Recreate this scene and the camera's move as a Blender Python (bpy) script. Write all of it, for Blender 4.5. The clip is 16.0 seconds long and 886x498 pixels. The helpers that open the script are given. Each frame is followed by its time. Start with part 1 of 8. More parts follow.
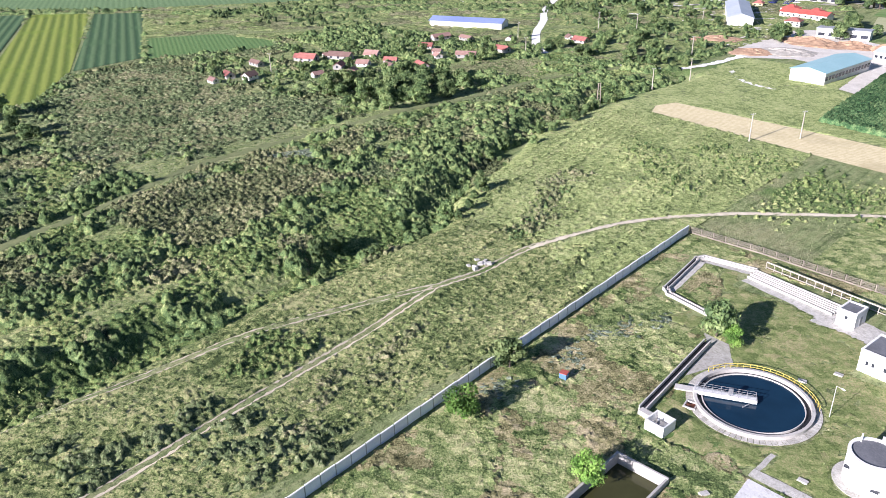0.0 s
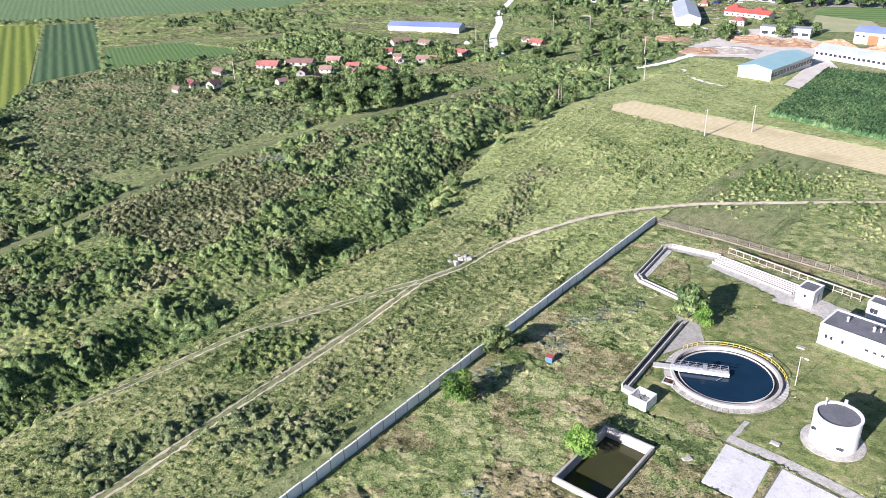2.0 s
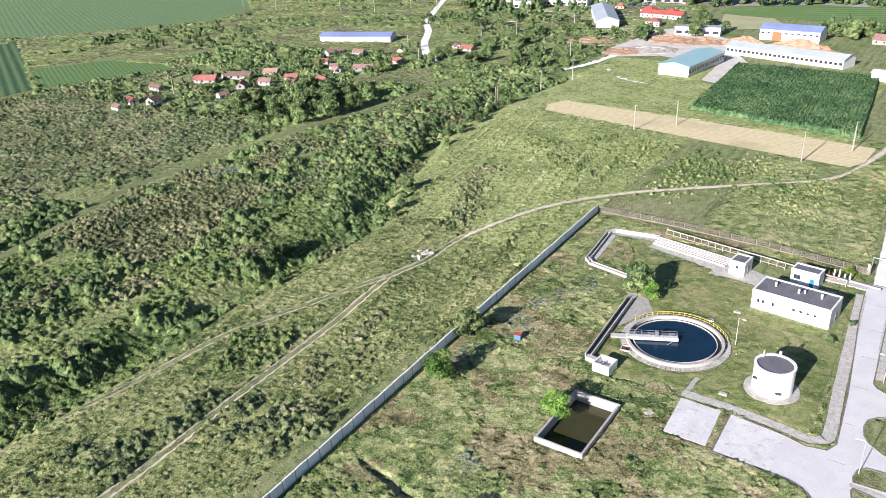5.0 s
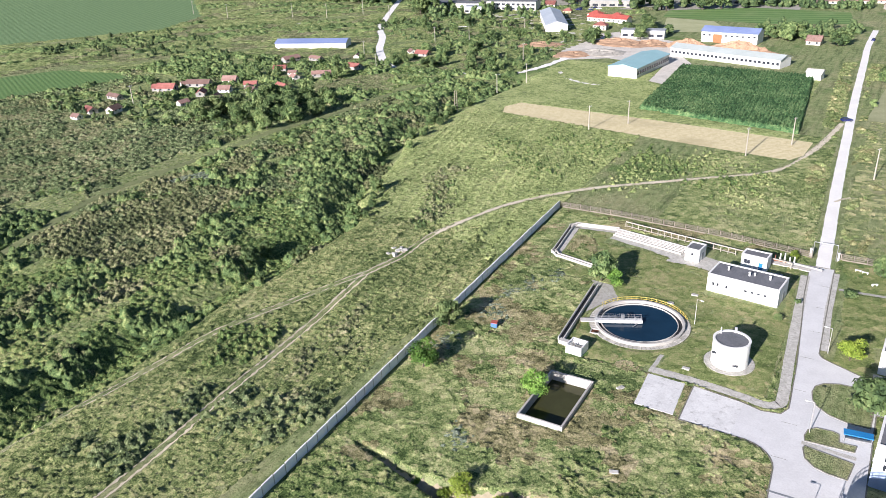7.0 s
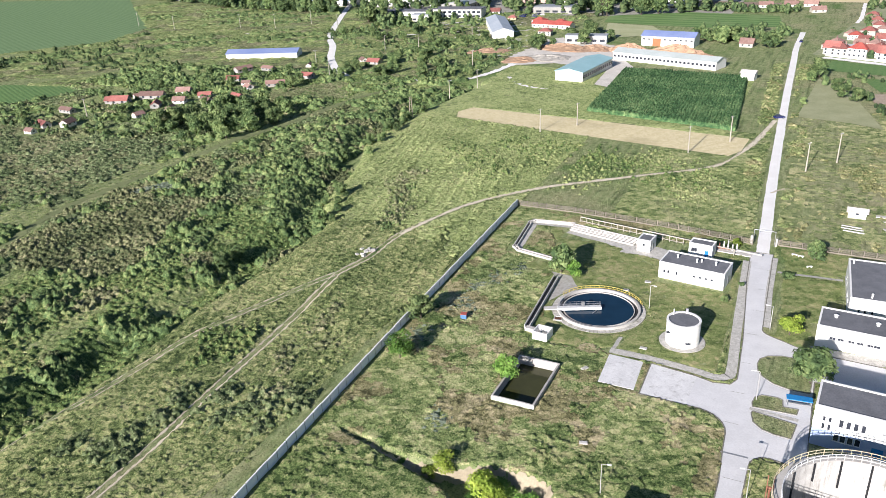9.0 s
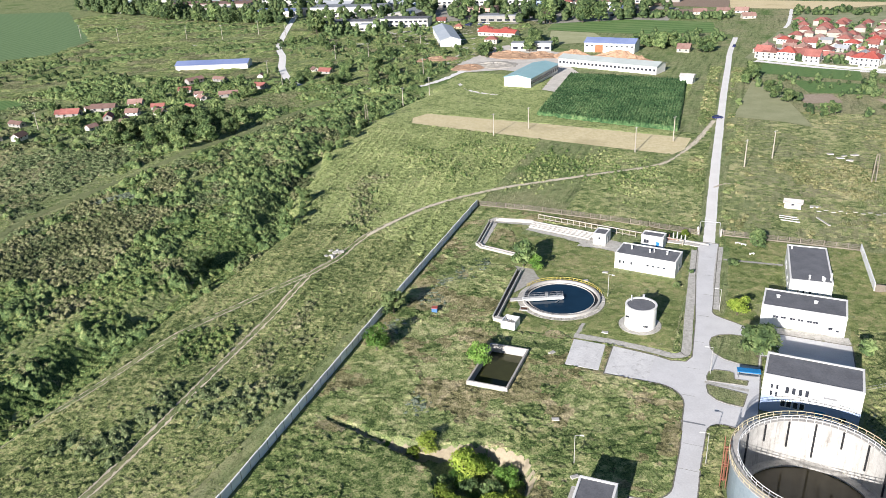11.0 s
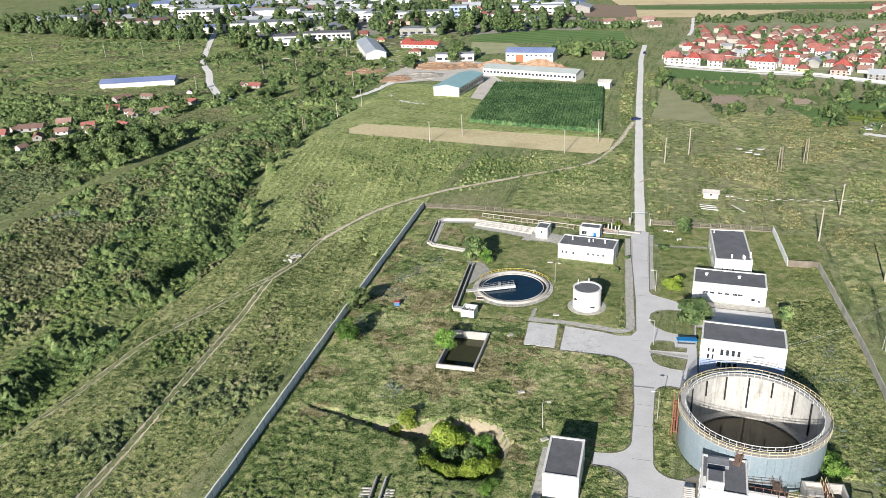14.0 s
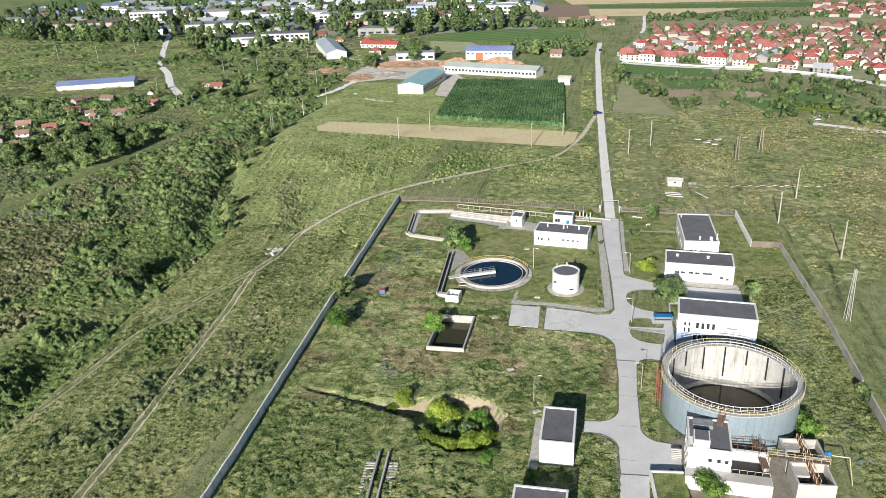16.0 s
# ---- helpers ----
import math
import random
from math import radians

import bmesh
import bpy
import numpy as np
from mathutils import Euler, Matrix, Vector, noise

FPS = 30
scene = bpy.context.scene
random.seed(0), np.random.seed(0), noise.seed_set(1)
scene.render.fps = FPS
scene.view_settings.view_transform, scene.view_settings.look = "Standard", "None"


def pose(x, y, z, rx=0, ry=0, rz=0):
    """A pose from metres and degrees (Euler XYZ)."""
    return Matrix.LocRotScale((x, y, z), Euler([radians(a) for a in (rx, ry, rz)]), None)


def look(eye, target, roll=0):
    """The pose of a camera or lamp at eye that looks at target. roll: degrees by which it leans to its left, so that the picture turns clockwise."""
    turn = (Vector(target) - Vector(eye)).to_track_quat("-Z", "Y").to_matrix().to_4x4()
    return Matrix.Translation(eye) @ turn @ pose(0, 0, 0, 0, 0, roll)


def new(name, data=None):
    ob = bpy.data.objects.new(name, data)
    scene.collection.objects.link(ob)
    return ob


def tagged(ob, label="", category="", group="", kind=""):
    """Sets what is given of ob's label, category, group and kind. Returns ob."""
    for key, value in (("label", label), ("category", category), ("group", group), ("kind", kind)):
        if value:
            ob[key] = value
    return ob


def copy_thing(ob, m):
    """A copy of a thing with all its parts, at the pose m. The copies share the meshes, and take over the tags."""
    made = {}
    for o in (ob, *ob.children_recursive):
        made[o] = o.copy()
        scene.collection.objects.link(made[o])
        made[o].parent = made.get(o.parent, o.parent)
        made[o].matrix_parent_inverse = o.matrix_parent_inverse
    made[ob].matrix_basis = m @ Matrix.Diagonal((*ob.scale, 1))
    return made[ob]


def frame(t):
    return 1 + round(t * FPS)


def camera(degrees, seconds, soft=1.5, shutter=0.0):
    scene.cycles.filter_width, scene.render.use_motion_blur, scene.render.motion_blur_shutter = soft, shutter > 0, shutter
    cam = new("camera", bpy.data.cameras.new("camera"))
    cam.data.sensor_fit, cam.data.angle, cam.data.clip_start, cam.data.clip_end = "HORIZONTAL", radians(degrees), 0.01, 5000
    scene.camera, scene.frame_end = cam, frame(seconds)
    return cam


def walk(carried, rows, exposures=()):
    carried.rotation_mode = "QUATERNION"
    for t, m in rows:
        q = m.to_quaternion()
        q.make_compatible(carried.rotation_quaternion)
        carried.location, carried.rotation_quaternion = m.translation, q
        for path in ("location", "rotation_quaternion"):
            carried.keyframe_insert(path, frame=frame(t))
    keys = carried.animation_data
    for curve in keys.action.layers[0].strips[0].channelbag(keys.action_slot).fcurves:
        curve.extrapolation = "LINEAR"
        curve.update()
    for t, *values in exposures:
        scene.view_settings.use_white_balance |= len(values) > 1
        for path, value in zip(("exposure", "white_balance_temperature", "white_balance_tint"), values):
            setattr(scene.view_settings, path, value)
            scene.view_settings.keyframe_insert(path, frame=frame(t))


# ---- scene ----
cam = camera(59.9, 16.0, 0.5)
PATH = [
    (0, (9.421, 35.303, 77.904), (8.149, 36.586, 77.046), -1.2),
    (0.5, (9.507, 32.953, 78.249), (8.254, 34.256, 77.394), -1.3),
    (1, (9.67, 30.703, 78.704), (8.437, 32.026, 77.85), -1.4),
    (1.5, (9.804, 28.363, 79.251), (8.592, 29.706, 78.397), -1.5),
    (2, (9.934, 26.028, 79.723), (8.745, 27.391, 78.871), -1.6),
    (2.5, (10.115, 23.667, 80.186), (8.948, 25.05, 79.334), -1.7),
    (3, (10.347, 21.302, 80.659), (9.202, 22.705, 79.81), -1.9),
    (3.5, (10.537, 19.041, 81.118), (9.415, 20.463, 80.269), -2.0),
    (4, (10.763, 16.689, 81.527), (9.665, 18.131, 80.681), -2.2),
    (6.5, (11.299, 4.069, 83.852), (10.326, 5.602, 83.014), -2.4),
    (7, (11.394, 1.225, 84.529), (10.449, 2.776, 83.693), -2.4),
    (7.5, (11.669, -1.535, 85.24), (10.75, 0.034, 84.405), -2.5),
    (8, (11.787, -4.064, 85.709), (10.897, -2.478, 84.878), -2.5),
    (8.5, (11.991, -6.649, 86.27), (11.129, -5.046, 85.44), -2.6),
    (9, (12.138, -9.095, 86.661), (11.305, -7.475, 85.835), -2.6),
    (11.5, (10.788, -22.075, 88.198), (10.108, -20.376, 87.391), -2.6),
    (12, (10.261, -24.71, 88.484), (9.612, -22.997, 87.681), -2.6),
    (12.5, (9.611, -27.393, 88.911), (8.993, -25.667, 88.111), -2.6),
    (13, (8.89, -29.852, 89.221), (8.303, -28.113, 88.425), -2.6),
    (13.5, (8.016, -32.435, 89.764), (7.463, -30.684, 88.972), -2.7),
    (14, (6.984, -34.893, 89.896), (6.464, -33.131, 89.105), -2.7),
    (14.5, (5.851, -37.25, 89.96), (5.361, -35.48, 89.167), -2.7),
    (15, (4.566, -39.374, 89.85), (4.105, -37.596, 89.058), -2.7),
    (15.5, (3.055, -41.388, 89.505), (2.623, -39.603, 88.714), -2.7),
    (16, (1.499, -43.378, 89.341), (1.094, -41.587, 88.549), -2.6),
]
walk(cam, [(t, look(eye, target, roll)) for t, eye, target, roll in PATH], [(0.0, 1.13, 5800, 21), (4.0, 1.03, 5950, 18), (8.0, 0.90, 6000, 15), (12.0, 0.72, 6150, 11), (16.0, 0.50, 6250, 8)])

# ---- light: low evening sun from behind the drone ----
SUN_EL, SUN_AZ = 21.5, 6.5          # degrees above the ground; degrees from +y to +x of the shadows
world = bpy.data.worlds.new("world")
scene.world = world
world.use_nodes = True
sky = world.node_tree.nodes.new("ShaderNodeTexSky")
sky.sky_type = "NISHITA"
sky.sun_disc = False
sky.ozone_density, sky.dust_density, sky.air_density = 3.0, 0.4, 1.0
sky.sun_elevation = radians(SUN_EL)
sky.sun_rotation = radians(180 + SUN_AZ)
background = world.node_tree.nodes["Background"]
world.node_tree.links.new(sky.outputs[0], background.inputs[0])
background.inputs[1].default_value = 0.043
sun_data = bpy.data.lights.new("sun", "SUN")
sun_data.energy, sun_data.angle, sun_data.color = 5.0, radians(0.5), (1.0, 0.92, 0.83)
sun = new("sun", sun_data)
ce, se = math.cos(radians(SUN_EL)), math.sin(radians(SUN_EL))
sun.matrix_world = look((0, 0, 300), (0 + 100 * ce * math.sin(radians(SUN_AZ)), 100 * ce * math.cos(radians(SUN_AZ)), 300 - 100 * se))

# ---- materials ----
def material(name):
    m = bpy.data.materials.new(name)
    m.use_nodes = True
    return m, m.node_tree.nodes, m.node_tree.links, m.node_tree.nodes["Principled BSDF"]


def ramp(nodes, stops):
    r = nodes.new("ShaderNodeValToRGB")
    while len(r.color_ramp.elements) < len(stops):
        r.color_ramp.elements.new(0.5)
    for e, (p, c) in zip(r.color_ramp.elements, stops):
        e.position, e.color = p, (*c, 1)
    return r


def noise_node(nodes, links, coord, scale, detail=4, rough=0.6, stretch=None):
    n = nodes.new("ShaderNodeTexNoise")
    n.inputs["Scale"].default_value, n.inputs["Detail"].default_value, n.inputs["Roughness"].default_value = scale, detail, rough
    if stretch:
        mp = nodes.new("ShaderNodeMapping")
        mp.inputs["Scale"].default_value = stretch[:3]
        if len(stretch) > 3:
            mp.inputs["Rotation"].default_value = (0, 0, radians(stretch[3]))
        links.new(coord, mp.inputs[0])
        coord = mp.outputs[0]
    links.new(coord, n.inputs["Vector"])
    return n


def mix(nodes, links, fac, a, b, kind="MIX"):
    n = nodes.new("ShaderNodeMix")
    n.data_type, n.blend_type = "RGBA", kind
    for k, v in ((0, fac), (6, a), (7, b)):
        if isinstance(v, (int, float)):
            n.inputs[k].default_value = v
        elif isinstance(v, tuple):
            n.inputs[k].default_value = (*v, 1)
        else:
            links.new(v, n.inputs[k])
    return n.outputs[2]


def between(nodes, links, value, lo, hi):
    n = nodes.new("ShaderNodeMapRange")
    n.inputs[1].default_value, n.inputs[2].default_value = lo, hi
    n.interpolation_type = "SMOOTHSTEP"
    links.new(value, n.inputs[0])
    return n.outputs[0]


def bump(nodes, links, height, strength, distance, bsdf):
    b = nodes.new("ShaderNodeBump")
    b.inputs["Strength"].default_value, b.inputs["Distance"].default_value = strength, distance
    links.new(height, b.inputs["Height"])
    links.new(b.outputs[0], bsdf.inputs["Normal"])


def surface(name, a, b, rough=0.8, coarse=0.4, fine=6.0, stain=None, stain_amount=0.5, metal=0.0, relief=0.02, streak=False, vary=0.15):
    """Two colours mixed by coarse and fine grain, a stain of a third, and a shade of its own for each object."""
    m, n, l, p = material(name)
    pos = n.new("ShaderNodeNewGeometry").outputs["Position"]
    big = noise_node(n, l, pos, coarse, 5, 0.65)
    small = noise_node(n, l, pos, fine, 4, 0.7)
    fac = mix(n, l, 0.45, big.outputs["Fac"], small.outputs["Fac"])
    col = mix(n, l, between(n, l, fac, 0.35, 0.65), a, b)
    if stain:
        st = noise_node(n, l, pos, coarse * 2.3, 6, 0.75, (1, 1, 0.12) if streak else None)
        col = mix(n, l, between(n, l, st.outputs["Fac"], 0.72 - 0.3 * stain_amount, 0.82), col, stain)
    info = n.new("ShaderNodeObjectInfo")
    hs = n.new("ShaderNodeHueSaturation")
    mr = n.new("ShaderNodeMapRange")
    mr.inputs[3].default_value, mr.inputs[4].default_value = 1 - vary, 1 + vary
    l.new(info.outputs["Random"], mr.inputs[0])
    l.new(mr.outputs[0], hs.inputs["Value"])
    l.new(col, hs.inputs["Color"])
    l.new(hs.outputs[0], p.inputs["Base Color"])
    p.inputs["Roughness"].default_value, p.inputs["Metallic"].default_value = rough, metal
    if relief:
        bump(n, l, small.outputs["Fac"], 0.6, relief, p)
    return m


def leafy(name, stops, rough=0.7, sheen=0.25, speckle=0.34, relief=0.0):
    """Leaves: a shade per clump, tinted over some metres, and partly translucent."""
    m, n, l, p = material(name)
    geo = n.new("ShaderNodeNewGeometry")
    r = ramp(n, stops)
    big = noise_node(n, l, geo.outputs["Position"], 0.07, 3, 0.6)
    clump = noise_node(n, l, geo.outputs["Position"], 0.42, 2, 0.5)
    last = None
    for value, gain, shift in ((geo.outputs["Random Per Island"], speckle, 0.5 - speckle / 2), (clump.outputs["Fac"], 2.4, -1.2), (big.outputs["Fac"], 1.5, -0.75)):
        f = n.new("ShaderNodeMath")
        f.operation = "MULTIPLY_ADD"
        f.inputs[1].default_value, f.inputs[2].default_value = gain, shift
        l.new(value, f.inputs[0])
        if last:
            g = n.new("ShaderNodeMath")
            g.operation = "ADD"
            l.new(last.outputs[0], g.inputs[0])
            l.new(f.outputs[0], g.inputs[1])
            f = g
        last = f
    f = last
    l.new(f.outputs[0], r.inputs[0])
    info = n.new("ShaderNodeObjectInfo")
    hs = n.new("ShaderNodeHueSaturation")
    mr = n.new("ShaderNodeMapRange")
    mr.inputs[3].default_value, mr.inputs[4].default_value = 0.75, 1.25
    l.new(info.outputs["Random"], mr.inputs[0])
    l.new(mr.outputs[0], hs.inputs["Value"])
    l.new(r.outputs[0], hs.inputs["Color"])
    l.new(hs.outputs[0], p.inputs["Base Color"])
    p.inputs["Roughness"].default_value = rough
    p.inputs["Specular IOR Level"].default_value = sheen
    if relief:
        tex = noise_node(n, l, geo.outputs["Position"], 2.2, 4, 0.75)
        bump(n, l, tex.outputs["Fac"], 1.0, relief, p)
    t = n.new("ShaderNodeBsdfTranslucent")
    l.new(hs.outputs[0], t.inputs[0])
    ms = n.new("ShaderNodeMixShader")
    ms.inputs[0].default_value = 0.25
    l.new(p.outputs[0], ms.inputs[1])
    l.new(t.outputs[0], ms.inputs[2])
    l.new(ms.outputs[0], n["Material Output"].inputs[0])
    return m


def canopy_material(name, stops, clump=0.8, contrast=1.0, relief=0.25, fine=3.2):
    """Standing growth seen from above: a tint per clump, drifts over some metres, and fine stalks and leaves with the
    shade of their gaps in the colour.
    """
    m, n, l, p = material(name)
    pos = n.new("ShaderNodeNewGeometry").outputs["Position"]
    cell = n.new("ShaderNodeTexVoronoi")
    cell.inputs["Scale"].default_value = clump
    cell.inputs["Randomness"].default_value = 1.0
    warp = noise_node(n, l, pos, 1.1, 3, 0.6)
    shifted = n.new("ShaderNodeVectorMath")
    shifted.operation = "ADD"
    l.new(pos, shifted.inputs[0])
    l.new(warp.outputs["Color"], shifted.inputs[1])
    l.new(shifted.outputs[0], cell.inputs["Vector"])
    hue = n.new("ShaderNodeSeparateColor")
    l.new(cell.outputs["Color"], hue.inputs[0])
    big = noise_node(n, l, pos, 0.06, 4, 0.6)
    mid = noise_node(n, l, pos, 0.45, 4, 0.65)
    # Colours and dents alike: low spots turn dark, painting shade between the stalks.
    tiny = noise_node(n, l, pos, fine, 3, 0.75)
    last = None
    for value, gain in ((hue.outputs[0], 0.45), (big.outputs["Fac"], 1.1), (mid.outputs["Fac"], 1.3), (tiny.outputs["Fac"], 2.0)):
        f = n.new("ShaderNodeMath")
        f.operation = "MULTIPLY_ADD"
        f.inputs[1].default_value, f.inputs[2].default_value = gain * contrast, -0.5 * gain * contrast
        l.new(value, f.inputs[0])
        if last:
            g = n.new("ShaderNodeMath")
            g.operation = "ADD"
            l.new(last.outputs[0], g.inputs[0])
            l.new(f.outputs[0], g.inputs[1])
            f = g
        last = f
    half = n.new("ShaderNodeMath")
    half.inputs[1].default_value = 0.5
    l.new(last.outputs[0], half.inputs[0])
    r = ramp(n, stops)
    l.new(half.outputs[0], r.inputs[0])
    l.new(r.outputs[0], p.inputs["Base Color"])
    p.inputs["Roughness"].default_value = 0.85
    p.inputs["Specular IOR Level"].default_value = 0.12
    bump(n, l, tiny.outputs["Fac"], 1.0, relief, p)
    return m


def ground_material():
    """Meadow: green and straw-coloured grass in patches, mown swathes and bare spots, with shade between tufts painted
    in.
    """
    m, n, l, p = material("meadow")
    pos = n.new("ShaderNodeNewGeometry").outputs["Position"]
    vast = noise_node(n, l, pos, 0.012, 4, 0.6)
    wide = noise_node(n, l, pos, 0.055, 5, 0.62)
    tuft = noise_node(n, l, pos, 0.5, 5, 0.7, (1, 0.6, 1, 8))
    fine = noise_node(n, l, pos, 2.6, 4, 0.75)
    green = mix(n, l, between(n, l, tuft.outputs["Fac"], 0.35, 0.65), (0.155, 0.21, 0.077), (0.31, 0.36, 0.16))
    dry = mix(n, l, between(n, l, tuft.outputs["Fac"], 0.35, 0.65), (0.28, 0.265, 0.14), (0.44, 0.41, 0.25))
    f1 = mix(n, l, 0.55, vast.outputs["Fac"], wide.outputs["Fac"])
    xyz = n.new("ShaderNodeSeparateXYZ")
    l.new(pos, xyz.inputs[0])
    east = between(n, l, xyz.outputs[0], -100, -55)
    field = n.new("ShaderNodeMath")
    field.operation = "MULTIPLY"
    l.new(between(n, l, xyz.outputs[0], 4, 30), field.inputs[0])
    l.new(between(n, l, xyz.outputs[1], 150, 215), field.inputs[1])
    dryness = mix(n, l, east, mix(n, l, 0.75, between(n, l, f1, 0.46, 0.66), (0, 0, 0)), mix(n, l, 0.25, between(n, l, f1, 0.46, 0.64), (0, 0, 0)))
    dryness = mix(n, l, field.outputs[0], dryness, mix(n, l, between(n, l, f1, 0.34, 0.66), (0.3, 0.3, 0.3), (1, 1, 1)))
    col = mix(n, l, dryness, green, dry)
    swath = noise_node(n, l, pos, 0.55, 4, 0.6, (1, 0.07, 1, -3))
    col = mix(n, l, between(n, l, swath.outputs["Fac"], 0.46, 0.66), col, mix(n, l, 0.42, col, (0.40, 0.38, 0.20)))
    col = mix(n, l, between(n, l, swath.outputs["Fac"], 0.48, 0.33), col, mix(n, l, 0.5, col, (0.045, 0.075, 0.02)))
    lush = noise_node(n, l, pos, 0.03, 4, 0.6, (1.2, 0.7, 1, 30))
    col = mix(n, l, between(n, l, lush.outputs["Fac"], 0.54, 0.68), col, (0.12, 0.20, 0.055))
    blot = noise_node(n, l, pos, 0.22, 5, 0.7)
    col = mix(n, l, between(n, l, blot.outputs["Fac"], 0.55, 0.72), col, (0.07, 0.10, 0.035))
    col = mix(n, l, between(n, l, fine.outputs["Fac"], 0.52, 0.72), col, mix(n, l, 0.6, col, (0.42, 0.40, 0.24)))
    # Hollows of the fine grain go near black: painted shade between tufts.
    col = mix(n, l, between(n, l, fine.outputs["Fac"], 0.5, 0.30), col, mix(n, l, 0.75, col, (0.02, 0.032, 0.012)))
    l.new(col, p.inputs["Base Color"])
    p.inputs["Roughness"].default_value = 0.9
    p.inputs["Specular IOR Level"].default_value = 0.15
    h = n.new("ShaderNodeMath")
    h.operation = "MULTIPLY_ADD"
    h.inputs[1].default_value = 0.5
    l.new(fine.outputs["Fac"], h.inputs[0])
    l.new(tuft.outputs["Fac"], h.inputs[2])
    bump(n, l, h.outputs[0], 0.9, 0.5, p)
    return m


def field_material(name, a, b, pitch, angle, wave=0.5, patch=(0.3, 0.3, 0.1), relief=0.3):
    """A crop in rows, pitch metres apart, that run at an angle to +y."""
    m, n, l, p = material(name)
    pos = n.new("ShaderNodeNewGeometry").outputs["Position"]
    mp = n.new("ShaderNodeMapping")
    mp.inputs["Rotation"].default_value = (0, 0, radians(angle))
    l.new(pos, mp.inputs[0])
    w = n.new("ShaderNodeTexWave")
    w.inputs["Scale"].default_value = 2 * math.pi / 20 / pitch
    w.inputs["Distortion"].default_value, w.inputs["Detail"].default_value, w.inputs["Detail Scale"].default_value = 0.8, 3, 4.0
    l.new(mp.outputs[0], w.inputs[0])
    big = noise_node(n, l, pos, 0.03, 5, 0.65)
    small = noise_node(n, l, pos, 0.55, 5, 0.8)
    f = mix(n, l, wave, small.outputs["Fac"], w.outputs["Fac"])
    col = mix(n, l, between(n, l, f, 0.3, 0.7), a, b)
    col = mix(n, l, between(n, l, big.outputs["Fac"], 0.5, 0.75), col, patch)
    l.new(col, p.inputs["Base Color"])
    p.inputs["Roughness"].default_value = 0.85
    p.inputs["Specular IOR Level"].default_value = 0.2
    bump(n, l, f, 0.7, relief, p)
    return m


def water_material(name, colour, rough=0.06):
    m, n, l, p = material(name)
    pos = n.new("ShaderNodeNewGeometry").outputs["Position"]
    big = noise_node(n, l, pos, 0.25, 3)
    rip = noise_node(n, l, pos, 3.0, 2)
    l.new(mix(n, l, big.outputs["Fac"], colour, tuple(c * 1.9 for c in colour)), p.inputs["Base Color"])
    p.inputs["Roughness"].default_value = rough
    p.inputs["IOR"].default_value = 1.33
    bump(n, l, rip.outputs["Fac"], 0.15, 0.02, p)
    return m


MEADOW = ground_material()
CONCRETE = surface("pale_concrete", (0.42, 0.40, 0.37), (0.56, 0.54, 0.50), 0.9, 0.35, 4, (0.2, 0.19, 0.17), 0.45)
PALE_SLAB = surface("blotched_white_concrete", (0.58, 0.575, 0.565), (0.74, 0.735, 0.72), 0.92, 0.3, 3, (0.25, 0.24, 0.22), 0.7, vary=0.03)
ROADWAY = surface("worn_concrete_road", (0.585, 0.58, 0.575), (0.70, 0.695, 0.69), 0.92, 0.16, 3, (0.42, 0.41, 0.40), 0.4, vary=0.03)
PAVER = surface("grey_pavers", (0.35, 0.335, 0.30), (0.56, 0.54, 0.50), 0.95, 0.9, 5, (0.14, 0.15, 0.075), 0.85)
JOINT = surface("weedy_joints", (0.10, 0.12, 0.05), (0.2, 0.2, 0.1), 0.95, 0.6, 4)
KERB = surface("kerb_concrete", (0.15, 0.145, 0.11), (0.30, 0.285, 0.24), 0.95, 0.7, 5, (0.06, 0.08, 0.035), 0.7)
PANEL = surface("fence_concrete", (0.84, 0.845, 0.85), (0.92, 0.92, 0.92), 0.92, 0.5, 4, (0.66, 0.65, 0.62), 0.35, streak=True, vary=0.06)
RENDER = surface("white_render", (0.74, 0.73, 0.70), (0.82, 0.81, 0.78), 0.85, 0.3, 4, (0.55, 0.53, 0.49), 0.25, streak=True, vary=0.04)
# Blue paint in the town; on the hall it stands for shaded white render.
BLUE_RENDER_AND_SHADE = surface("pale_blue_render", (0.30, 0.38, 0.56), (0.36, 0.44, 0.62), 0.85, 0.3, 4, (0.3, 0.34, 0.42), 0.25, streak=True, vary=0.04)
FELT = surface("dark_roof_felt", (0.11, 0.114, 0.125), (0.165, 0.17, 0.185), 0.95, 0.35, 3, (0.24, 0.24, 0.245), 0.45, vary=0.08)
DARK = surface("dark_opening", (0.012, 0.013, 0.015), (0.025, 0.026, 0.03), 0.6, 0.5, 5)
GLASS = surface("dark_glass", (0.03, 0.035, 0.045), (0.05, 0.055, 0.07), 0.12, 0.5, 3, relief=0)
STEEL = surface("grey_steel", (0.28, 0.29, 0.30), (0.4, 0.41, 0.42), 0.5, 0.7, 6, (0.25, 0.13, 0.06), 0.3, metal=0.4)
WHITE_STEEL = surface("white_painted_steel", (0.68, 0.68, 0.66), (0.78, 0.78, 0.76), 0.5, 0.7, 6, (0.4, 0.3, 0.2), 0.2)
YELLOW = surface("yellow_painted_steel", (0.50, 0.40, 0.08), (0.62, 0.50, 0.12), 0.5, 0.7, 6, (0.4, 0.3, 0.15), 0.4)
CREAM = surface("cream_painted_steel", (0.58, 0.50, 0.30), (0.68, 0.60, 0.4), 0.5, 0.7, 6, (0.35, 0.2, 0.1), 0.4)
RUST = surface("rusty_red_steel", (0.22, 0.085, 0.05), (0.32, 0.14, 0.085), 0.7, 0.7, 6, (0.2, 0.1, 0.06), 0.4)
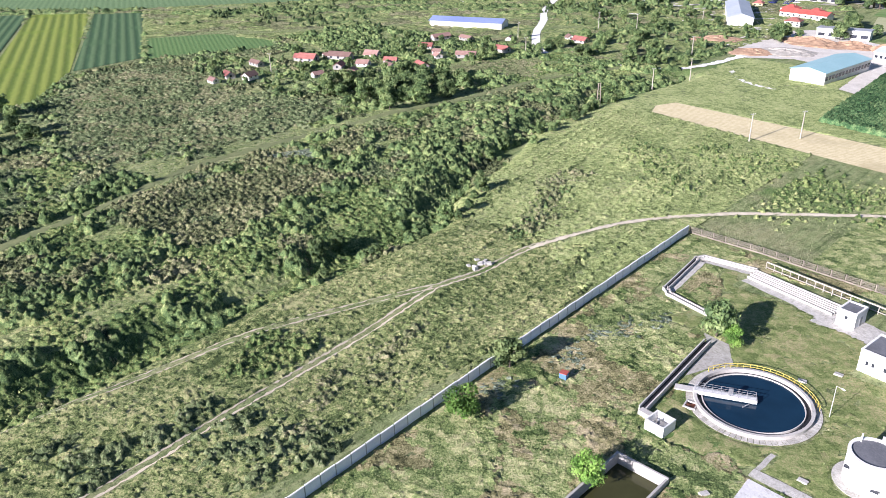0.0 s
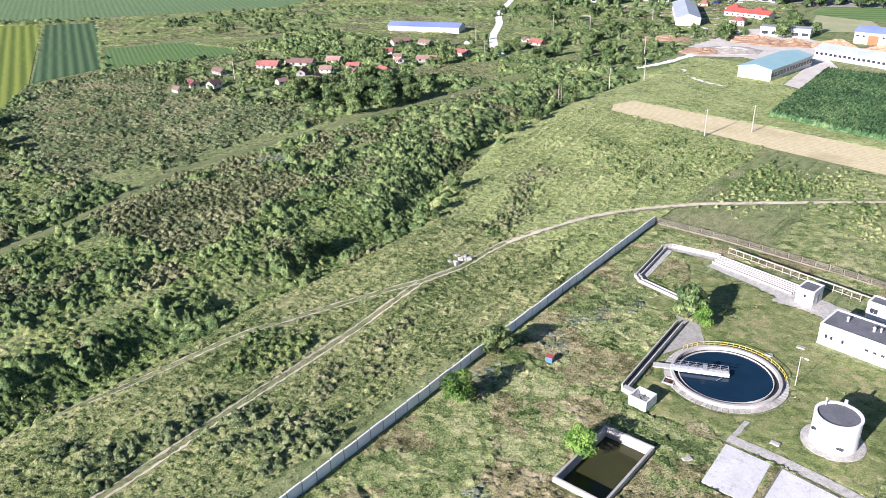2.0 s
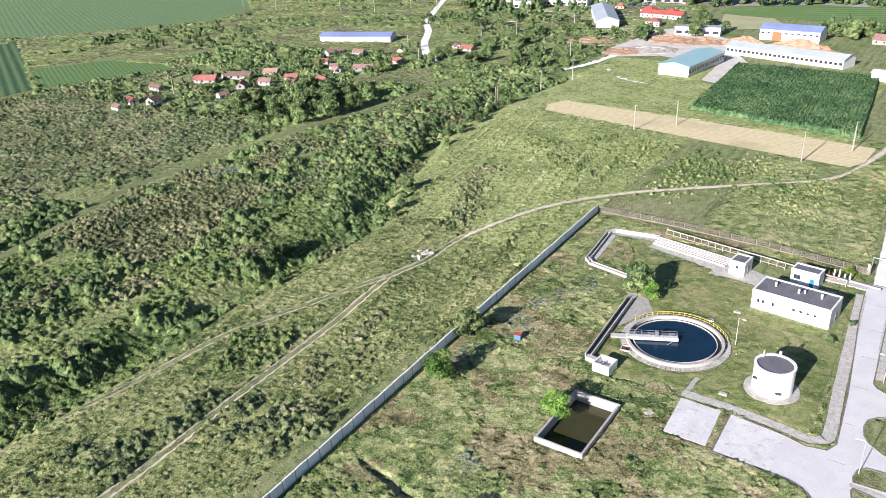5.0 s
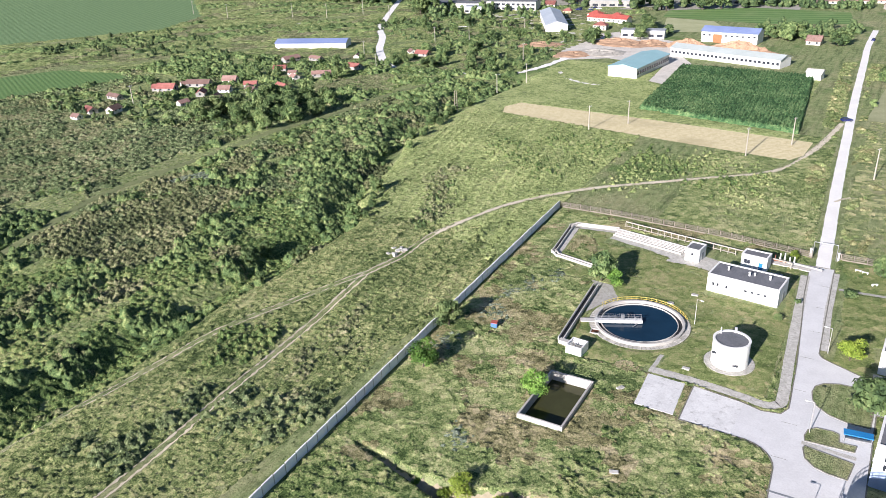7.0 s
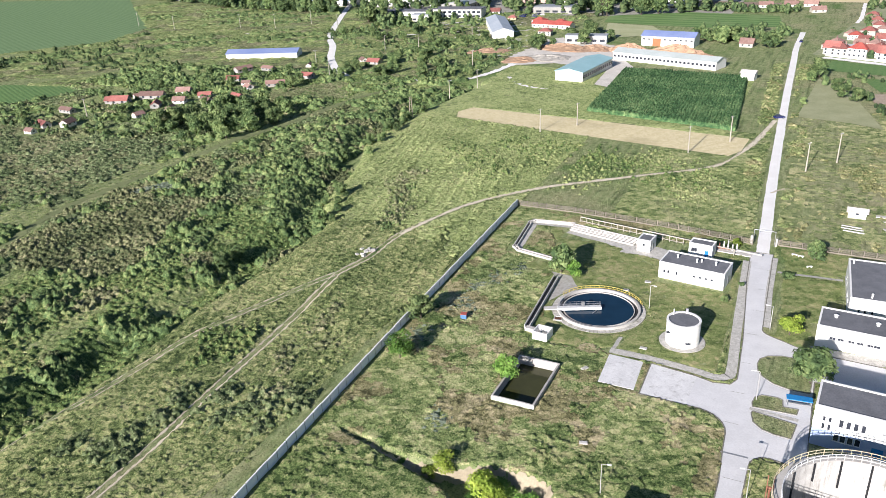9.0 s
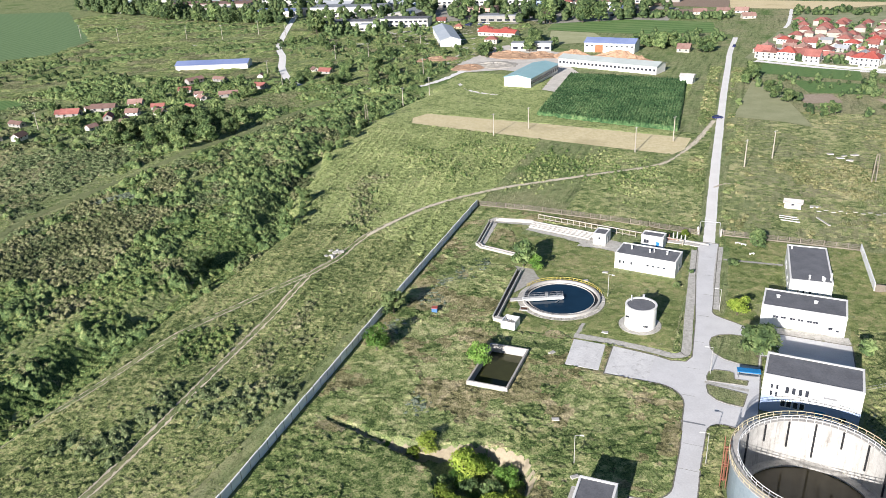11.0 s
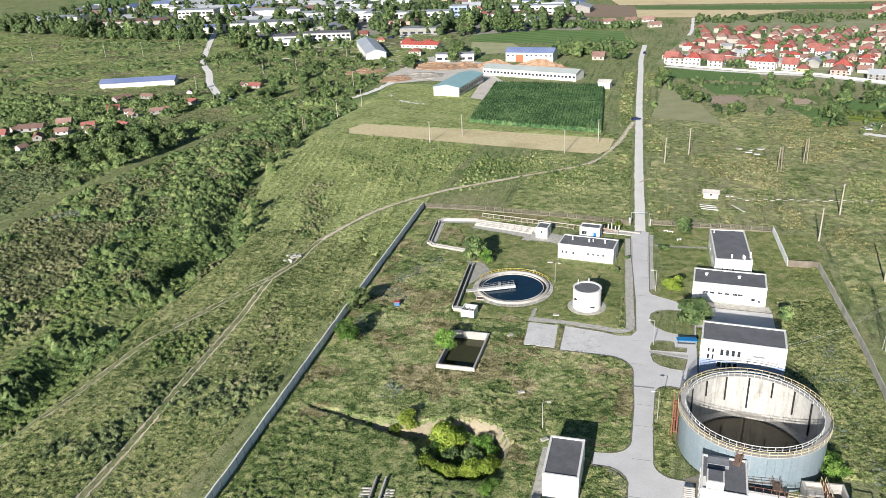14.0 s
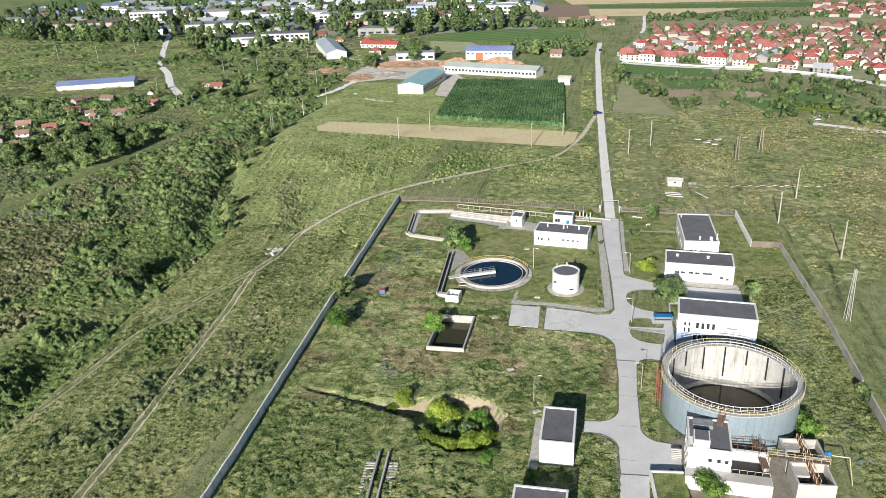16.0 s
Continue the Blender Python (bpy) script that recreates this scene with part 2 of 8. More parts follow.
BLUE_PAINT = surface("bright_blue_paint", (0.02, 0.20, 0.50), (0.04, 0.27, 0.6), 0.45, 0.5, 5)
RED_PAINT = surface("faded_red_paint", (0.36, 0.08, 0.06), (0.46, 0.12, 0.09), 0.6, 0.5, 5)
CLADDING = surface("pale_blue_sheet_cladding", (0.22, 0.28, 0.32), (0.29, 0.35, 0.39), 0.45, 0.12, 2, (0.30, 0.34, 0.36), 0.4, streak=True, vary=0.05)
TANK_WALL = surface("streaked_tank_concrete", (0.40, 0.39, 0.36), (0.52, 0.51, 0.48), 0.92, 0.5, 3, (0.12, 0.10, 0.08), 0.85, streak=True)
POLE = surface("weathered_pole_concrete", (0.31, 0.285, 0.235), (0.42, 0.39, 0.33), 0.9, 0.4, 4)
WIRE = surface("weathered_railing", (0.15, 0.13, 0.10), (0.24, 0.21, 0.165), 0.7, 0.5, 6)
DIRT = surface("dry_track_dirt", (0.47, 0.41, 0.295), (0.63, 0.56, 0.43), 0.95, 0.25, 2.5, (0.27, 0.26, 0.14), 0.35, relief=0.08)
GRAVEL = surface("pale_gravel_road", (0.80, 0.775, 0.73), (0.90, 0.88, 0.84), 0.95, 0.12, 2, (0.55, 0.51, 0.44), 0.3, relief=0.03, vary=0.03)
SAND = surface("bare_sandy_bank", (0.30, 0.255, 0.175), (0.42, 0.36, 0.25), 0.95, 0.3, 2)
BLUE_WATER = water_material("settling_tank_water", (0.006, 0.02, 0.038), 0.04)
GREEN_WATER = water_material("stagnant_green_water", (0.035, 0.036, 0.014), 0.05)
BROWN_WATER = water_material("murky_tank_water", (0.05, 0.042, 0.024), 0.08)
BARK = surface("bark", (0.07, 0.055, 0.04), (0.12, 0.1, 0.075), 0.95, 1.5, 8)
LEAF = leafy("tree_leaves", [(0.1, (0.066, 0.112, 0.044)), (0.5, (0.150, 0.224, 0.082)), (0.9, (0.276, 0.347, 0.137))])
LEAF_DARK = leafy("dark_leaves", [(0.1, (0.044, 0.077, 0.034)), (0.5, (0.103, 0.160, 0.061)), (0.9, (0.196, 0.253, 0.103))], relief=0.4)
LEAF_LIGHT = leafy("bright_leaves", [(0.1, (0.075, 0.16, 0.03)), (0.5, (0.16, 0.29, 0.055)), (0.9, (0.26, 0.40, 0.09))])
LEAF_YELLOW = leafy("yellow_green_leaves", [(0.1, (0.14, 0.21, 0.03)), (0.5, (0.28, 0.38, 0.055)), (0.9, (0.42, 0.50, 0.09))])
FRESH = leafy("fresh_green_scrub_leaves", [(0.05, (0.062, 0.125, 0.048)), (0.4, (0.140, 0.250, 0.081)), (0.7, (0.246, 0.360, 0.123)), (0.95, (0.426, 0.480, 0.190))], speckle=0.3, relief=0.35)
SCRUB = leafy("scrub_leaves", [(0.05, (0.085, 0.14, 0.06)), (0.35, (0.20, 0.29, 0.115)), (0.65, (0.34, 0.43, 0.195)), (0.95, (0.53, 0.57, 0.32))], speckle=0.26, relief=0.35)
REED = leafy("reeds_and_dry_stalks", [(0.05, (0.10, 0.145, 0.07)), (0.45, (0.28, 0.35, 0.155)), (0.8, (0.46, 0.50, 0.24)), (1.0, (0.62, 0.60, 0.36))], speckle=0.3, relief=0.35)
GRASS_GREEN = leafy("green_grass_tufts", [(0.05, (0.085, 0.135, 0.045)), (0.45, (0.23, 0.30, 0.115)), (0.75, (0.34, 0.395, 0.175)), (1.0, (0.43, 0.45, 0.23))], speckle=0.22)
GRASS = leafy("grass_tufts", [(0.05, (0.10, 0.13, 0.05)), (0.45, (0.245, 0.28, 0.12)), (0.75, (0.35, 0.355, 0.185)), (1.0, (0.42, 0.395, 0.235))], speckle=0.22)
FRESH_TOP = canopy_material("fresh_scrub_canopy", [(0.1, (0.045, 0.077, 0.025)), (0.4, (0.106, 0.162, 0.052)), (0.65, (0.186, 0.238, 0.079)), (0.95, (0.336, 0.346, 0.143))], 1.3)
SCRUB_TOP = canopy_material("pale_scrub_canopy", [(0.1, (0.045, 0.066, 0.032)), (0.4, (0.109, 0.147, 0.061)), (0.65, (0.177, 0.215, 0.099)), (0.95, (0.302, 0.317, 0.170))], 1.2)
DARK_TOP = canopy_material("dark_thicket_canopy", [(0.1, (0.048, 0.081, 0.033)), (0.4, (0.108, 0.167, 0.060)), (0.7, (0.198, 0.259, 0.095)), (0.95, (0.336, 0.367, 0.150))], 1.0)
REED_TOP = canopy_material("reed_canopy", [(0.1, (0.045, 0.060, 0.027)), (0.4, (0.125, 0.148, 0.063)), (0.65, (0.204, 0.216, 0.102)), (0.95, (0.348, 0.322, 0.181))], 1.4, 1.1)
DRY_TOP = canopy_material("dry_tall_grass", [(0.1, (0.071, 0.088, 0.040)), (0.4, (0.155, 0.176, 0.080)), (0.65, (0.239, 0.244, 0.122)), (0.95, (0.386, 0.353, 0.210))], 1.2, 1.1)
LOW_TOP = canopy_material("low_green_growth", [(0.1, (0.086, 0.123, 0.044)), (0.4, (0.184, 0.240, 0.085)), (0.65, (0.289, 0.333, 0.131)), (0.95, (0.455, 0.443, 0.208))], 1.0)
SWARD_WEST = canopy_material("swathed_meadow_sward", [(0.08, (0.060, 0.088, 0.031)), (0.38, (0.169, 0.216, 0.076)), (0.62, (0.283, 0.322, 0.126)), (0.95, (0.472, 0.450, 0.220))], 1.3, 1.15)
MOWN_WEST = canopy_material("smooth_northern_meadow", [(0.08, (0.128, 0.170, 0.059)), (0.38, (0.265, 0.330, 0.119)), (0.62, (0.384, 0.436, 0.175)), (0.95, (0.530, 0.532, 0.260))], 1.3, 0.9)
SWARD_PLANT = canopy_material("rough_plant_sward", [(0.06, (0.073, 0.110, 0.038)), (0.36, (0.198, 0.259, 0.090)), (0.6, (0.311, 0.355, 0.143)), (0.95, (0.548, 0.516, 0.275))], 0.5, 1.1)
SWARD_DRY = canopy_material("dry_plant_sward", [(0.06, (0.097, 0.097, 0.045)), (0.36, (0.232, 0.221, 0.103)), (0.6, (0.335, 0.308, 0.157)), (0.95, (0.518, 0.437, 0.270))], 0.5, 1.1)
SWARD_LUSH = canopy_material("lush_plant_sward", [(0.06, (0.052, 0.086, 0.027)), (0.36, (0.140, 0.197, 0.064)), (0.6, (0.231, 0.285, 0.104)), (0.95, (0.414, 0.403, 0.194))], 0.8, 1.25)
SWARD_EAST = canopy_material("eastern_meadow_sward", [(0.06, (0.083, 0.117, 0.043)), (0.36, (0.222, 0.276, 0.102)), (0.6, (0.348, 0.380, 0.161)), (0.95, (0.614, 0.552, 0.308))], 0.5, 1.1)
LAWN_TOP = canopy_material("mown_lawn_sward", [(0.06, (0.094, 0.128, 0.042)), (0.4, (0.182, 0.230, 0.078)), (0.62, (0.259, 0.281, 0.115)), (0.95, (0.396, 0.352, 0.185))], 0.6, 0.9, 0.12)
THISTLE_TOP = canopy_material("grey_green_thistles", [(0.08, (0.06, 0.085, 0.055)), (0.4, (0.135, 0.17, 0.115)), (0.65, (0.22, 0.26, 0.185)), (0.95, (0.34, 0.38, 0.29))], 1.6)
CORN_TOP = canopy_material("corn_canopy", [(0.08, (0.035, 0.08, 0.035)), (0.4, (0.07, 0.15, 0.058)), (0.65, (0.12, 0.21, 0.082)), (0.95, (0.22, 0.31, 0.13))], 1.2, 1.1)
GOLD_TOP = canopy_material("golden_weed_canopy", [(0.1, (0.126, 0.142, 0.053)), (0.4, (0.247, 0.252, 0.105)), (0.65, (0.352, 0.331, 0.152)), (0.95, (0.493, 0.441, 0.242))], 1.4)
TILE_RED = surface("red_roof_tiles", (0.225, 0.078, 0.066), (0.34, 0.135, 0.11), 0.85, 0.4, 3, (0.17, 0.11, 0.09), 0.5, vary=0.32)
TILE_OLD = surface("faded_old_roof_tiles", (0.21, 0.125, 0.10), (0.31, 0.195, 0.165), 0.9, 0.4, 2, (0.28, 0.24, 0.21), 0.5, vary=0.3)
BLUE_SHEET = surface("blue_metal_roof", (0.17, 0.22, 0.40), (0.24, 0.29, 0.47), 0.45, 0.1, 2, vary=0.1)
TEAL_SHEET = surface("pale_turquoise_roof", (0.30, 0.50, 0.52), (0.38, 0.58, 0.60), 0.5, 0.1, 2, (0.5, 0.6, 0.6), 0.4, vary=0.05)
PALE_SHEET = surface("pale_sheet_roof", (0.52, 0.55, 0.58), (0.68, 0.71, 0.74), 0.5, 0.1, 2, (0.42, 0.38, 0.34), 0.3, vary=0.2)
GREY_SHEET = surface("grey_sheet_roof", (0.30, 0.32, 0.34), (0.45, 0.47, 0.49), 0.5, 0.1, 2, (0.3, 0.25, 0.2), 0.3, vary=0.25)
PALE_WALL = surface("pale_plaster", (0.60, 0.58, 0.52), (0.74, 0.72, 0.67), 0.88, 0.3, 3, (0.45, 0.42, 0.37), 0.3, vary=0.12)
BRICK_RUBBLE = surface("orange_earth_rubble", (0.26, 0.16, 0.10), (0.46, 0.31, 0.20), 0.95, 0.5, 3, (0.2, 0.15, 0.1), 0.4, relief=0.2)
CAR_BLUE = surface("dark_blue_car_paint", (0.015, 0.02, 0.10), (0.02, 0.03, 0.13), 0.25, 0.5, 3, relief=0)
CAR_WHITE = surface("white_car_paint", (0.7, 0.7, 0.7), (0.75, 0.75, 0.75), 0.25, 0.5, 3, relief=0)
RUBBER = surface("black_rubber", (0.015, 0.015, 0.016), (0.03, 0.03, 0.03), 0.8, 1, 6)
STRAW_FIELD = field_material("cut_straw_field", (0.58, 0.49, 0.27), (0.76, 0.67, 0.43), 1.6, 86, 0.12, (0.46, 0.39, 0.22), 0.1)
CORN_SOIL_SHADE = field_material("corn_field_floor", (0.03, 0.06, 0.02), (0.06, 0.11, 0.04), 1.5, 8, 0.6, (0.03, 0.06, 0.02))
CROP_DARK = field_material("dark_green_crop", (0.05, 0.105, 0.045), (0.12, 0.19, 0.085), 5.0, -65, 0.42, (0.08, 0.15, 0.06), 0.5)
CROP_BROAD = field_material("broad_green_crop", (0.105, 0.19, 0.08), (0.215, 0.305, 0.14), 4.0, -65, 0.12, (0.16, 0.25, 0.11), 0.6)
CROP_BRIGHT = field_material("bright_yellow_green_crop", (0.12, 0.175, 0.03), (0.27, 0.32, 0.065), 5.4, -67, 0.36, (0.2, 0.28, 0.04), 0.5)
CROP_MID = field_material("mid_green_crop", (0.09, 0.175, 0.055), (0.17, 0.265, 0.092), 2.4, -65, 0.2, (0.13, 0.225, 0.07))
FRESH_FIELD = field_material("fresh_green_field", (0.10, 0.19, 0.055), (0.19, 0.29, 0.10), 9.0, 70, 0.3, (0.22, 0.29, 0.12))
PALE_MOWN = surface("mown_pale_meadow", (0.31, 0.33, 0.165), (0.42, 0.42, 0.24), 0.9, 0.1, 1.5)
PLOUGHED = field_material("ploughed_brown_soil", (0.25, 0.185, 0.135), (0.35, 0.27, 0.205), 3.0, 80, 0.15, (0.29, 0.22, 0.16))
GARDEN_SOIL = surface("bare_garden_soil", (0.36, 0.28, 0.20), (0.50, 0.41, 0.31), 0.95, 0.3, 2, (0.24, 0.24, 0.12), 0.5)
GOLD = field_material("ripe_golden_grain", (0.64, 0.53, 0.30), (0.78, 0.67, 0.43), 6.0, 80, 0.2, (0.58, 0.48, 0.27))

# ---- mesh tools ----
class Solid:
    """Faces gathered for one mesh."""

    def __init__(self):
        self.v, self.f = [], []

    def add(self, verts, faces):
        k = len(self.v)
        self.v += [tuple(p) for p in verts]
        self.f += [tuple(k + i for i in face) for face in faces]
        return self

    def box(self, x0, x1, y0, y1, z0, z1, m=None):
        vs = [(x, y, z) for z in (z0, z1) for y in (y0, y1) for x in (x0, x1)]
        if m:
            vs = [m @ Vector(p) for p in vs]
        return self.add(vs, [(0, 2, 3, 1), (4, 5, 7, 6), (0, 1, 5, 4), (2, 6, 7, 3), (0, 4, 6, 2), (1, 3, 7, 5)])

    def slab(self, x0, x1, y0, y1, z0, z1, c=0.03):
        """A box with its upper edges taken off by c."""
        vs = [(x, y, z0) for x, y in ((x0, y0), (x1, y0), (x1, y1), (x0, y1))] + [(x, y, z1 - c) for x, y in ((x0, y0), (x1, y0), (x1, y1), (x0, y1))]
        vs += [(x, y, z1) for x, y in ((x0 + c, y0 + c), (x1 - c, y0 + c), (x1 - c, y1 - c), (x0 + c, y1 - c))]
        fs = [(3, 2, 1, 0), (8, 9, 10, 11)]
        for k in (0, 4):
            fs += [(k + i, k + (i + 1) % 4, k + 4 + (i + 1) % 4, k + 4 + i) for i in range(4)]
        return self.add(vs, fs)

    def cone(self, x, y, z0, z1, r0, r1, n=12, caps=True):
        ring0 = [(x + r0 * math.cos(2 * math.pi * i / n), y + r0 * math.sin(2 * math.pi * i / n), z0) for i in range(n)]
        ring1 = [(x + r1 * math.cos(2 * math.pi * i / n), y + r1 * math.sin(2 * math.pi * i / n), z1) for i in range(n)]
        fs = [(i, (i + 1) % n, n + (i + 1) % n, n + i) for i in range(n)]
        if caps:
            fs += [tuple(range(n - 1, -1, -1)), tuple(range(n, 2 * n))]
        return self.add(ring0 + ring1, fs)

    def ring(self, z0, z1, ri, ro, n=48, a0=0.0, a1=360.0, x=0.0, y=0.0):
        whole = abs(a1 - a0) >= 359.9
        k = n if whole else n + 1
        vs = []
        for i in range(k):
            a = radians(a0 + (a1 - a0) * i / n)
            c, s = math.cos(a), math.sin(a)
            vs += [(x + ri * c, y + ri * s, z0), (x + ro * c, y + ro * s, z0), (x + ro * c, y + ro * s, z1), (x + ri * c, y + ri * s, z1)]
        fs = []
        for i in range(n):
            p, q = 4 * i, 4 * ((i + 1) % k)
            fs += [(p + j, p + (j + 1) % 4, q + (j + 1) % 4, q + j) for j in range(4)]
        if not whole:
            fs += [(3, 2, 1, 0), (4 * n, 4 * n + 1, 4 * n + 2, 4 * n + 3)]
        return self.add(vs, fs)

    def bar(self, p, q, r, n=6):
        p, q = Vector(p), Vector(q)
        m = (q - p).to_track_quat("Z", "Y").to_matrix()
        vs = [e + m @ Vector((r * math.cos(2 * math.pi * i / n), r * math.sin(2 * math.pi * i / n), 0)) for e in (p, q) for i in range(n)]
        return self.add(vs, [(i, (i + 1) % n, n + (i + 1) % n, n + i) for i in range(n)] + [tuple(range(n - 1, -1, -1)), tuple(range(n, 2 * n))])

    def prism(self, outline, z0, z1):
        n = len(outline)
        vs = [(x, y, z0) for x, y in outline] + [(x, y, z1) for x, y in outline]
        return self.add(vs, [(i, (i + 1) % n, n + (i + 1) % n, n + i) for i in range(n)] + [tuple(range(n - 1, -1, -1)), tuple(range(n, 2 * n))])

    def gable(self, x0, x1, y0, y1, z0, z1, over=0.4, t=0.14):
        """Two roof slopes with the ridge along x."""
        ym = (y0 + y1) / 2
        s = (z1 - z0) / (ym - y0)
        prof = [(y0 - over, z0 - over * s), (ym, z1), (y1 + over, z0 - over * s), (y1 + over, z0 - over * s + t), (ym, z1 + t), (y0 - over, z0 - over * s + t)]
        vs = [(x, y, z) for x in (x0 - over, x1 + over) for y, z in prof]
        fs = [(i, 6 + i, 6 + (i + 1) % 6, (i + 1) % 6) for i in range(6)] + [(5, 4, 1, 0), (4, 3, 2, 1), (6, 7, 10, 11), (7, 8, 9, 10)]
        return self.add(vs, fs)

    def hip(self, x0, x1, y0, y1, z0, z1, over=0.4):
        x0, x1, y0, y1 = x0 - over, x1 + over, y0 - over, y1 + over
        h = min(x1 - x0, y1 - y0) / 2
        ym = (y0 + y1) / 2
        vs = [(x0, y0, z0), (x1, y0, z0), (x1, y1, z0), (x0, y1, z0), (x0 + h, ym, z1), (x1 - h - 0.01, ym, z1)]
        return self.add(vs, [(0, 1, 5, 4), (1, 2, 5), (2, 3, 4, 5), (3, 0, 4), (3, 2, 1, 0)])

    def mesh(self, name, mat):
        me = bpy.data.meshes.new(name)
        me.from_pydata(self.v, [], self.f)
        me.materials.append(mat)
        return me


def part(name, solid, mat, parent, label=""):
    ob = new(name, solid.mesh(name, mat) if isinstance(solid, Solid) else solid)
    ob.parent = parent
    return tagged(ob, label)


def thing(name, x, y, z=0.0, turn=0.0, label="", category="", group="", kind=""):
    ob = new(name)
    ob.matrix_basis = pose(x, y, z, 0, 0, turn)
    ob.empty_display_size = 0.5
    return tagged(ob, label, category, group, kind)


def single(name, solid, mat, label="", category="", group="", kind=""):
    return tagged(new(name, solid.mesh(name, mat) if isinstance(solid, Solid) else solid), label, category, group, kind)


def soup(name, verts, faces, mat):
    """A mesh out of arrays of corners and of equal-sided faces."""
    me = bpy.data.meshes.new(name)
    k, s = faces.shape
    me.vertices.add(len(verts))
    me.vertices.foreach_set("co", np.ascontiguousarray(verts, dtype=np.float32).ravel())
    me.loops.add(k * s)
    me.loops.foreach_set("vertex_index", np.ascontiguousarray(faces, dtype=np.int32).ravel())
    me.polygons.add(k)
    me.polygons.foreach_set("loop_start", np.arange(0, k * s, s, dtype=np.int32))
    me.update(calc_edges=True)
    me.materials.append(mat)
    return me


def smooth_line(points, step):
    """Points along a smooth curve through the given ones, about step metres apart."""
    p = np.array(points, float)
    p = np.vstack([2 * p[0] - p[1], p, 2 * p[-1] - p[-2]])
    out = []
    for i in range(1, len(p) - 2):
        n = max(2, int(np.linalg.norm(p[i + 1] - p[i]) / step))
        t = np.linspace(0, 1, n, endpoint=False)[:, None]
        a, b, c, d = p[i - 1], p[i], p[i + 1], p[i + 2]
        out.append(0.5 * (2 * b + (c - a) * t + (2 * a - 5 * b + 4 * c - d) * t**2 + (3 * b - a - 3 * c + d) * t**3))
    return np.vstack(out + [p[-2:-1]])


def ribbon(points, width, z, ragged=0.0, step=1.0, shift=0.0, seed=1):
    """A flat strip along a curve, its edges ragged."""
    rng = np.random.default_rng(seed)
    c = smooth_line(points, step)
    d = np.gradient(c, axis=0)
    d /= np.linalg.norm(d, axis=1)[:, None]
    side = np.stack([d[:, 1], -d[:, 0]], 1)
    n = len(c)
    left = c + side * (shift - width / 2 + ragged * rng.uniform(-1, 1, n))[:, None]
    right = c + side * (shift + width / 2 + ragged * rng.uniform(-1, 1, n))[:, None]
    v = np.zeros((2 * n, 3))
    v[:n, :2], v[n:, :2] = left, right
    v[:, 2] = ground_z(v[:, 0], v[:, 1]) + z
    i = np.arange(n - 1)
    return v, np.stack([i, n + i, n + i + 1, i + 1], 1)


def near_line(x, y, points):
    """Distance of each place from a run of points."""
    best = np.full(np.shape(x), 1e9)
    for (ax, ay), (bx, by) in zip(points[:-1], points[1:]):
        dx, dy = bx - ax, by - ay
        t = np.clip(((x - ax) * dx + (y - ay) * dy) / (dx * dx + dy * dy), 0, 1)
        best = np.minimum(best, np.hypot(x - ax - t * dx, y - ay - t * dy))
    return best


GULLY = [(-114, -20), (-116, 30), (-118, 60), (-121, 85), (-122, 110), (-121, 135), (-120, 160), (-130, 176), (-136, 192), (-140.5, 210), (-147, 229), (-156, 246), (-157.5, 262), (-157.5, 300), (-152, 352)]


PIT = [(-58, 84.2), (-45, 81.6), (-36, 82.2), (-30, 84.6), (-24.6, 85.6), (-18.6, 84.6), (-15.4, 79.6), (-15.8, 71.4), (-19, 68.6), (-24, 67.6), (-30.2, 70.2), (-33.2, 76.4), (-45, 79.6), (-58, 83.2)]
BASIN = (-32.0, 109.8, 4.1, 7.5)


def inside(x, y, outline):
    """Which places lie within an outline."""
    hit = np.zeros(np.shape(x), bool)
    for (ax, ay), (bx, by) in zip(outline, outline[1:] + outline[:1]):
        if ay != by:
            hit ^= ((ay > y) != (by > y)) & (x < (bx - ax) * (y - ay) / (by - ay) + ax)
    return hit


def ground_z(x, y):
    x, y = np.asarray(x, float), np.asarray(y, float)
    d = near_line(x, y, GULLY)
    z = -3.4 * np.exp(-(d / 5.5) ** 2)
    wild = np.clip((-68 - x) / 12, 0, 1) * np.clip((262 - y) / 15, 0, 1) * np.clip((x + 320) / 40, 0, 1)
    z = z + wild * 0.5 * (np.sin(x * 0.11 + 1.3 * np.sin(y * 0.05)) * np.cos(y * 0.083))
    edge = np.where(inside(x, y, PIT), near_line(x, y, PIT + PIT[:1]), 0)
    z = z - np.clip(edge * 1.5, 0, 2.6)
    bx, by, w, d = BASIN
    z = np.where(np.hypot(x - 26.3, y - 87.6) < 11.5, -3.2, z)
    return np.where((np.abs(x - bx) < w - 0.05) & (np.abs(y - by) < d - 0.05), -2.1, z)


def patch(x, y, size, seed):
    """Smooth random patches about size metres across, from 0 to 1."""
    grid = np.random.default_rng(seed).random((64, 64))
    out, amp = 0, 0
    for k in range(3):
        u, v = np.asarray(x) / size * 2**k + 100, np.asarray(y) / size * 2**k + 100
        i, j = np.floor(u).astype(int), np.floor(v).astype(int)
        fu, fv = u - i, v - j
        fu, fv = fu * fu * (3 - 2 * fu), fv * fv * (3 - 2 * fv)
        g = lambda a, b: grid[(i + a) % 64, (j + b) % 64]
        out = out + 0.55**k * ((g(0, 0) * (1 - fu) + g(1, 0) * fu) * (1 - fv) + (g(0, 1) * (1 - fu) + g(1, 1) * fu) * fv)
        amp += 0.55**k
    return out / amp

# ---- ground, roads, fields ----
def spaced(parts):
    out = [np.arange(a, b, s) for a, b, s in parts]
    return np.concatenate(out + [[parts[-1][1]]])


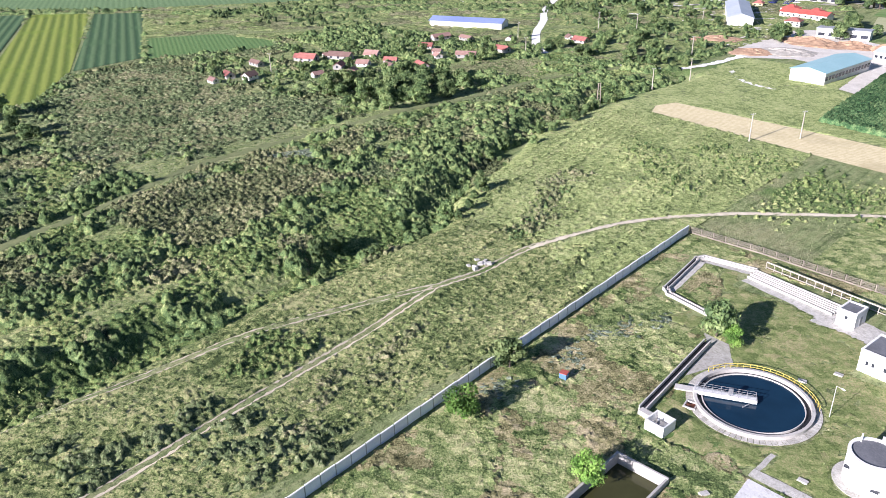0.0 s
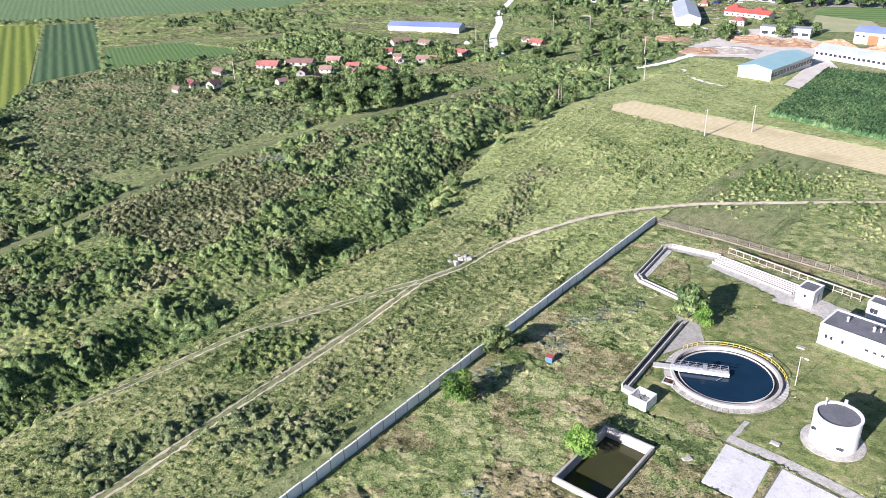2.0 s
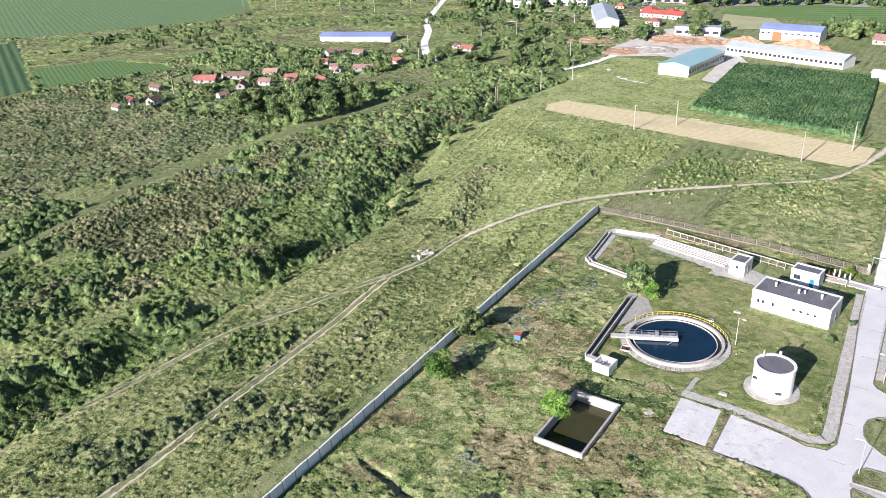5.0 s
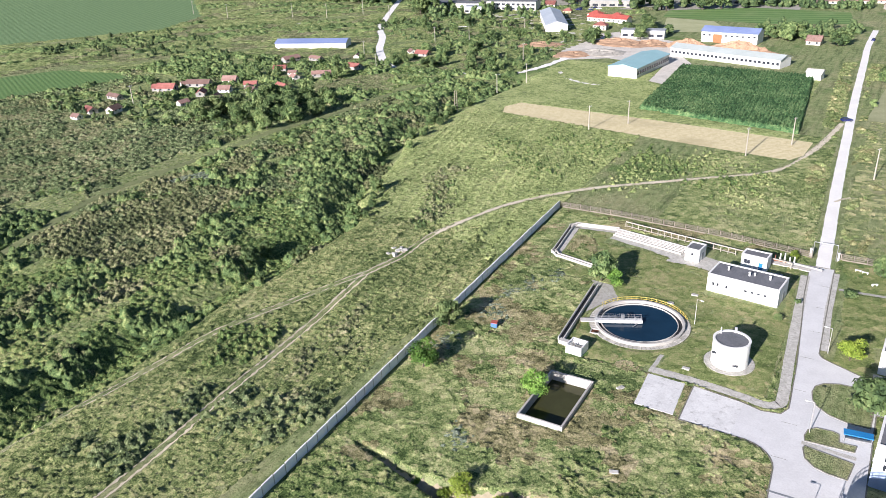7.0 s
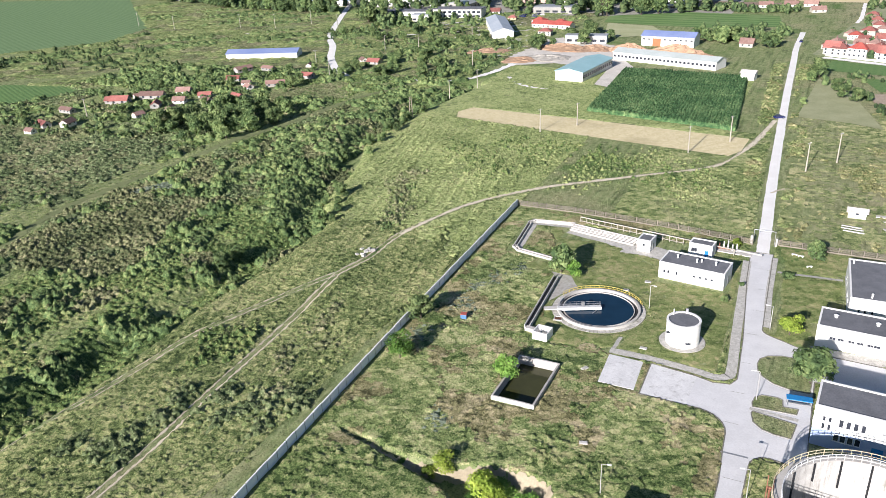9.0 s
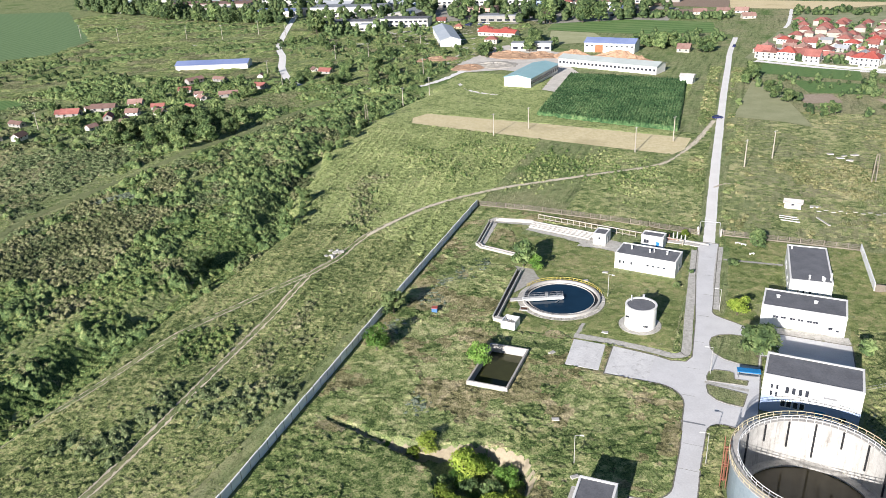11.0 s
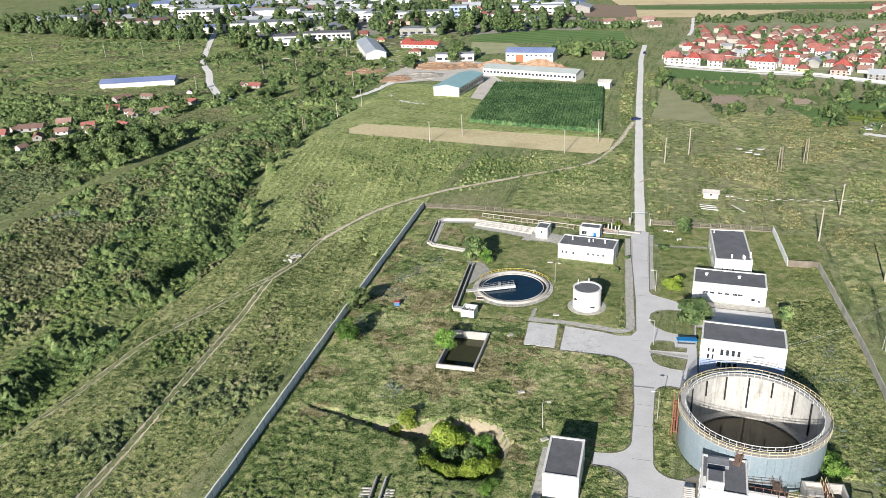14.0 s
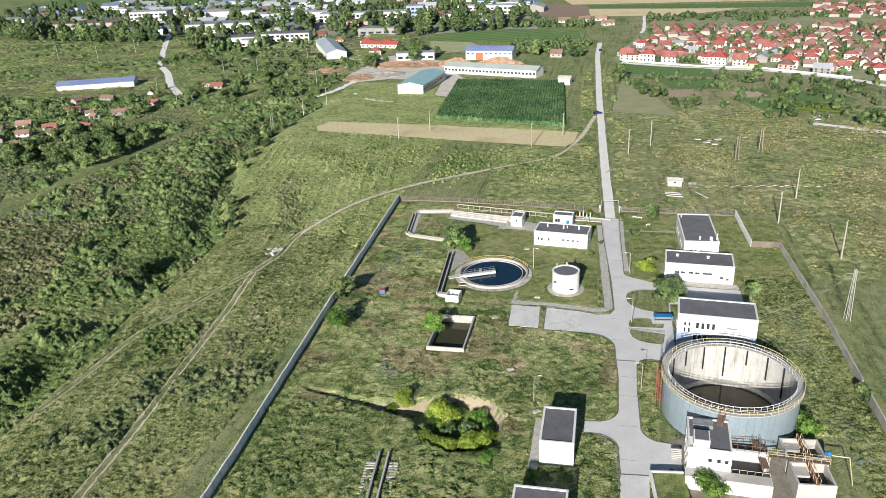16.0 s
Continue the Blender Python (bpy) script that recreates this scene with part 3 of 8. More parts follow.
gx = spaced([(-4500, -700, 200), (-700, -300, 25), (-300, -60, 2.5), (-60, -14, 0.75), (-14, 10, 4), (10, 43, 0.75), (43, 80, 4), (80, 400, 20), (400, 4500, 200)])
gy = spaced([(-2500, -100, 200), (-100, 30, 10), (30, 64, 2.5), (64, 104, 0.75), (104, 360, 2.5), (360, 900, 20), (900, 4800, 150)])
gx = np.unique(np.concatenate([gx, [BASIN[0] + s * (BASIN[2] + e) for s in (-1, 1) for e in (-0.1, 0.1)]]))
gy = np.unique(np.concatenate([gy, [BASIN[1] + s * (BASIN[3] + e) for s in (-1, 1) for e in (-0.1, 0.1)]]))
XX, YY = np.meshgrid(gx, gy)
ZZ = ground_z(XX, YY)
ZZ = ZZ + 60 * np.clip((YY - 1500) / 2500, 0, 1) ** 1.5
nx, ny = len(gx), len(gy)
ii, jj = np.meshgrid(np.arange(nx - 1), np.arange(ny - 1))
k0 = (jj * nx + ii).ravel()
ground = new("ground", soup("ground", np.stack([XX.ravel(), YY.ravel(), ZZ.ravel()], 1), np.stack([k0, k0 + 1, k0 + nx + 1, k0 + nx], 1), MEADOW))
tagged(ground, "wide meadow ground of green and dry grass", "ground", kind="structure")

FAR_ROAD = [(3.6, 188), (2.4, 215), (0.8, 250), (-1.5, 310), (-3.6, 370), (-5.6, 440), (-7.0, 488), (-6.6, 545)]


def strip(name, pts, width, z, mat, label, category, ragged=0.0, step=1.5, shift=0.0, seed=1):
    return tagged(new(name, soup(name, *ribbon(pts, width, z, ragged, step, shift, seed), mat)), label, category, kind="structure")


strip("road", FAR_ROAD, 3.2, 0.05, GRAVEL, "pale gravel road running straight to the village", "road", 0.1, 2.0)
strip("road", [(24, 590), (27, 620), (29.5, 695)], 2.6, 0.08, GRAVEL, "pale lane leaving the village", "road", 0.3, 3.0)
TRACK_A = [(-122, 30), (-114, 55), (-110, 72), (-107.5, 97), (-101, 121), (-94, 138), (-92, 150), (-91.5, 166), (-82.5, 194), (-67, 215), (-43, 235), (-18, 256), (-9.5, 285), (-4.5, 322)]
TRACK_B = [(-80, 20), (-85, 46), (-87, 74), (-90, 101), (-94, 137)]
for pts, w in ((TRACK_A[:6], 0.26), (TRACK_A[5:], 0.45), (TRACK_B, 0.4)):
    for s in (-0.75, 0.75):
        strip("track", pts, w, 0.05, DIRT, "dry earth wheel rut worn through the meadow", "track", 0.22, 0.8, s, 3 if s > 0 else 5)
strip("track", TRACK_A[7:], 1.2, 0.06, surface("pale_track_dirt", (0.52, 0.46, 0.34), (0.68, 0.61, 0.48), 0.95, 0.25, 2.5, (0.34, 0.32, 0.2), 0.4, relief=0.05), "pale dry earth field track", "track", 0.35, 0.9, 0, 7)


def sheet(name, outline, z, mat, label, category, kind="structure"):
    """A flat sheet with the given outline, draped over the ground by its corners alone."""
    s = Solid()
    s.add([(x, y, z) for x, y in outline], [tuple(range(len(outline)))])
    return single(name, s, mat, label, category, kind=kind)


# concrete roads inside the plant, with rounded corners
def arc(cx, cy, r, a0, a1, n=8):
    return [(cx + r * math.cos(radians(a0 + (a1 - a0) * i / n)), cy + r * math.sin(radians(a0 + (a1 - a0) * i / n))) for i in range(n + 1)]


YARD = [(6.5, 20)] + [(6.2, 60), (6.2, 66)] + arc(1.7, 72.5, 4.3, -10, 88, 5) + [(-0.5, 76.8), (-0.5, 80.4)] + arc(1.5, 85.0, 4.4, -90, 0, 6) + [(5.9, 96), (5.4, 104)]
YARD += arc(-0.8, 108.3, 6.0, 5, 95, 7) + [(-11.2, 114.6), (-11.3, 125.8), (-2.5, 124.6), (1.0, 123.6), (4.0, 124.2), (5.0, 126.5), (4.2, 142), (2.7, 160), (1.6, 172), (0.8, 188)]
YARD += [(6.2, 188), (6.6, 175), (7.4, 150)] + arc(10.2, 148.2, 2.8, 170, 250, 4) + [(17.0, 141.8), (36.0, 140.8), (36.0, 131.5), (18.4, 131.0), (18.3, 103.8), (12.5, 104.6)] + arc(12.8, 101.6, 3.0, 100, 185, 4)
YARD += [(9.7, 92), (9.9, 84)] + arc(14.2, 80.0, 4.2, 190, 250, 4) + [(16.8, 75.6), (16.8, 71.6), (16.8, 66.9), (11.1, 66.3), (10.9, 60), (10.9, 20)]
single("road", Solid().prism(YARD, -0.2, 0.06), ROADWAY, "pale worn concrete road and yard between the plant buildings", "road", kind="structure")
single("concrete_slab", Solid().prism([(-19.4, 115.6), (-12.4, 115.4), (-12.9, 125.7), (-19.9, 126.0)], -0.2, 0.09), PALE_SLAB, "square pale concrete slab stained with weeds beside the yard", "slab", kind="structure")

single("concrete_slab", Solid().prism([(-10.9, 115.0), (-2.5, 114.9), (-2.2, 124.6), (-11.0, 125.4)], 0.0, 0.075), PALE_SLAB, "blotched pale concrete yard slab beside the silo", "slab", kind="structure")


def kerb_line(outline, w=0.22, z=0.13):
    s = Solid()
    for (ax, ay), (bx, by) in zip(outline, outline[1:] + outline[:1]):
        length = math.hypot(bx - ax, by - ay)
        if length > 0.3:
            s.box(0, length, -w / 2, w / 2, -0.1, z, pose(ax, ay, 0, 0, 0, math.degrees(math.atan2(by - ay, bx - ax))))
    return s


ISLANDS = [
    [(7.9, 133.5), (8.3, 131), (9.2, 129.3), (11.4, 127.5), (14.3, 126.6), (17.8, 126.6), (18.2, 137.4), (15.6, 138.4), (12, 138.2), (9.5, 137.2), (8.2, 135.6)],
    [(8.4, 119.8), (8.7, 121.6), (9.8, 122.8), (12.5, 123.0), (13.4, 122.6), (13.6, 120.4), (16.2, 120.6), (16.0, 118.8), (8.6, 118.4)],
    [(8.6, 116.4), (9.2, 113.8), (10.8, 112.2), (12.8, 111.5), (15.6, 111.3), (16.2, 115.8), (8.8, 117.0)],
]
for outline in ISLANDS:
    island = single("lawn", Solid().prism(outline, -0.1, 0.13), MEADOW, "small kerbed lawn island in the forecourt", "lawn", kind="structure")
    single("kerb", kerb_line(outline, 0.2, 0.17), KERB, "weedy kerb round a lawn island", "kerb", kind="structure")
strip("pavement", [(8.2, 117.7), (16.4, 117.2)], 0.9, 0.09, PAVER, "narrow paver path between the lawn islands", "pavement", 0.03)
single("kerb", kerb_line(YARD[2:-2]), KERB, "dark weedy kerb along the concrete road", "kerb", kind="structure")
single("drain_grate", Solid().box(4.9, 9.5, 103.2, 103.6, 0.06, 0.085), STEEL, "rusty drain grate across the road", "drain", kind="structure")
RX = Solid()
for y in (70, 80, 90, 97, 112, 122, 133, 145, 156, 167, 178):
    RX.box(4.4 if y > 105 else 6.3, 6.9 if y > 105 else 9.6, y, y + 0.07, 0.055, 0.066)
single("expansion_joint", RX, KERB, "dark tar joints across the concrete road", "joint", kind="structure")
strip("pavement", [(0.6, 182), (1.5, 165), (2.6, 145), (3.6, 129), (3.0, 126.6), (1.0, 125.6), (-3, 126.4), (-12, 127.4), (-20.2, 127.6)], 2.0, 0.09, PAVER, "weedy paved footpath beside the concrete road", "pavement", 0.04, 0.8, 0.0)
strip("pavement", [(7.0, 186), (7.4, 166), (8.4, 149)], 1.5, 0.09, PAVER, "weedy paved footpath on the far side of the road", "pavement", 0.04, 0.8, 0.2)
strip("pavement", [(8.0, 178.0), (22.5, 178.6)], 1.0, 0.05, PAVER, "narrow paved path to the store building", "pavement", 0.1)
strip("pavement", [(-19.4, 133.5), (-19.8, 127)], 0.8, 0.05, PAVER, "narrow paved path to the settling tank", "pavement", 0.1)
PLAZA = [(-43.4, 158.4), (-38.0, 157.6), (-36.4, 155.0), (-34.2, 151.6), (-37.2, 147.6), (-39.0, 143.2), (-39.6, 147.0), (-40.2, 154.0)]
sheet("pavement", PLAZA, 0.05, PAVER, "cracked paved corner beside the settling tank", "pavement")
sheet("pavement", [(17.2, 141.9), (17.0, 144.6), (35.5, 144.2), (36, 141.0)], 0.05, PAVER, "paved apron of the workshop", "pavement")
sheet("pavement", [(14.5, 66), (14.6, 76), (17.5, 78), (33, 76), (34.5, 62), (17, 62)], 0.045, surface("stained_apron", (0.22, 0.2, 0.16), (0.36, 0.33, 0.27), 0.95, 0.5, 3, (0.12, 0.13, 0.07), 0.7), "stained concrete apron round the pump house", "pavement")
strip("kerb", [(6.2, 62), (5.9, 70), (4.6, 74.6), (1.6, 76.6)], 0.7, 0.1, KERB, "crumbling kerb of the drive", "kerb", 0.25, 0.6, -0.3)
sheet("pavement", [(-9.6, 63), (-8.0, 63), (-8.0, 80), (-9.6, 80)], 0.06, PAVER, "weathered concrete strip beside the block", "pavement")

# fields
FIELDS = [
    ("field", [(-131.0, 306), (-134.5, 297), (-131, 288.5), (-110, 284.5), (-60, 275.5), (-15.5, 268.5), (-12, 276), (-11, 292), (-70, 300)], 0.10, STRAW_FIELD, "harvested straw-coloured grain field"),
    ("field", [(-560, 262), (-375, 173), (-330, 139), (-318, 106), (-440, 163), (-590, 233)], 0.12, CROP_BRIGHT, "bright yellow-green crop field in rows"),
    ("field", [(-556, 263), (-376, 175), (-380, 211), (-532, 288)], 0.16, CROP_DARK, "dark green crop field in long rows"),
    ("field", [(-590, 231), (-441, 161), (-400, 110), (-640, 180)], 0.2, CROP_DARK, "dark green crop strip beside the bright one"),
    ("field", [(-432, 240), (-412, 276), (-370, 283), (-352, 277), (-376, 213)], 0.12, CROP_MID, "smooth mid-green hay field"),
    ("field", [(-640, 225), (-560, 288), (-478, 408), (-500, 470), (-700, 640), (-1300, 500), (-1000, 150)], 0.12, CROP_BROAD, "broad mid-green crop field"),
    ("field", [(3, 330), (8, 405), (18, 398), (24, 370), (34, 320), (22, 326)], 0.1, PALE_MOWN, "mown pale meadow strip"),
    ("field", [(63, 365), (82, 355), (84, 331), (74, 332)], 0.1, CROP_MID, "small dark green garden plot"),
    ("field", [(86, 355), (110, 350), (108, 330), (88, 333)], 0.1, CROP_BRIGHT, "small bright vegetable plot"),
    ("field", [(5, 455), (60, 440), (60, 415), (4, 428)], 0.12, CROP_MID, "green garden strip below the village"),
    ("field", [(-142, 566), (-146, 598), (-92, 626), (-26, 616), (-20, 566), (-60, 552), (-102, 556)], 0.12, FRESH_FIELD, "bright green crop field before the town"),
    ("field", [(-138, 562), (-124, 500), (-98, 512), (-92, 530), (-104, 554)], 0.16, PALE_MOWN, "pale mown meadow behind the heaps"),
    ("field", [(62, 375), (76, 378), (80, 366), (66, 362)], 0.12, GARDEN_SOIL, "small bare brown garden plot"),
    ("field", [(28, 378), (44, 382), (48, 366), (32, 360)], 0.14, GARDEN_SOIL, "small bare brown garden plot"),
    ("field", [(26, 412), (60, 408), (62, 384), (34, 384)], 0.12, CROP_MID, "green kitchen garden plot"),
    ("field", [(86, 372), (112, 380), (120, 356), (92, 352)], 0.12, CROP_MID, "green vine plot below the village"),
    ("field", [(-130, 700), (-30, 688), (-30, 660), (-110, 668)], 0.12, PLOUGHED, "ploughed brown field"),
    ("field", [(-150, 860), (-22, 790), (-20, 705), (-125, 720)], 0.12, PLOUGHED, "large ploughed brown field"),
    ("field", [(-22, 760), (120, 740), (60, 695), (-18, 700)], 0.14, GOLD, "ripe pale golden grain field"),
    ("field", [(-25, 790), (300, 775), (170, 745), (-20, 765)], 0.16, CROP_MID, "narrow green strip between grain fields"),
    ("field", [(-200, 1500), (500, 1400), (300, 800), (-40, 800)], 0.2, GOLD, "wide ripe golden grain field on the slope"),
    ("field", [(-800, 1200), (-330, 1150), (-320, 880), (-800, 900)], 0.2, CROP_MID, "green field beyond the town"),
]
for name, outline, z, mat, label in FIELDS:
    sheet(name, outline, z, mat, label, "field")


yard = [(-172, 428), (-150, 400), (-128, 412), (-116, 408), (-96, 412), (-92, 366), (-84, 362), (-78, 402), (-92, 428), (-104, 470), (-150, 496), (-172, 470)]
TRAMPLED = surface("trampled_yard", (0.50, 0.465, 0.41), (0.66, 0.62, 0.56), 0.95, 0.15, 1.5, (0.2, 0.2, 0.12), 0.6)
sheet("ground", yard, 0.08, TRAMPLED, "pale trampled yard among sheds and rubble", "yard")
sheet("ground", [(-232, 500), (-180, 478), (-168, 500), (-200, 560), (-260, 580), (-300, 552)], 0.08, TRAMPLED, "pale works yard behind the warehouse", "yard")
sheet("ground", [(-560, 700), (-300, 590), (-60, 600), (-60, 700), (-300, 840), (-600, 860)], 0.06, surface("town_ground", (0.30, 0.29, 0.24), (0.48, 0.45, 0.4), 0.95, 0.05, 0.5, (0.1, 0.13, 0.05), 0.9), "dusty ground between the town buildings", "ground")
sheet("ground", [(2, 470), (140, 396), (240, 380), (420, 700), (40, 690)], 0.06, surface("village_ground", (0.20, 0.23, 0.11), (0.34, 0.34, 0.21), 0.95, 0.08, 0.6, (0.12, 0.18, 0.06), 0.9), "gardens and lanes between the village houses", "ground")
ROAD_W = [(-430, 690), (-400, 623), (-324, 479), (-290, 430), (-268, 395), (-243, 363), (-228, 350)]
strip("road", ROAD_W, 4.6, 0.1, GRAVEL, "pale dusty road from the hamlet to the town", "road", 0.18, 2.5)
strip("track", [(-324, 477), (-350, 468), (-420, 462)], 1.6, 0.1, GRAVEL, "pale side track", "track", 0.4)
strip("track", [(-320, 480), (-250, 486), (-200, 476), (-165, 482)], 2.4, 0.1, GRAVEL, "pale side track", "track", 0.7)
strip("track", [(-215, 345), (-190, 350), (-168, 353), (-157, 366), (-152, 385), (-150, 405)], 4.0, 0.1, GRAVEL, "pale curving field track", "track", 0.7)
strip("track", [(-140, 372), (-132, 360), (-120, 352), (-108, 350)], 2.0, 0.1, GRAVEL, "pale path beside the yard", "track", 0.5)
PATH_W = [(-186, 60), (-187, 80), (-193, 105), (-206, 145), (-205, 190), (-203, 226), (-198, 252), (-194, 305), (-181, 346)]
strip("track", PATH_W, 3.4, 0.08, surface("trodden_grass", (0.16, 0.20, 0.075), (0.24, 0.26, 0.11), 0.95, 0.3, 2.5, relief=0.08), "trodden grassy path through the scrub", "track", 0.9)
strip("track", [(1.5, 235), (5, 240), (9, 241)], 0.9, 0.06, DIRT, "short bare side path", "track", 0.2)
strip("road", [(8, 462), (52, 443), (90, 434), (128, 408), (145, 385)], 5, 0.1, GRAVEL, "pale lane along the village front", "road", 0.5)
strip("track", [(88, 312), (110, 300), (130, 285)], 4, 0.1, GRAVEL, "pale track by the gardens", "track", 0.6)
strip("sandy_bank", [(-52, 82.7), (-45, 81.4), (-36, 82.0), (-30, 84.4), (-24.6, 85.4), (-18.8, 84.4), (-15.8, 80.4), (-15.7, 76)], 1.5, 0.1, SAND, "bare sandy bank of the overgrown pit", "bank", 0.3, 0.5, 0.85, 4)
# ---- the plant: fences ----
def fence(points, spacing, height, style, label, stuff=None):
    f = thing("fence", *points[0], 0, 0, label, "fence", kind="")
    post_mesh = Solid().slab(-0.11, 0.11, -0.07 if style == "panel" else -0.1, 0.07 if style == "panel" else 0.1, -0.3, height + (0.0 if style == "panel" else 0.12)).mesh("post", stuff or (CONCRETE if style == "panel" else WIRE))
    meshes = {}
    ox, oy = points[0]
    for (ax, ay), (bx, by) in zip(points[:-1], points[1:]):
        length = math.hypot(bx - ax, by - ay)
        n = max(1, round(length / spacing))
        w = length / n
        turn = math.degrees(math.atan2(by - ay, bx - ax))
        key = round(w, 2)
        if key not in meshes:
            s = Solid()
            if style == "panel":
                for k in range(5):
                    z0, z1 = 0.03 + k * (height - 0.03) / 5, 0.03 + (k + 1) * (height - 0.03) / 5
                    prof = [(-0.11, z0), (0.11, z0), (0.11, z0 + 0.06), (0.03, z1), (-0.03, z1), (-0.11, z0 + 0.06)]
                    s.add([(q, u, z) for q in (0.1, w - 0.1) for u, z in prof], [(5, 4, 3, 2, 1, 0), (6, 7, 8, 9, 10, 11)] + [(i, (i + 1) % 6, 6 + (i + 1) % 6, 6 + i) for i in range(6)])
            else:
                s.box(0.08, w - 0.08, -0.05, 0.05, 0, 0.35)
                for k in range(int((w - 0.2) / 0.17)):
                    s.box(0.1 + 0.17 * k, 0.1 + 0.17 * k + 0.06, -0.015, 0.015, 0.35, height)
                for z in (0.7, 1.2, height - 0.04):
                    s.box(0.08, w - 0.08, -0.02, 0.02, z, z + 0.05)
            meshes[key] = s.mesh("panel", stuff or (PANEL if style == "panel" else WIRE))
        for i in range(n):
            px, py = ax + (bx - ax) * i / n - ox, ay + (by - ay) * i / n - oy
            if style == "panel":
                if ("cap", key) not in meshes:
                    meshes["cap", key] = Solid().slab(0.1, w - 0.1, -0.13, 0.13, height + 0.003, height + 0.09, 0.02).mesh("coping", stuff or PANEL)
                part("coping", meshes["cap", key], None, f).matrix_basis = pose(px, py, 0.05 * (i % 3), 0, 0, turn)
            for name, me in (("post", post_mesh), ("panel", meshes[key])):
                ob = part(name, me, None, f)
                ob.matrix_basis = pose(px, py, 0.05 * (i % 3) if name == "panel" and style == "panel" else 0, 0, 0, turn)
                if name == "panel" and style != "panel":
                    tagged(ob, "thin railing bars", kind="stuff")
    ob = part("post", post_mesh, None, f)
    ob.location = (points[-1][0] - ox, points[-1][1] - oy, 0)
    return f


fence([(-61.8, 30), (-62.6, 60), (-63.8, 86), (-65.4, 122), (-66.6, 158), (-68.0, 198.2)], 3.0, 2.0, "panel", "grey concrete panel fence beside the rough meadow")
fence([(-67.8, 198.6), (-49.6, 198.6), (-22, 196.4), (0.6, 192.8)], 3.0, 1.7, "open", "brownish open railing fence with concrete posts")
fence([(6.9, 194.4), (29.7, 194.2), (41.5, 193.8)], 3.0, 1.7, "open", "brownish open railing fence beside the gate")
WEATHERED = surface("weathered_panel_concrete", (0.40, 0.38, 0.34), (0.53, 0.51, 0.46), 0.92, 0.5, 4, (0.25, 0.23, 0.2), 0.5, streak=True)
fence([(41.5, 193.8), (42.6, 169.6)], 3.0, 2.0, "panel", "pale concrete panel fence beside the eastern meadow")
fence([(42.8, 169.3), (49.9, 169.2)], 2.4, 1.9, "panel", "old dark timber-brown panel fence joining two pale ones", surface("old_dark_boards", (0.13, 0.11, 0.085), (0.22, 0.19, 0.15), 0.9, 0.6, 5, (0.3, 0.27, 0.22), 0.4, streak=True))
fence([(50.1, 169.2), (52.6, 126.7), (53.1, 99.4)], 3.0, 2.0, "panel", "weathered brownish panel fence at the plant's far side", WEATHERED)
fence([(53.2, 94.2), (53.3, 84), (54, 30)], 3.0, 2.0, "panel", "weathered brownish panel fence continuing past a gap", WEATHERED)


# ---- the plant: buildings ----
def window(parent, x, y, z, w, h, side="front", panes=2):
    """A window on a wall: a frame proud of the wall, with dark panes set into it."""
    win = thing("window", x, y, z, {"front": 0, "right": 90, "left": -90, "back": 180}[side])
    win.parent = parent
    s = Solid()
    for a, b, c, d in ((-w / 2, w / 2, 0, 0.07), (-w / 2, w / 2, h - 0.07, h), (-w / 2, -w / 2 + 0.07, 0.07, h - 0.07), (w / 2 - 0.07, w / 2, 0.07, h - 0.07)):
        s.box(a, b, -0.05, 0.06, c, d)
    part("window_frame", s, WHITE_STEEL, win)
    for k in range(panes):
        a = -w / 2 + 0.07 + k * (w - 0.14) / panes
        part("pane", Solid().box(a + 0.02, a + (w - 0.14) / panes - 0.02, -0.02, 0.03, 0.07, h - 0.07), GLASS, win)
    part("window_sill", Solid().slab(-w / 2 - 0.06, w / 2 + 0.06, -0.14, 0.0, -0.06, 0.0, 0.01), WHITE_STEEL, win)
    return win


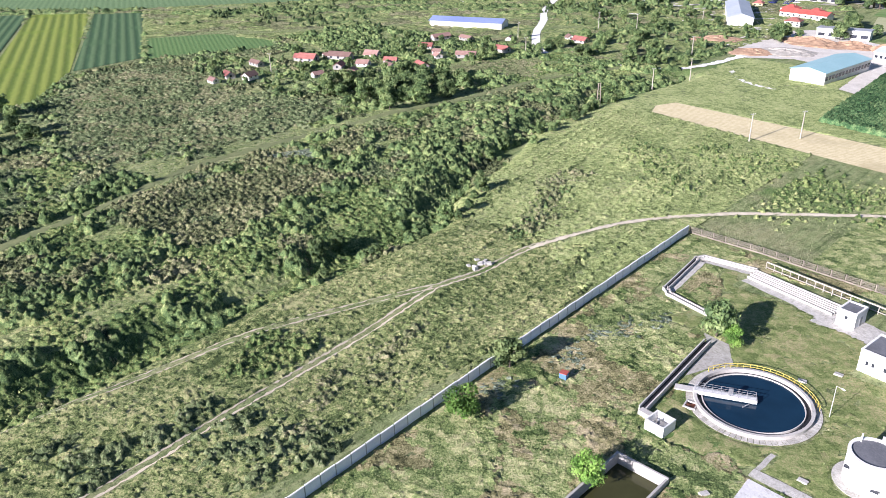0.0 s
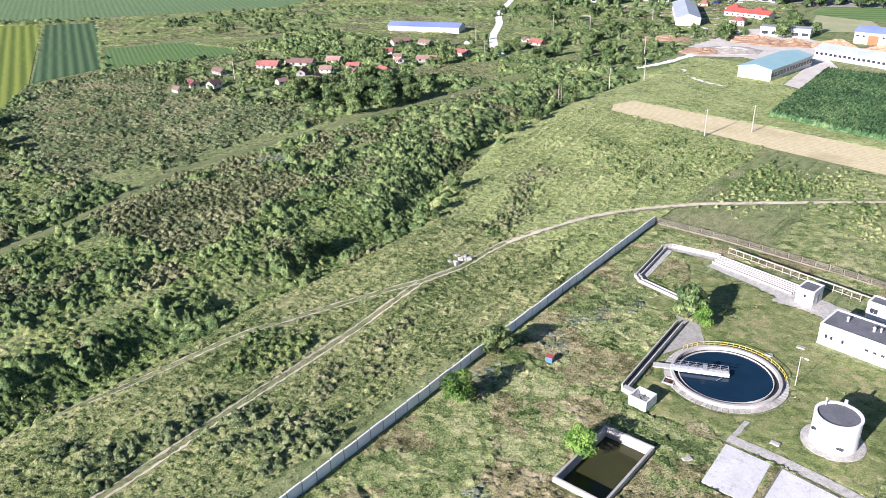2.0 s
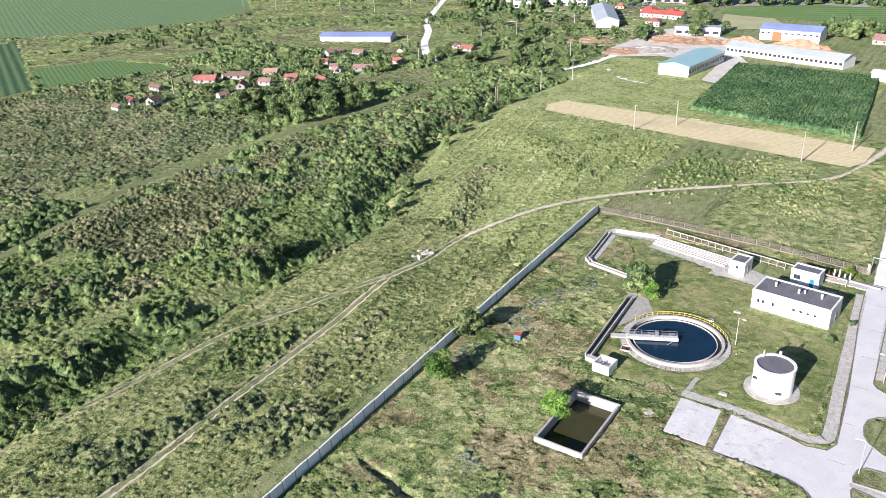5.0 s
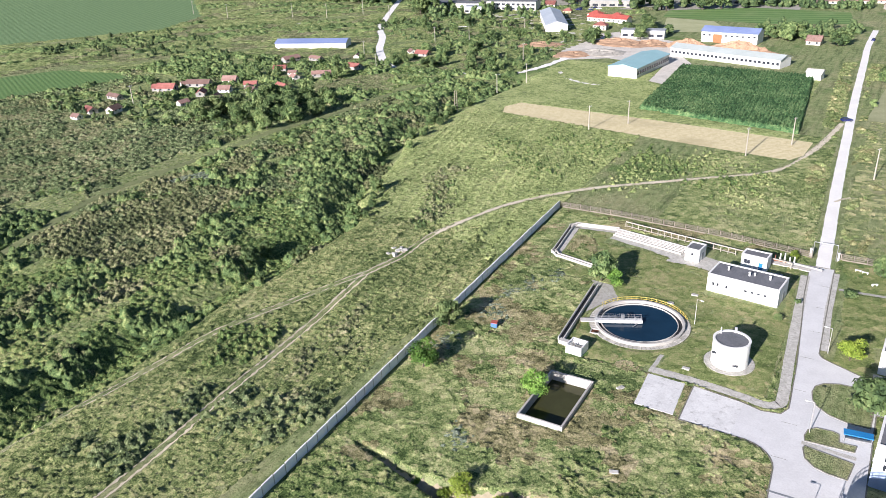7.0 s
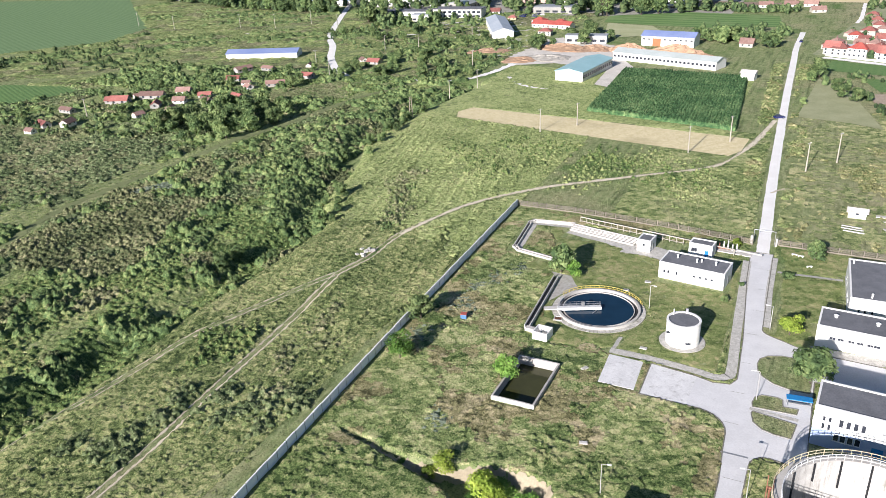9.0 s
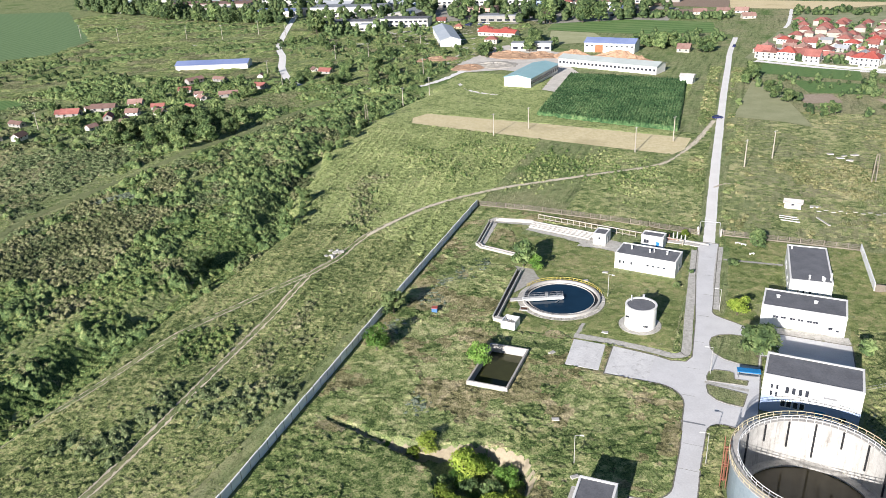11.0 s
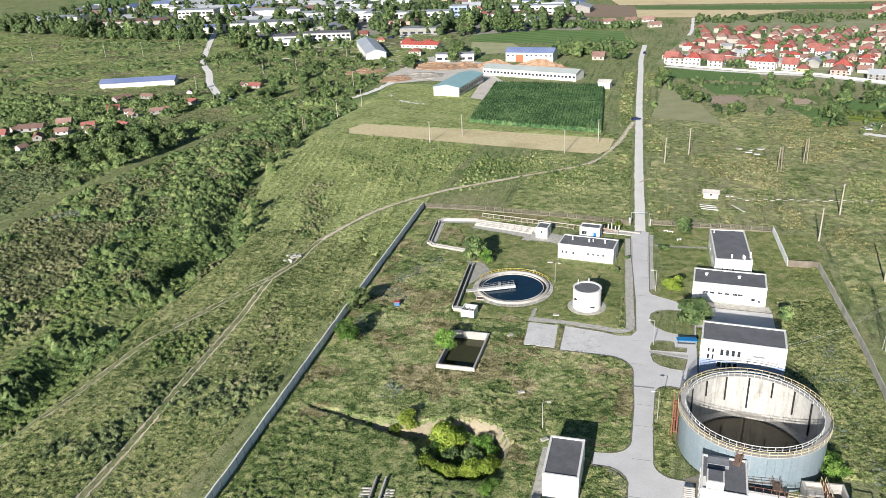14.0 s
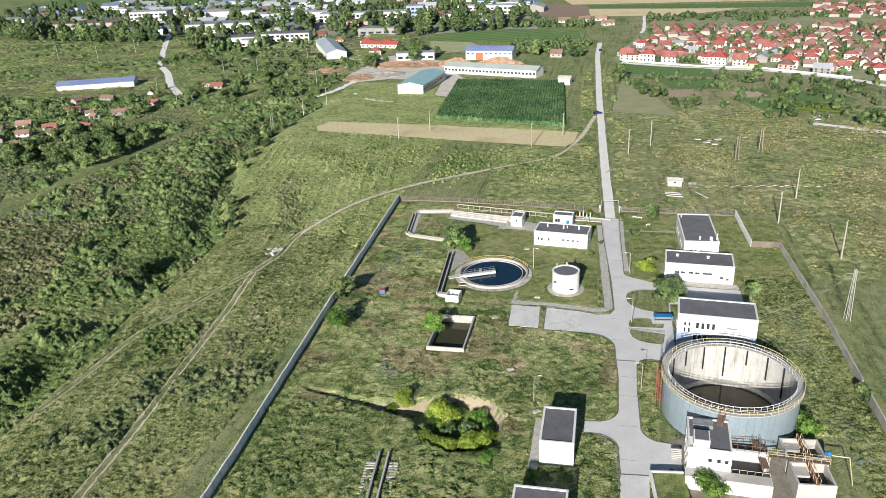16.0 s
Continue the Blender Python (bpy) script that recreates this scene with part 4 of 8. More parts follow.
def flat_building(name, cx, cy, w, d, h, turn, label, wins=(), doors=(), base=None, vents=()):
    """A flat-roofed block with a parapet round dark felt. Windows: side, place along it, height, width, tall, panes."""
    b = thing(name, cx, cy, 0, turn, label, "building")
    if base:
        part("wall", Solid().box(-w / 2, w / 2, -d / 2, d / 2, base[0], h - 0.35), RENDER, b, "white rendered wall")
        # Lower band: the white wall's blue shade, put into its colour.
        part("wall", Solid().box(-w / 2 + 0.01, w / 2 - 0.01, -d / 2 + 0.01, d / 2 - 0.01, -0.3, base[0]), base[1], b, "white rendered lower wall with its blue shade painted in")
    else:
        part("wall", Solid().box(-w / 2, w / 2, -d / 2, d / 2, -0.3, h - 0.35), RENDER, b, "white rendered wall")
    s = Solid()
    t = 0.35
    for x0, x1, y0, y1 in ((-w / 2 - 0.04, w / 2 + 0.04, -d / 2 - 0.04, -d / 2 + t), (-w / 2 - 0.04, w / 2 + 0.04, d / 2 - t, d / 2 + 0.04), (-w / 2 - 0.04, -w / 2 + t, -d / 2 + t, d / 2 - t), (w / 2 - t, w / 2 + 0.04, -d / 2 + t, d / 2 - t)):
        s.slab(x0, x1, y0, y1, h - 0.345, h, 0.03)
    part("parapet", s, RENDER, b, "white parapet")
    part("roof", Solid().box(-w / 2 + t, w / 2 - t, -d / 2 + t, d / 2 - t, h - 0.34, h - 0.22), FELT, b, "dark felt roof")
    for side, along, z, ww, hh, panes in wins:
        x, y = {"front": (along, -d / 2), "right": (w / 2, along), "left": (-w / 2, along), "back": (along, d / 2)}[side]
        window(b, x, y, z, ww, hh, side, panes)
    for side, along, ww, hh, mat in doors:
        x, y = {"front": (along, -d / 2), "right": (w / 2, along), "left": (-w / 2, along)}[side]
        dr = part("door", Solid().box(-ww / 2, ww / 2, -0.06, 0.05, 0, hh), mat, b, "metal door")
        dr.matrix_basis = pose(x, y, 0.02, 0, 0, {"front": 0, "right": 90, "left": -90}[side])
        part("door_handle", Solid().box(ww / 2 - 0.2, ww / 2 - 0.1, -0.12, -0.06, 1.0, 1.1), STEEL, dr)
    for x, y, r, hh in vents:
        v = part("roof_vent", Solid().cone(x, y, h - 0.25, h + hh, r, r, 10), WHITE_STEEL, b, "white roof vent")
        part("cap", Solid().cone(x, y, h + hh, h + hh + 0.18, r * 1.5, r * 0.6, 10), WHITE_STEEL, v)
    return b


small = [("front", a, 1.6, 0.6, 0.9, 1) for a in (-6.4, -5.4, -3.4)] + [("front", a, 1.9, 0.75, 0.6, 1) for a in (0.8, 2.2, 3.6, 5.0)]
flat_building("service_building", -10.0, 167.6, 15.6, 7.4, 4.4, -7, "low white flat-roofed building with dark felt roof", small, [("right", 0.5, 1.2, 2.1, STEEL)], vents=((-4.6, 0.6, 0.22, 0.6), (0.2, 0.2, 0.22, 0.6), (1.2, 0.8, 0.15, 0.4), (4.6, 0.6, 0.22, 0.6)))
flat_building("kiosk", -24.6, 180.6, 3.6, 4.6, 3.4, -7, "small white flat-roofed kiosk on the channel slab", [("front", 0, 1.6, 0.7, 0.8, 1)], [("right", 0, 1.0, 2.0, STEEL)])
flat_building("control_room", -10.6, 182.0, 6.0, 3.6, 3.6, -7, "small white control room with dark flat roof", [("front", -1.6, 1.2, 1.6, 1.2, 2)], [("front", 1.6, 0.9, 2.0, BLUE_PAINT)])
ws = [("front", a, 2.2, 1.25, 0.65, 2) for a in (-5.4, -3.9, -2.0, -0.4, 1.4, 2.6)] + [("front", 5.6, 1.3, 1.0, 0.7, 1), ("front", 7.0, 1.0, 0.8, 0.6, 1)]
flat_building("workshop", 26.4, 148.9, 17.0, 8.6, 5.0, -3.5, "white flat-roofed workshop with a band of small windows", ws, [("right", -1, 1.4, 2.2, STEEL)], vents=((-5.5, 0.8, 0.35, 0.3), (2.2, 0.6, 0.35, 0.3)))
flat_building("store_building", 27.8, 170.3, 9.2, 21.0, 5.2, 1.5, "long white flat-roofed store building", [("front", a, 1.6, 0.5, 1.0, 1) for a in (-2.6, -1.4, 0.0)] + [("left", a, 1.8, 1.0, 0.8, 1) for a in (-6, -3, 3, 6)], [("left", 0.0, 1.2, 2.1, STEEL)], vents=((-0.4, -9.0, 0.2, 0.7), (2.4, -9.0, 0.2, 0.7), (2.7, -9.6, 0.2, 0.7), (4.2, -8.4, 0.2, 1.4), (-3.6, 8.2, 0.2, 0.5)))
hw = [("front", -6.6, 3.6, 0.55, 1.2, 1), ("front", -5.7, 3.6, 0.55, 1.2, 1), ("front", -6.6, 5.2, 0.55, 1.0, 1), ("front", -5.7, 5.2, 0.55, 1.0, 1)]
hw += [("front", a, 4.7, 0.75, 1.5, 1) for a in (-4.0, -2.9, -1.8, -0.7)] + [("front", a, 1.8, 0.9, 1.4, 1) for a in (-4.4, -3.4, -2.3, -1.2)] + [("front", 5.6, 0.9, 1.2, 1.1, 2)]
hw += [("left", a, 3.6, 0.8, 1.6, 1) for a in (-2, 0.4)]
hall = flat_building("machine_hall", 26.8, 115.0, 16.4, 8.2, 8.0, -4, "two-storey white flat-roofed hall with narrow windows", hw, [("front", 1.8, 1.7, 2.3, BLUE_PAINT)], base=(3.5, BLUE_RENDER_AND_SHADE))
part("nameplate", Solid().box(2.0, 4.2, -4.16, -4.09, 5.2, 5.55), STEEL, hall, "grey sign plate")
flat_building("plant_room", -4.8, 72.0, 6.0, 10.4, 5.0, 0, "windowless white block with dark felt roof", [], [("right", 3.0, 1.2, 2.1, STEEL)])
flat_building("plant_room", -6.4, 51.0, 8.6, 8.0, 5.0, 0, "windowless white block with dark felt roof beside the lower drive", [], [("right", 1.0, 1.2, 2.1, STEEL)])

bench = thing("garden_shelter", 16.1, 121.7, 0, 6, "blue-roofed low shelter beside the hall", "shelter")
part("roof", Solid().slab(-2.2, 2.2, -0.8, 0.8, 1.75, 1.9), BLUE_PAINT, bench, "bright blue sheet roof")
part("bench_seat", Solid().slab(-2.0, 2.0, 0.1, 0.55, 0.42, 0.5), STEEL, bench)
for x in (-2.0, 2.0):
    for y in (-0.65, 0.65):
        part("leg", Solid().box(x - 0.05, x + 0.05, y - 0.05, y + 0.05, 0, 1.75), STEEL, bench)


# ---- the plant: round settling tank ----
CX, CY = -27.1, 143.4
tank = thing("settling_tank", CX, CY, 0, 0, "round concrete settling tank full of dark blue water", "tank")
apron_stone = Solid().ring(0.0, 0.12, 9.36, 10.5, 1, 0.25, 4.75).mesh("paving_stone", PAVER)
for k in range(72):
    part("paving_stone", apron_stone, None, tank).rotation_euler = (0, 0, radians(5 * k))
part("paved_bed", Solid().ring(0.0, 0.06, 9.3, 10.6, 72), JOINT, tank, "weedy joint bed")
part("tank_wall", Solid().ring(-1.0, 0.75, 8.85, 9.35, 72), CONCRETE, tank, "pale concrete wall")
part("overflow_channel", Solid().ring(-0.6, 0.05, 8.05, 8.85, 72), DARK, tank, "dark overflow channel")
part("weir_ring", Solid().ring(-0.8, 0.42, 7.9, 8.05, 72), CONCRETE, tank)
part("water", Solid().cone(0, 0, -0.2, 0.22, 7.9, 7.9, 64), BLUE_WATER, tank, "dark blue water")
rails = thing("guard_rail", 0, 0)
rails.parent = tank
for k in range(22):
    a = radians(30 + 6.2 * k)
    part("rail_post", Solid().bar((10.1 * math.cos(a), 10.1 * math.sin(a), 0.1), (10.1 * math.cos(a), 10.1 * math.sin(a), 1.1), 0.05), YELLOW, rails)
for z in (0.6, 1.1):
    part("rail", Solid().ring(z - 0.04, z + 0.04, 10.06, 10.14, 30, 30, 160.2), YELLOW, rails, "yellow tubular rail")
bridge = thing("scraper_bridge", CX, CY, 0.75, 205, "white half-span scraper bridge over the water", "bridge")
part("deck", Solid().slab(-0.6, 9.4, -0.6, 0.6, 0.1, 0.3), WHITE_STEEL, bridge, "white steel deck")
part("girder", Solid().box(-0.6, 9.4, -0.6, -0.53, -0.35, 0.1), WHITE_STEEL, bridge)
part("girder", Solid().box(-0.6, 9.4, 0.53, 0.6, -0.35, 0.1), WHITE_STEEL, bridge)
for y in (-0.57, 0.57):
    for k in range(8):
        part("rail_post", Solid().bar((-0.4 + 1.36 * k, y, 0.3), (-0.4 + 1.36 * k, y, 1.2), 0.028), STEEL, bridge)
    for z in (0.75, 1.2):
        part("rail", Solid().bar((-0.4, y, z), (9.2, y, z), 0.03), STEEL, bridge)
part("control_box", Solid().slab(3.2, 3.9, -0.3, 0.3, 0.3, 1.5), STEEL, bridge)
part("column", Solid().cone(0, 0, -1.4, 0.1, 0.5, 0.5, 14), STEEL, bridge)
part("scraper_arm", Solid().bar((0.6, 0.9, -0.35), (1.6, 1.9, -0.45), 0.1), STEEL, bridge)
part("gangway", Solid().slab(9.4, 12.4, -0.75, 0.75, -0.05, 0.15), CONCRETE, bridge, "concrete gangway")


# ---- the plant: open channels ----
def channel(pts, width, h, label, wall=0.22, water=True):
    """An open concrete trough along straight runs."""
    ch = thing("channel", *pts[0], 0, 0, label, "channel")
    ox, oy = pts[0]
    for (ax, ay), (bx, by) in zip(pts[:-1], pts[1:]):
        length = math.hypot(bx - ax, by - ay)
        m = pose(ax - ox, ay - oy, 0, 0, 0, math.degrees(math.atan2(by - ay, bx - ax)))
        e = width / 2 + wall
        for y0 in (-e, width / 2):
            part("side_wall", Solid().box(-e, length + e, y0, y0 + wall, -0.2, h, m), CONCRETE, ch)
        part("channel_bed", Solid().box(-e + wall, length + e - wall, -width / 2, width / 2, -0.2, h - 0.55, m), DARK if water else CONCRETE, ch, "dark wet bed" if water else "")
    return ch


channel([(-44.6, 164.6), (-55.6, 167.2), (-57.3, 168.8), (-59.3, 186.2), (-58.3, 187.9), (-47.5, 189.2)], 0.7, 0.7, "narrow open concrete channel round the grass plot")
strip("pavement", [(-46, 187.9), (-58.2, 186.6)], 1.6, 0.06, PAVER, "pale paved strip along the channel", "pavement", 0.1)
strip("pavement", [(-57.9, 186.4), (-56.2, 169.0)], 1.5, 0.06, PAVER, "pale paved strip along the channel", "pavement", 0.1)
for k in range(3):
    channel([(-46.5, 188.6 - 1.5 * k), (-25.5 - 1.5 * k, 184.3 - 1.4 * k)], 0.7, 0.6, "long parallel grit channel of pale concrete")
strip("pavement", [(-47, 185.2), (-36, 182.4), (-27.5, 179.4), (-18, 177.0)], 4.2, 0.05, PAVER, "pale concrete apron beside the grit channels", "pavement", 0.2)
strip("pavement", [(-30, 180), (-14, 176.6), (-4, 176.4)], 8.0, 0.045, PAVER, "stained concrete slab beside the kiosk", "pavement", 0.3)
channel([(-41.0, 154.4), (-39.2, 130.0)], 0.9, 1.0, "dark open concrete channel feeding the settling tank")
rack = thing("pipe_rack", -46.0, 192.0, 0, -10.5, "cream pipe rack with a row of short posts", "rack")
part("top_pipe", Solid().bar((0, 0, 1.7), (30.5, 0, 1.7), 0.16, 8), POLE, rack, "pale weathered pipe")
part("lower_pipe", Solid().bar((0, 0, 0.5), (30.5, 0, 0.5), 0.12, 8), POLE, rack)
part("long_pipe", Solid().bar((30.5, 0, 1.7), (44.0, 0, 1.7), 0.16, 8), POLE, rack)
part("post", Solid().box(43.7, 43.9, -0.1, 0.1, 0, 1.7), POLE, rack)
part("post", Solid().box(37.4, 37.6, -0.1, 0.1, 0, 1.7), POLE, rack)
for k in range(17):
    part("post", Solid().box(1.9 * k - 0.08, 1.9 * k + 0.08, -0.1, 0.1, 0, 1.7), POLE, rack)

box = thing("concrete_chamber", -34.9, 127.4, 0, -4, "open-topped white concrete chamber at the channel's end", "chamber")
for x0, x1, y0, y1 in ((-1.7, 1.7, -1.7, -1.45), (-1.7, 1.7, 1.45, 1.7), (-1.7, -1.45, -1.45, 1.45), (1.45, 1.7, -1.45, 1.45)):
    part("wall", Solid().box(x0, x1, y0, y1, -0.2, 1.9), RENDER, box)
part("floor", Solid().box(-1.45, 1.45, -1.45, 1.45, -0.2, 0.5), CONCRETE, box)
part("pipe", Solid().bar((-0.4, 0.2, 0.5), (-0.4, 0.2, 1.6), 0.18, 10), STEEL, box)
part("inlet_trough", Solid().slab(-4.4, -1.7, 0.4, 1.6, -0.2, 1.0), CONCRETE, box)

basin = thing("sludge_basin", -32.0, 109.8, 0, 0, "rectangular concrete basin half full of green water", "basin")
for x0, x1, y0, y1, z in ((-4.3, 4.3, -7.7, -7.3, 0.95), (-4.3, 4.3, 7.3, 7.7, 1.0), (-4.3, -3.9, -7.3, 7.3, 0.95), (3.9, 4.3, -7.3, 7.3, 0.95)):
    part("wall", Solid().slab(x0, x1, y0, y1, -2.2, z, 0.04), CONCRETE, basin)
part("water", Solid().box(-3.9, 3.9, -7.3, 7.3, -2.2, -0.9), GREEN_WATER, basin, "stagnant green water")
part("floor", Solid().box(-4.3, 4.3, -7.7, 7.7, -2.4, -2.2), CONCRETE, basin)

silo = thing("sludge_silo", -7.3, 136.8, 0, 0, "short white cylindrical silo with a dark flat top", "silo")
part("apron", Solid().ring(0, 0.1, 3.4, 4.7, 40), PAVER, silo, "cracked paved apron")
part("wall", Solid().cone(0, 0, -0.2, 5.0, 3.45, 3.45, 48, False), RENDER, silo, "white rendered wall")
part("rim", Solid().ring(4.98, 5.3, 3.05, 3.5, 48), RENDER, silo)
part("roof", Solid().cone(0, 0, 4.7, 5.05, 3.05, 3.05, 48), FELT, silo, "dark flat top")
part("ladder", Solid().box(-0.25, 0.25, 3.45, 3.6, 0.3, 6.0), STEEL, silo)
part("vent_pipe", Solid().bar((-2.4, 1.6, 4.9), (-2.4, 1.6, 6.4), 0.12, 8), WHITE_STEEL, silo)
part("window", Solid().box(1.1, 2.1, -3.35, -3.0, 1.3, 1.6), GLASS, silo)
part("window", Solid().box(-2.9, -2.1, -2.75, -2.4, 2.9, 3.2), GLASS, silo)


# ---- the plant: the large digester ----
TX, TY, TR, TH = 26.3, 87.6, 12.25, 7.6
big = thing("digester_tank", TX, TY, 0, 0, "huge round open tank clad in pale blue sheets", "tank")
part("tank_wall", Solid().ring(-3.4, TH, TR - 0.75, TR - 0.12, 96), TANK_WALL, big, "streaked pale concrete inner wall")
for k in range(60):
    a0 = 6.0 * k
    part("cladding_sheet", Solid().ring(0.05, TH - 0.25, TR - 0.1, TR, 2, a0 + 0.08, a0 + 5.92), CLADDING, big)
part("floor", Solid().cone(0, 0, -3.4, -2.4, TR - 0.75, TR - 0.75, 72), TANK_WALL, big, "sloping concrete floor")
part("inner_slope", Solid().ring(-2.4, -0.3, TR - 2.3, TR - 0.75, 72), TANK_WALL, big, "sunken concrete ledge")
part("water", Solid().cone(0, 0, -2.4, -0.6, TR - 2.3, TR - 2.3, 64), BROWN_WATER, big, "murky brown water")
part("walkway", Solid().ring(TH, TH + 0.14, TR - 0.9, TR + 0.45, 96), CONCRETE, big, "grating walkway")
for k in range(7):
    a = radians(25 + 21 * k)
    part("drop_pipe", Solid().bar(((TR - 0.85) * math.cos(a), (TR - 0.85) * math.sin(a), TH - 0.1), ((TR - 0.85) * math.cos(a), (TR - 0.85) * math.sin(a), 0.8 + 1.7 * (k % 3)), 0.16, 8), DARK, big, "dark drop pipe")
for r, mat, nm in ((TR + 0.4, CREAM, "outer"), (TR - 0.85, WHITE_STEEL, "inner")):
    rail = thing("guard_rail", 0, 0)
    rail.parent = big
    post = Solid().bar((0, 0, TH + 0.1), (0, 0, TH + 1.2), 0.045).mesh("rail_post", mat)
    for k in range(60):
        a = radians(6 * k)
        ob = part("rail_post", post, None, rail)
        ob.location = (r * math.cos(a), r * math.sin(a), 0)
    for z in (TH + 0.65, TH + 1.2):
        part("rail", Solid().ring(z - 0.04, z + 0.04, r - 0.04, r + 0.04, 96), mat, rail)
stair = thing("stair_tower", 13.7, 88.4, 0, 0, "rusty red steel stair tower against the big tank", "stairs")
for x in (-0.75, 0.1):
    for y in (-0.9, 0.9):
        part("post", Solid().bar((x, y, 0), (x, y, 8.8), 0.07), RUST, stair)
for k in range(5):
    a, b = (-0.9, 0.9) if k % 2 else (0.9, -0.9)
    part("flight", Solid().bar((-0.35, a, 1.6 * k), (-0.35, b, 1.6 * k + 1.6), 0.16, 4), RUST, stair)
    part("landing", Solid().box(-0.75, 0.1, min(b, b * 0.6), max(b, b * 0.6), 1.6 * k + 1.55, 1.6 * k + 1.65), RUST, stair)

# ---- the plant: pump house and machines in front of the digester ----
pump = thing("pump_house", 22.0, 70.6, 0, -3, "white stepped pump house with dark felt roof", "building")
part("wall", Solid().box(-4.8, 2.2, -4.4, 4.4, -0.3, 6.4), RENDER, pump, "white rendered wall")
part("stair_head", Solid().box(-4.0, -1.4, -3.9, -0.9, 6.4, 8.0), RENDER, pump, "white stair head")
part("roof", Solid().box(-3.8, -1.6, -3.7, -1.1, 8.0, 8.1), FELT, pump)
part("roof", Solid().box(-4.5, 1.9, -0.88, 4.1, 6.4, 6.5), FELT, pump)
part("roof", Solid().box(-1.38, 1.9, -4.1, -0.88, 6.4, 6.5), FELT, pump)
part("roof_hatch", Solid().slab(-3.9, -0.6, 1.6, 3.6, 6.5, 7.1), STEEL, pump, "dark roof hatch")
for x0, x1, y0, y1, z in ((-4.8, -4.5, -4.1, 4.4, 6.4), (1.9, 2.2, -4.4, 4.4, 6.4), (-4.5, 1.9, 4.1, 4.4, 6.4), (-4.8, 1.9, -4.4, -4.1, 6.4)):
    part("parapet", Solid().slab(x0, x1, y0, y1, z, z + 0.35), RENDER, pump)
for z in (1.2, 3.0, 4.9):
    for y in (-2.9, -1.2, 0.5, 2.2):
        window(pump, -4.8, y, z, 0.7, 0.8, "left", 1)
for x in (-1.2, 0.2, 1.4):
    window(pump, x, -4.4, 4.2, 0.75, 0.8, "front", 1)
part("lower_wall", Solid().box(-5.0, 8.6, -6.8, -4.4, -0.3, 2.6), RENDER, pump, "white lower wing")
part("lower_roof", Solid().box(-4.9, 8.5, -6.7, -4.5, 2.6, 2.7), CONCRETE, pump)
part("terrace", Solid().box(2.2, 8.6, -4.4, 1.0, -0.3, 1.6), CONCRETE, pump)
part("terrace_wall", Solid().box(2.2, 8.6, 0.6, 1.2, 1.6, 3.4), RENDER, pump)
# Flat dark plate on the solid terrace, painting the pit's inner shade.
part("terrace_pit", Solid().box(2.6, 7.6, -3.6, 0.2, 1.6, 1.66), DARK, pump, "dark plate painting the shade inside an open pit")
for y in (-4.3, 0.9):
    for k in range(6):
        part("rail_post", Solid().bar((2.4 + 1.2 * k, y, 2.2), (2.4 + 1.2 * k, y, 3.3 + (1.2 if y > 0 else 0)), 0.04), CREAM if y < 0 else RUST, pump)
    part("rail", Solid().bar((2.4, y, 3.3 + (1.2 if y > 0 else 0)), (8.4, y, 3.3 + (1.2 if y > 0 else 0)), 0.04), CREAM if y < 0 else RUST, pump)
BROWN_DECK = surface("brown_rusted_deck", (0.12, 0.085, 0.065), (0.19, 0.135, 0.105), 0.8, 0.7, 5, (0.3, 0.24, 0.18), 0.4)


def gangway(name, p, q, width, label, rail_mat):
    """A raised walk from p to q with posts and rails on both sides."""
    p, q = Vector(p), Vector(q)
    length = (q - p).to_2d().length
    slope = math.degrees(math.atan2(q.z - p.z, length))
    g = new(name)
    g.matrix_basis = pose(p.x, p.y, p.z, 0, 0, math.degrees(math.atan2(q.y - p.y, q.x - p.x))) @ pose(0, 0, 0, 0, -slope, 0)
    tagged(g, label, "gangway")
    run = length / math.cos(radians(slope))
    part("deck", Solid().slab(0, run, -width / 2, width / 2, -0.12, 0.0, 0.02), BROWN_DECK, g, "brown rusted deck")
    n = max(2, round(run / 1.3))
    for y in (-width / 2 + 0.05, width / 2 - 0.05):
        for k in range(n + 1):
            part("rail_post", Solid().bar((run * k / n, y, 0), (run * k / n, y, 1.05), 0.035), rail_mat, g)
        for z in (0.55, 1.05):
            part("rail", Solid().bar((0, y, z), (run, y, z), 0.03), rail_mat, g)
    for x in (0.3, run - 0.3):
        if p.z < 4:
            part("pier", Solid().box(x - 0.15, x + 0.15, -0.2, 0.2, -p.z, -0.12), CONCRETE, g)
    return g


gangway("gangway", (29.8, 68.0, 2.7), (29.2, 75.6, 2.9), 1.3, "brown rusted gangway beside the pump house pit", BROWN_DECK)
gangway("gangway", (30.6, 71.0, 3.1), (40.2, 70.4, 3.1), 0.8, "narrow gangway with cream rails between the filter basins", CREAM)
gangway("roof_bridge", (22.7, 73.4, 6.55), (23.9, 76.8, 7.7), 1.0, "rusty steel bridge from the pump house roof to the big tank", RUST)
gangway("gangway", (24.6, 75.4, 2.4), (29.4, 75.8, 2.4), 0.9, "brown rusted gangway below the big tank", BROWN_DECK)
bank = thing("retaining_wall", 11.0, 66.2, 0, 6, "low white retaining wall holding a raised lawn beside the drive", "wall")
part("side", Solid().slab(0, 0.35, -20, 0, -0.2, 1.45), RENDER, bank)
part("front", Solid().slab(0.35, 5.6, -0.35, 0, -0.2, 1.45), RENDER, bank)
part("raised_lawn", Solid().box(0.35, 5.6, -20, -0.35, -0.2, 1.2), LAWN_TOP, bank, "rough raised lawn")
steps = thing("entrance_steps", 15.9, 73.4, 0, 0, "pale concrete steps to the pump house", "steps")
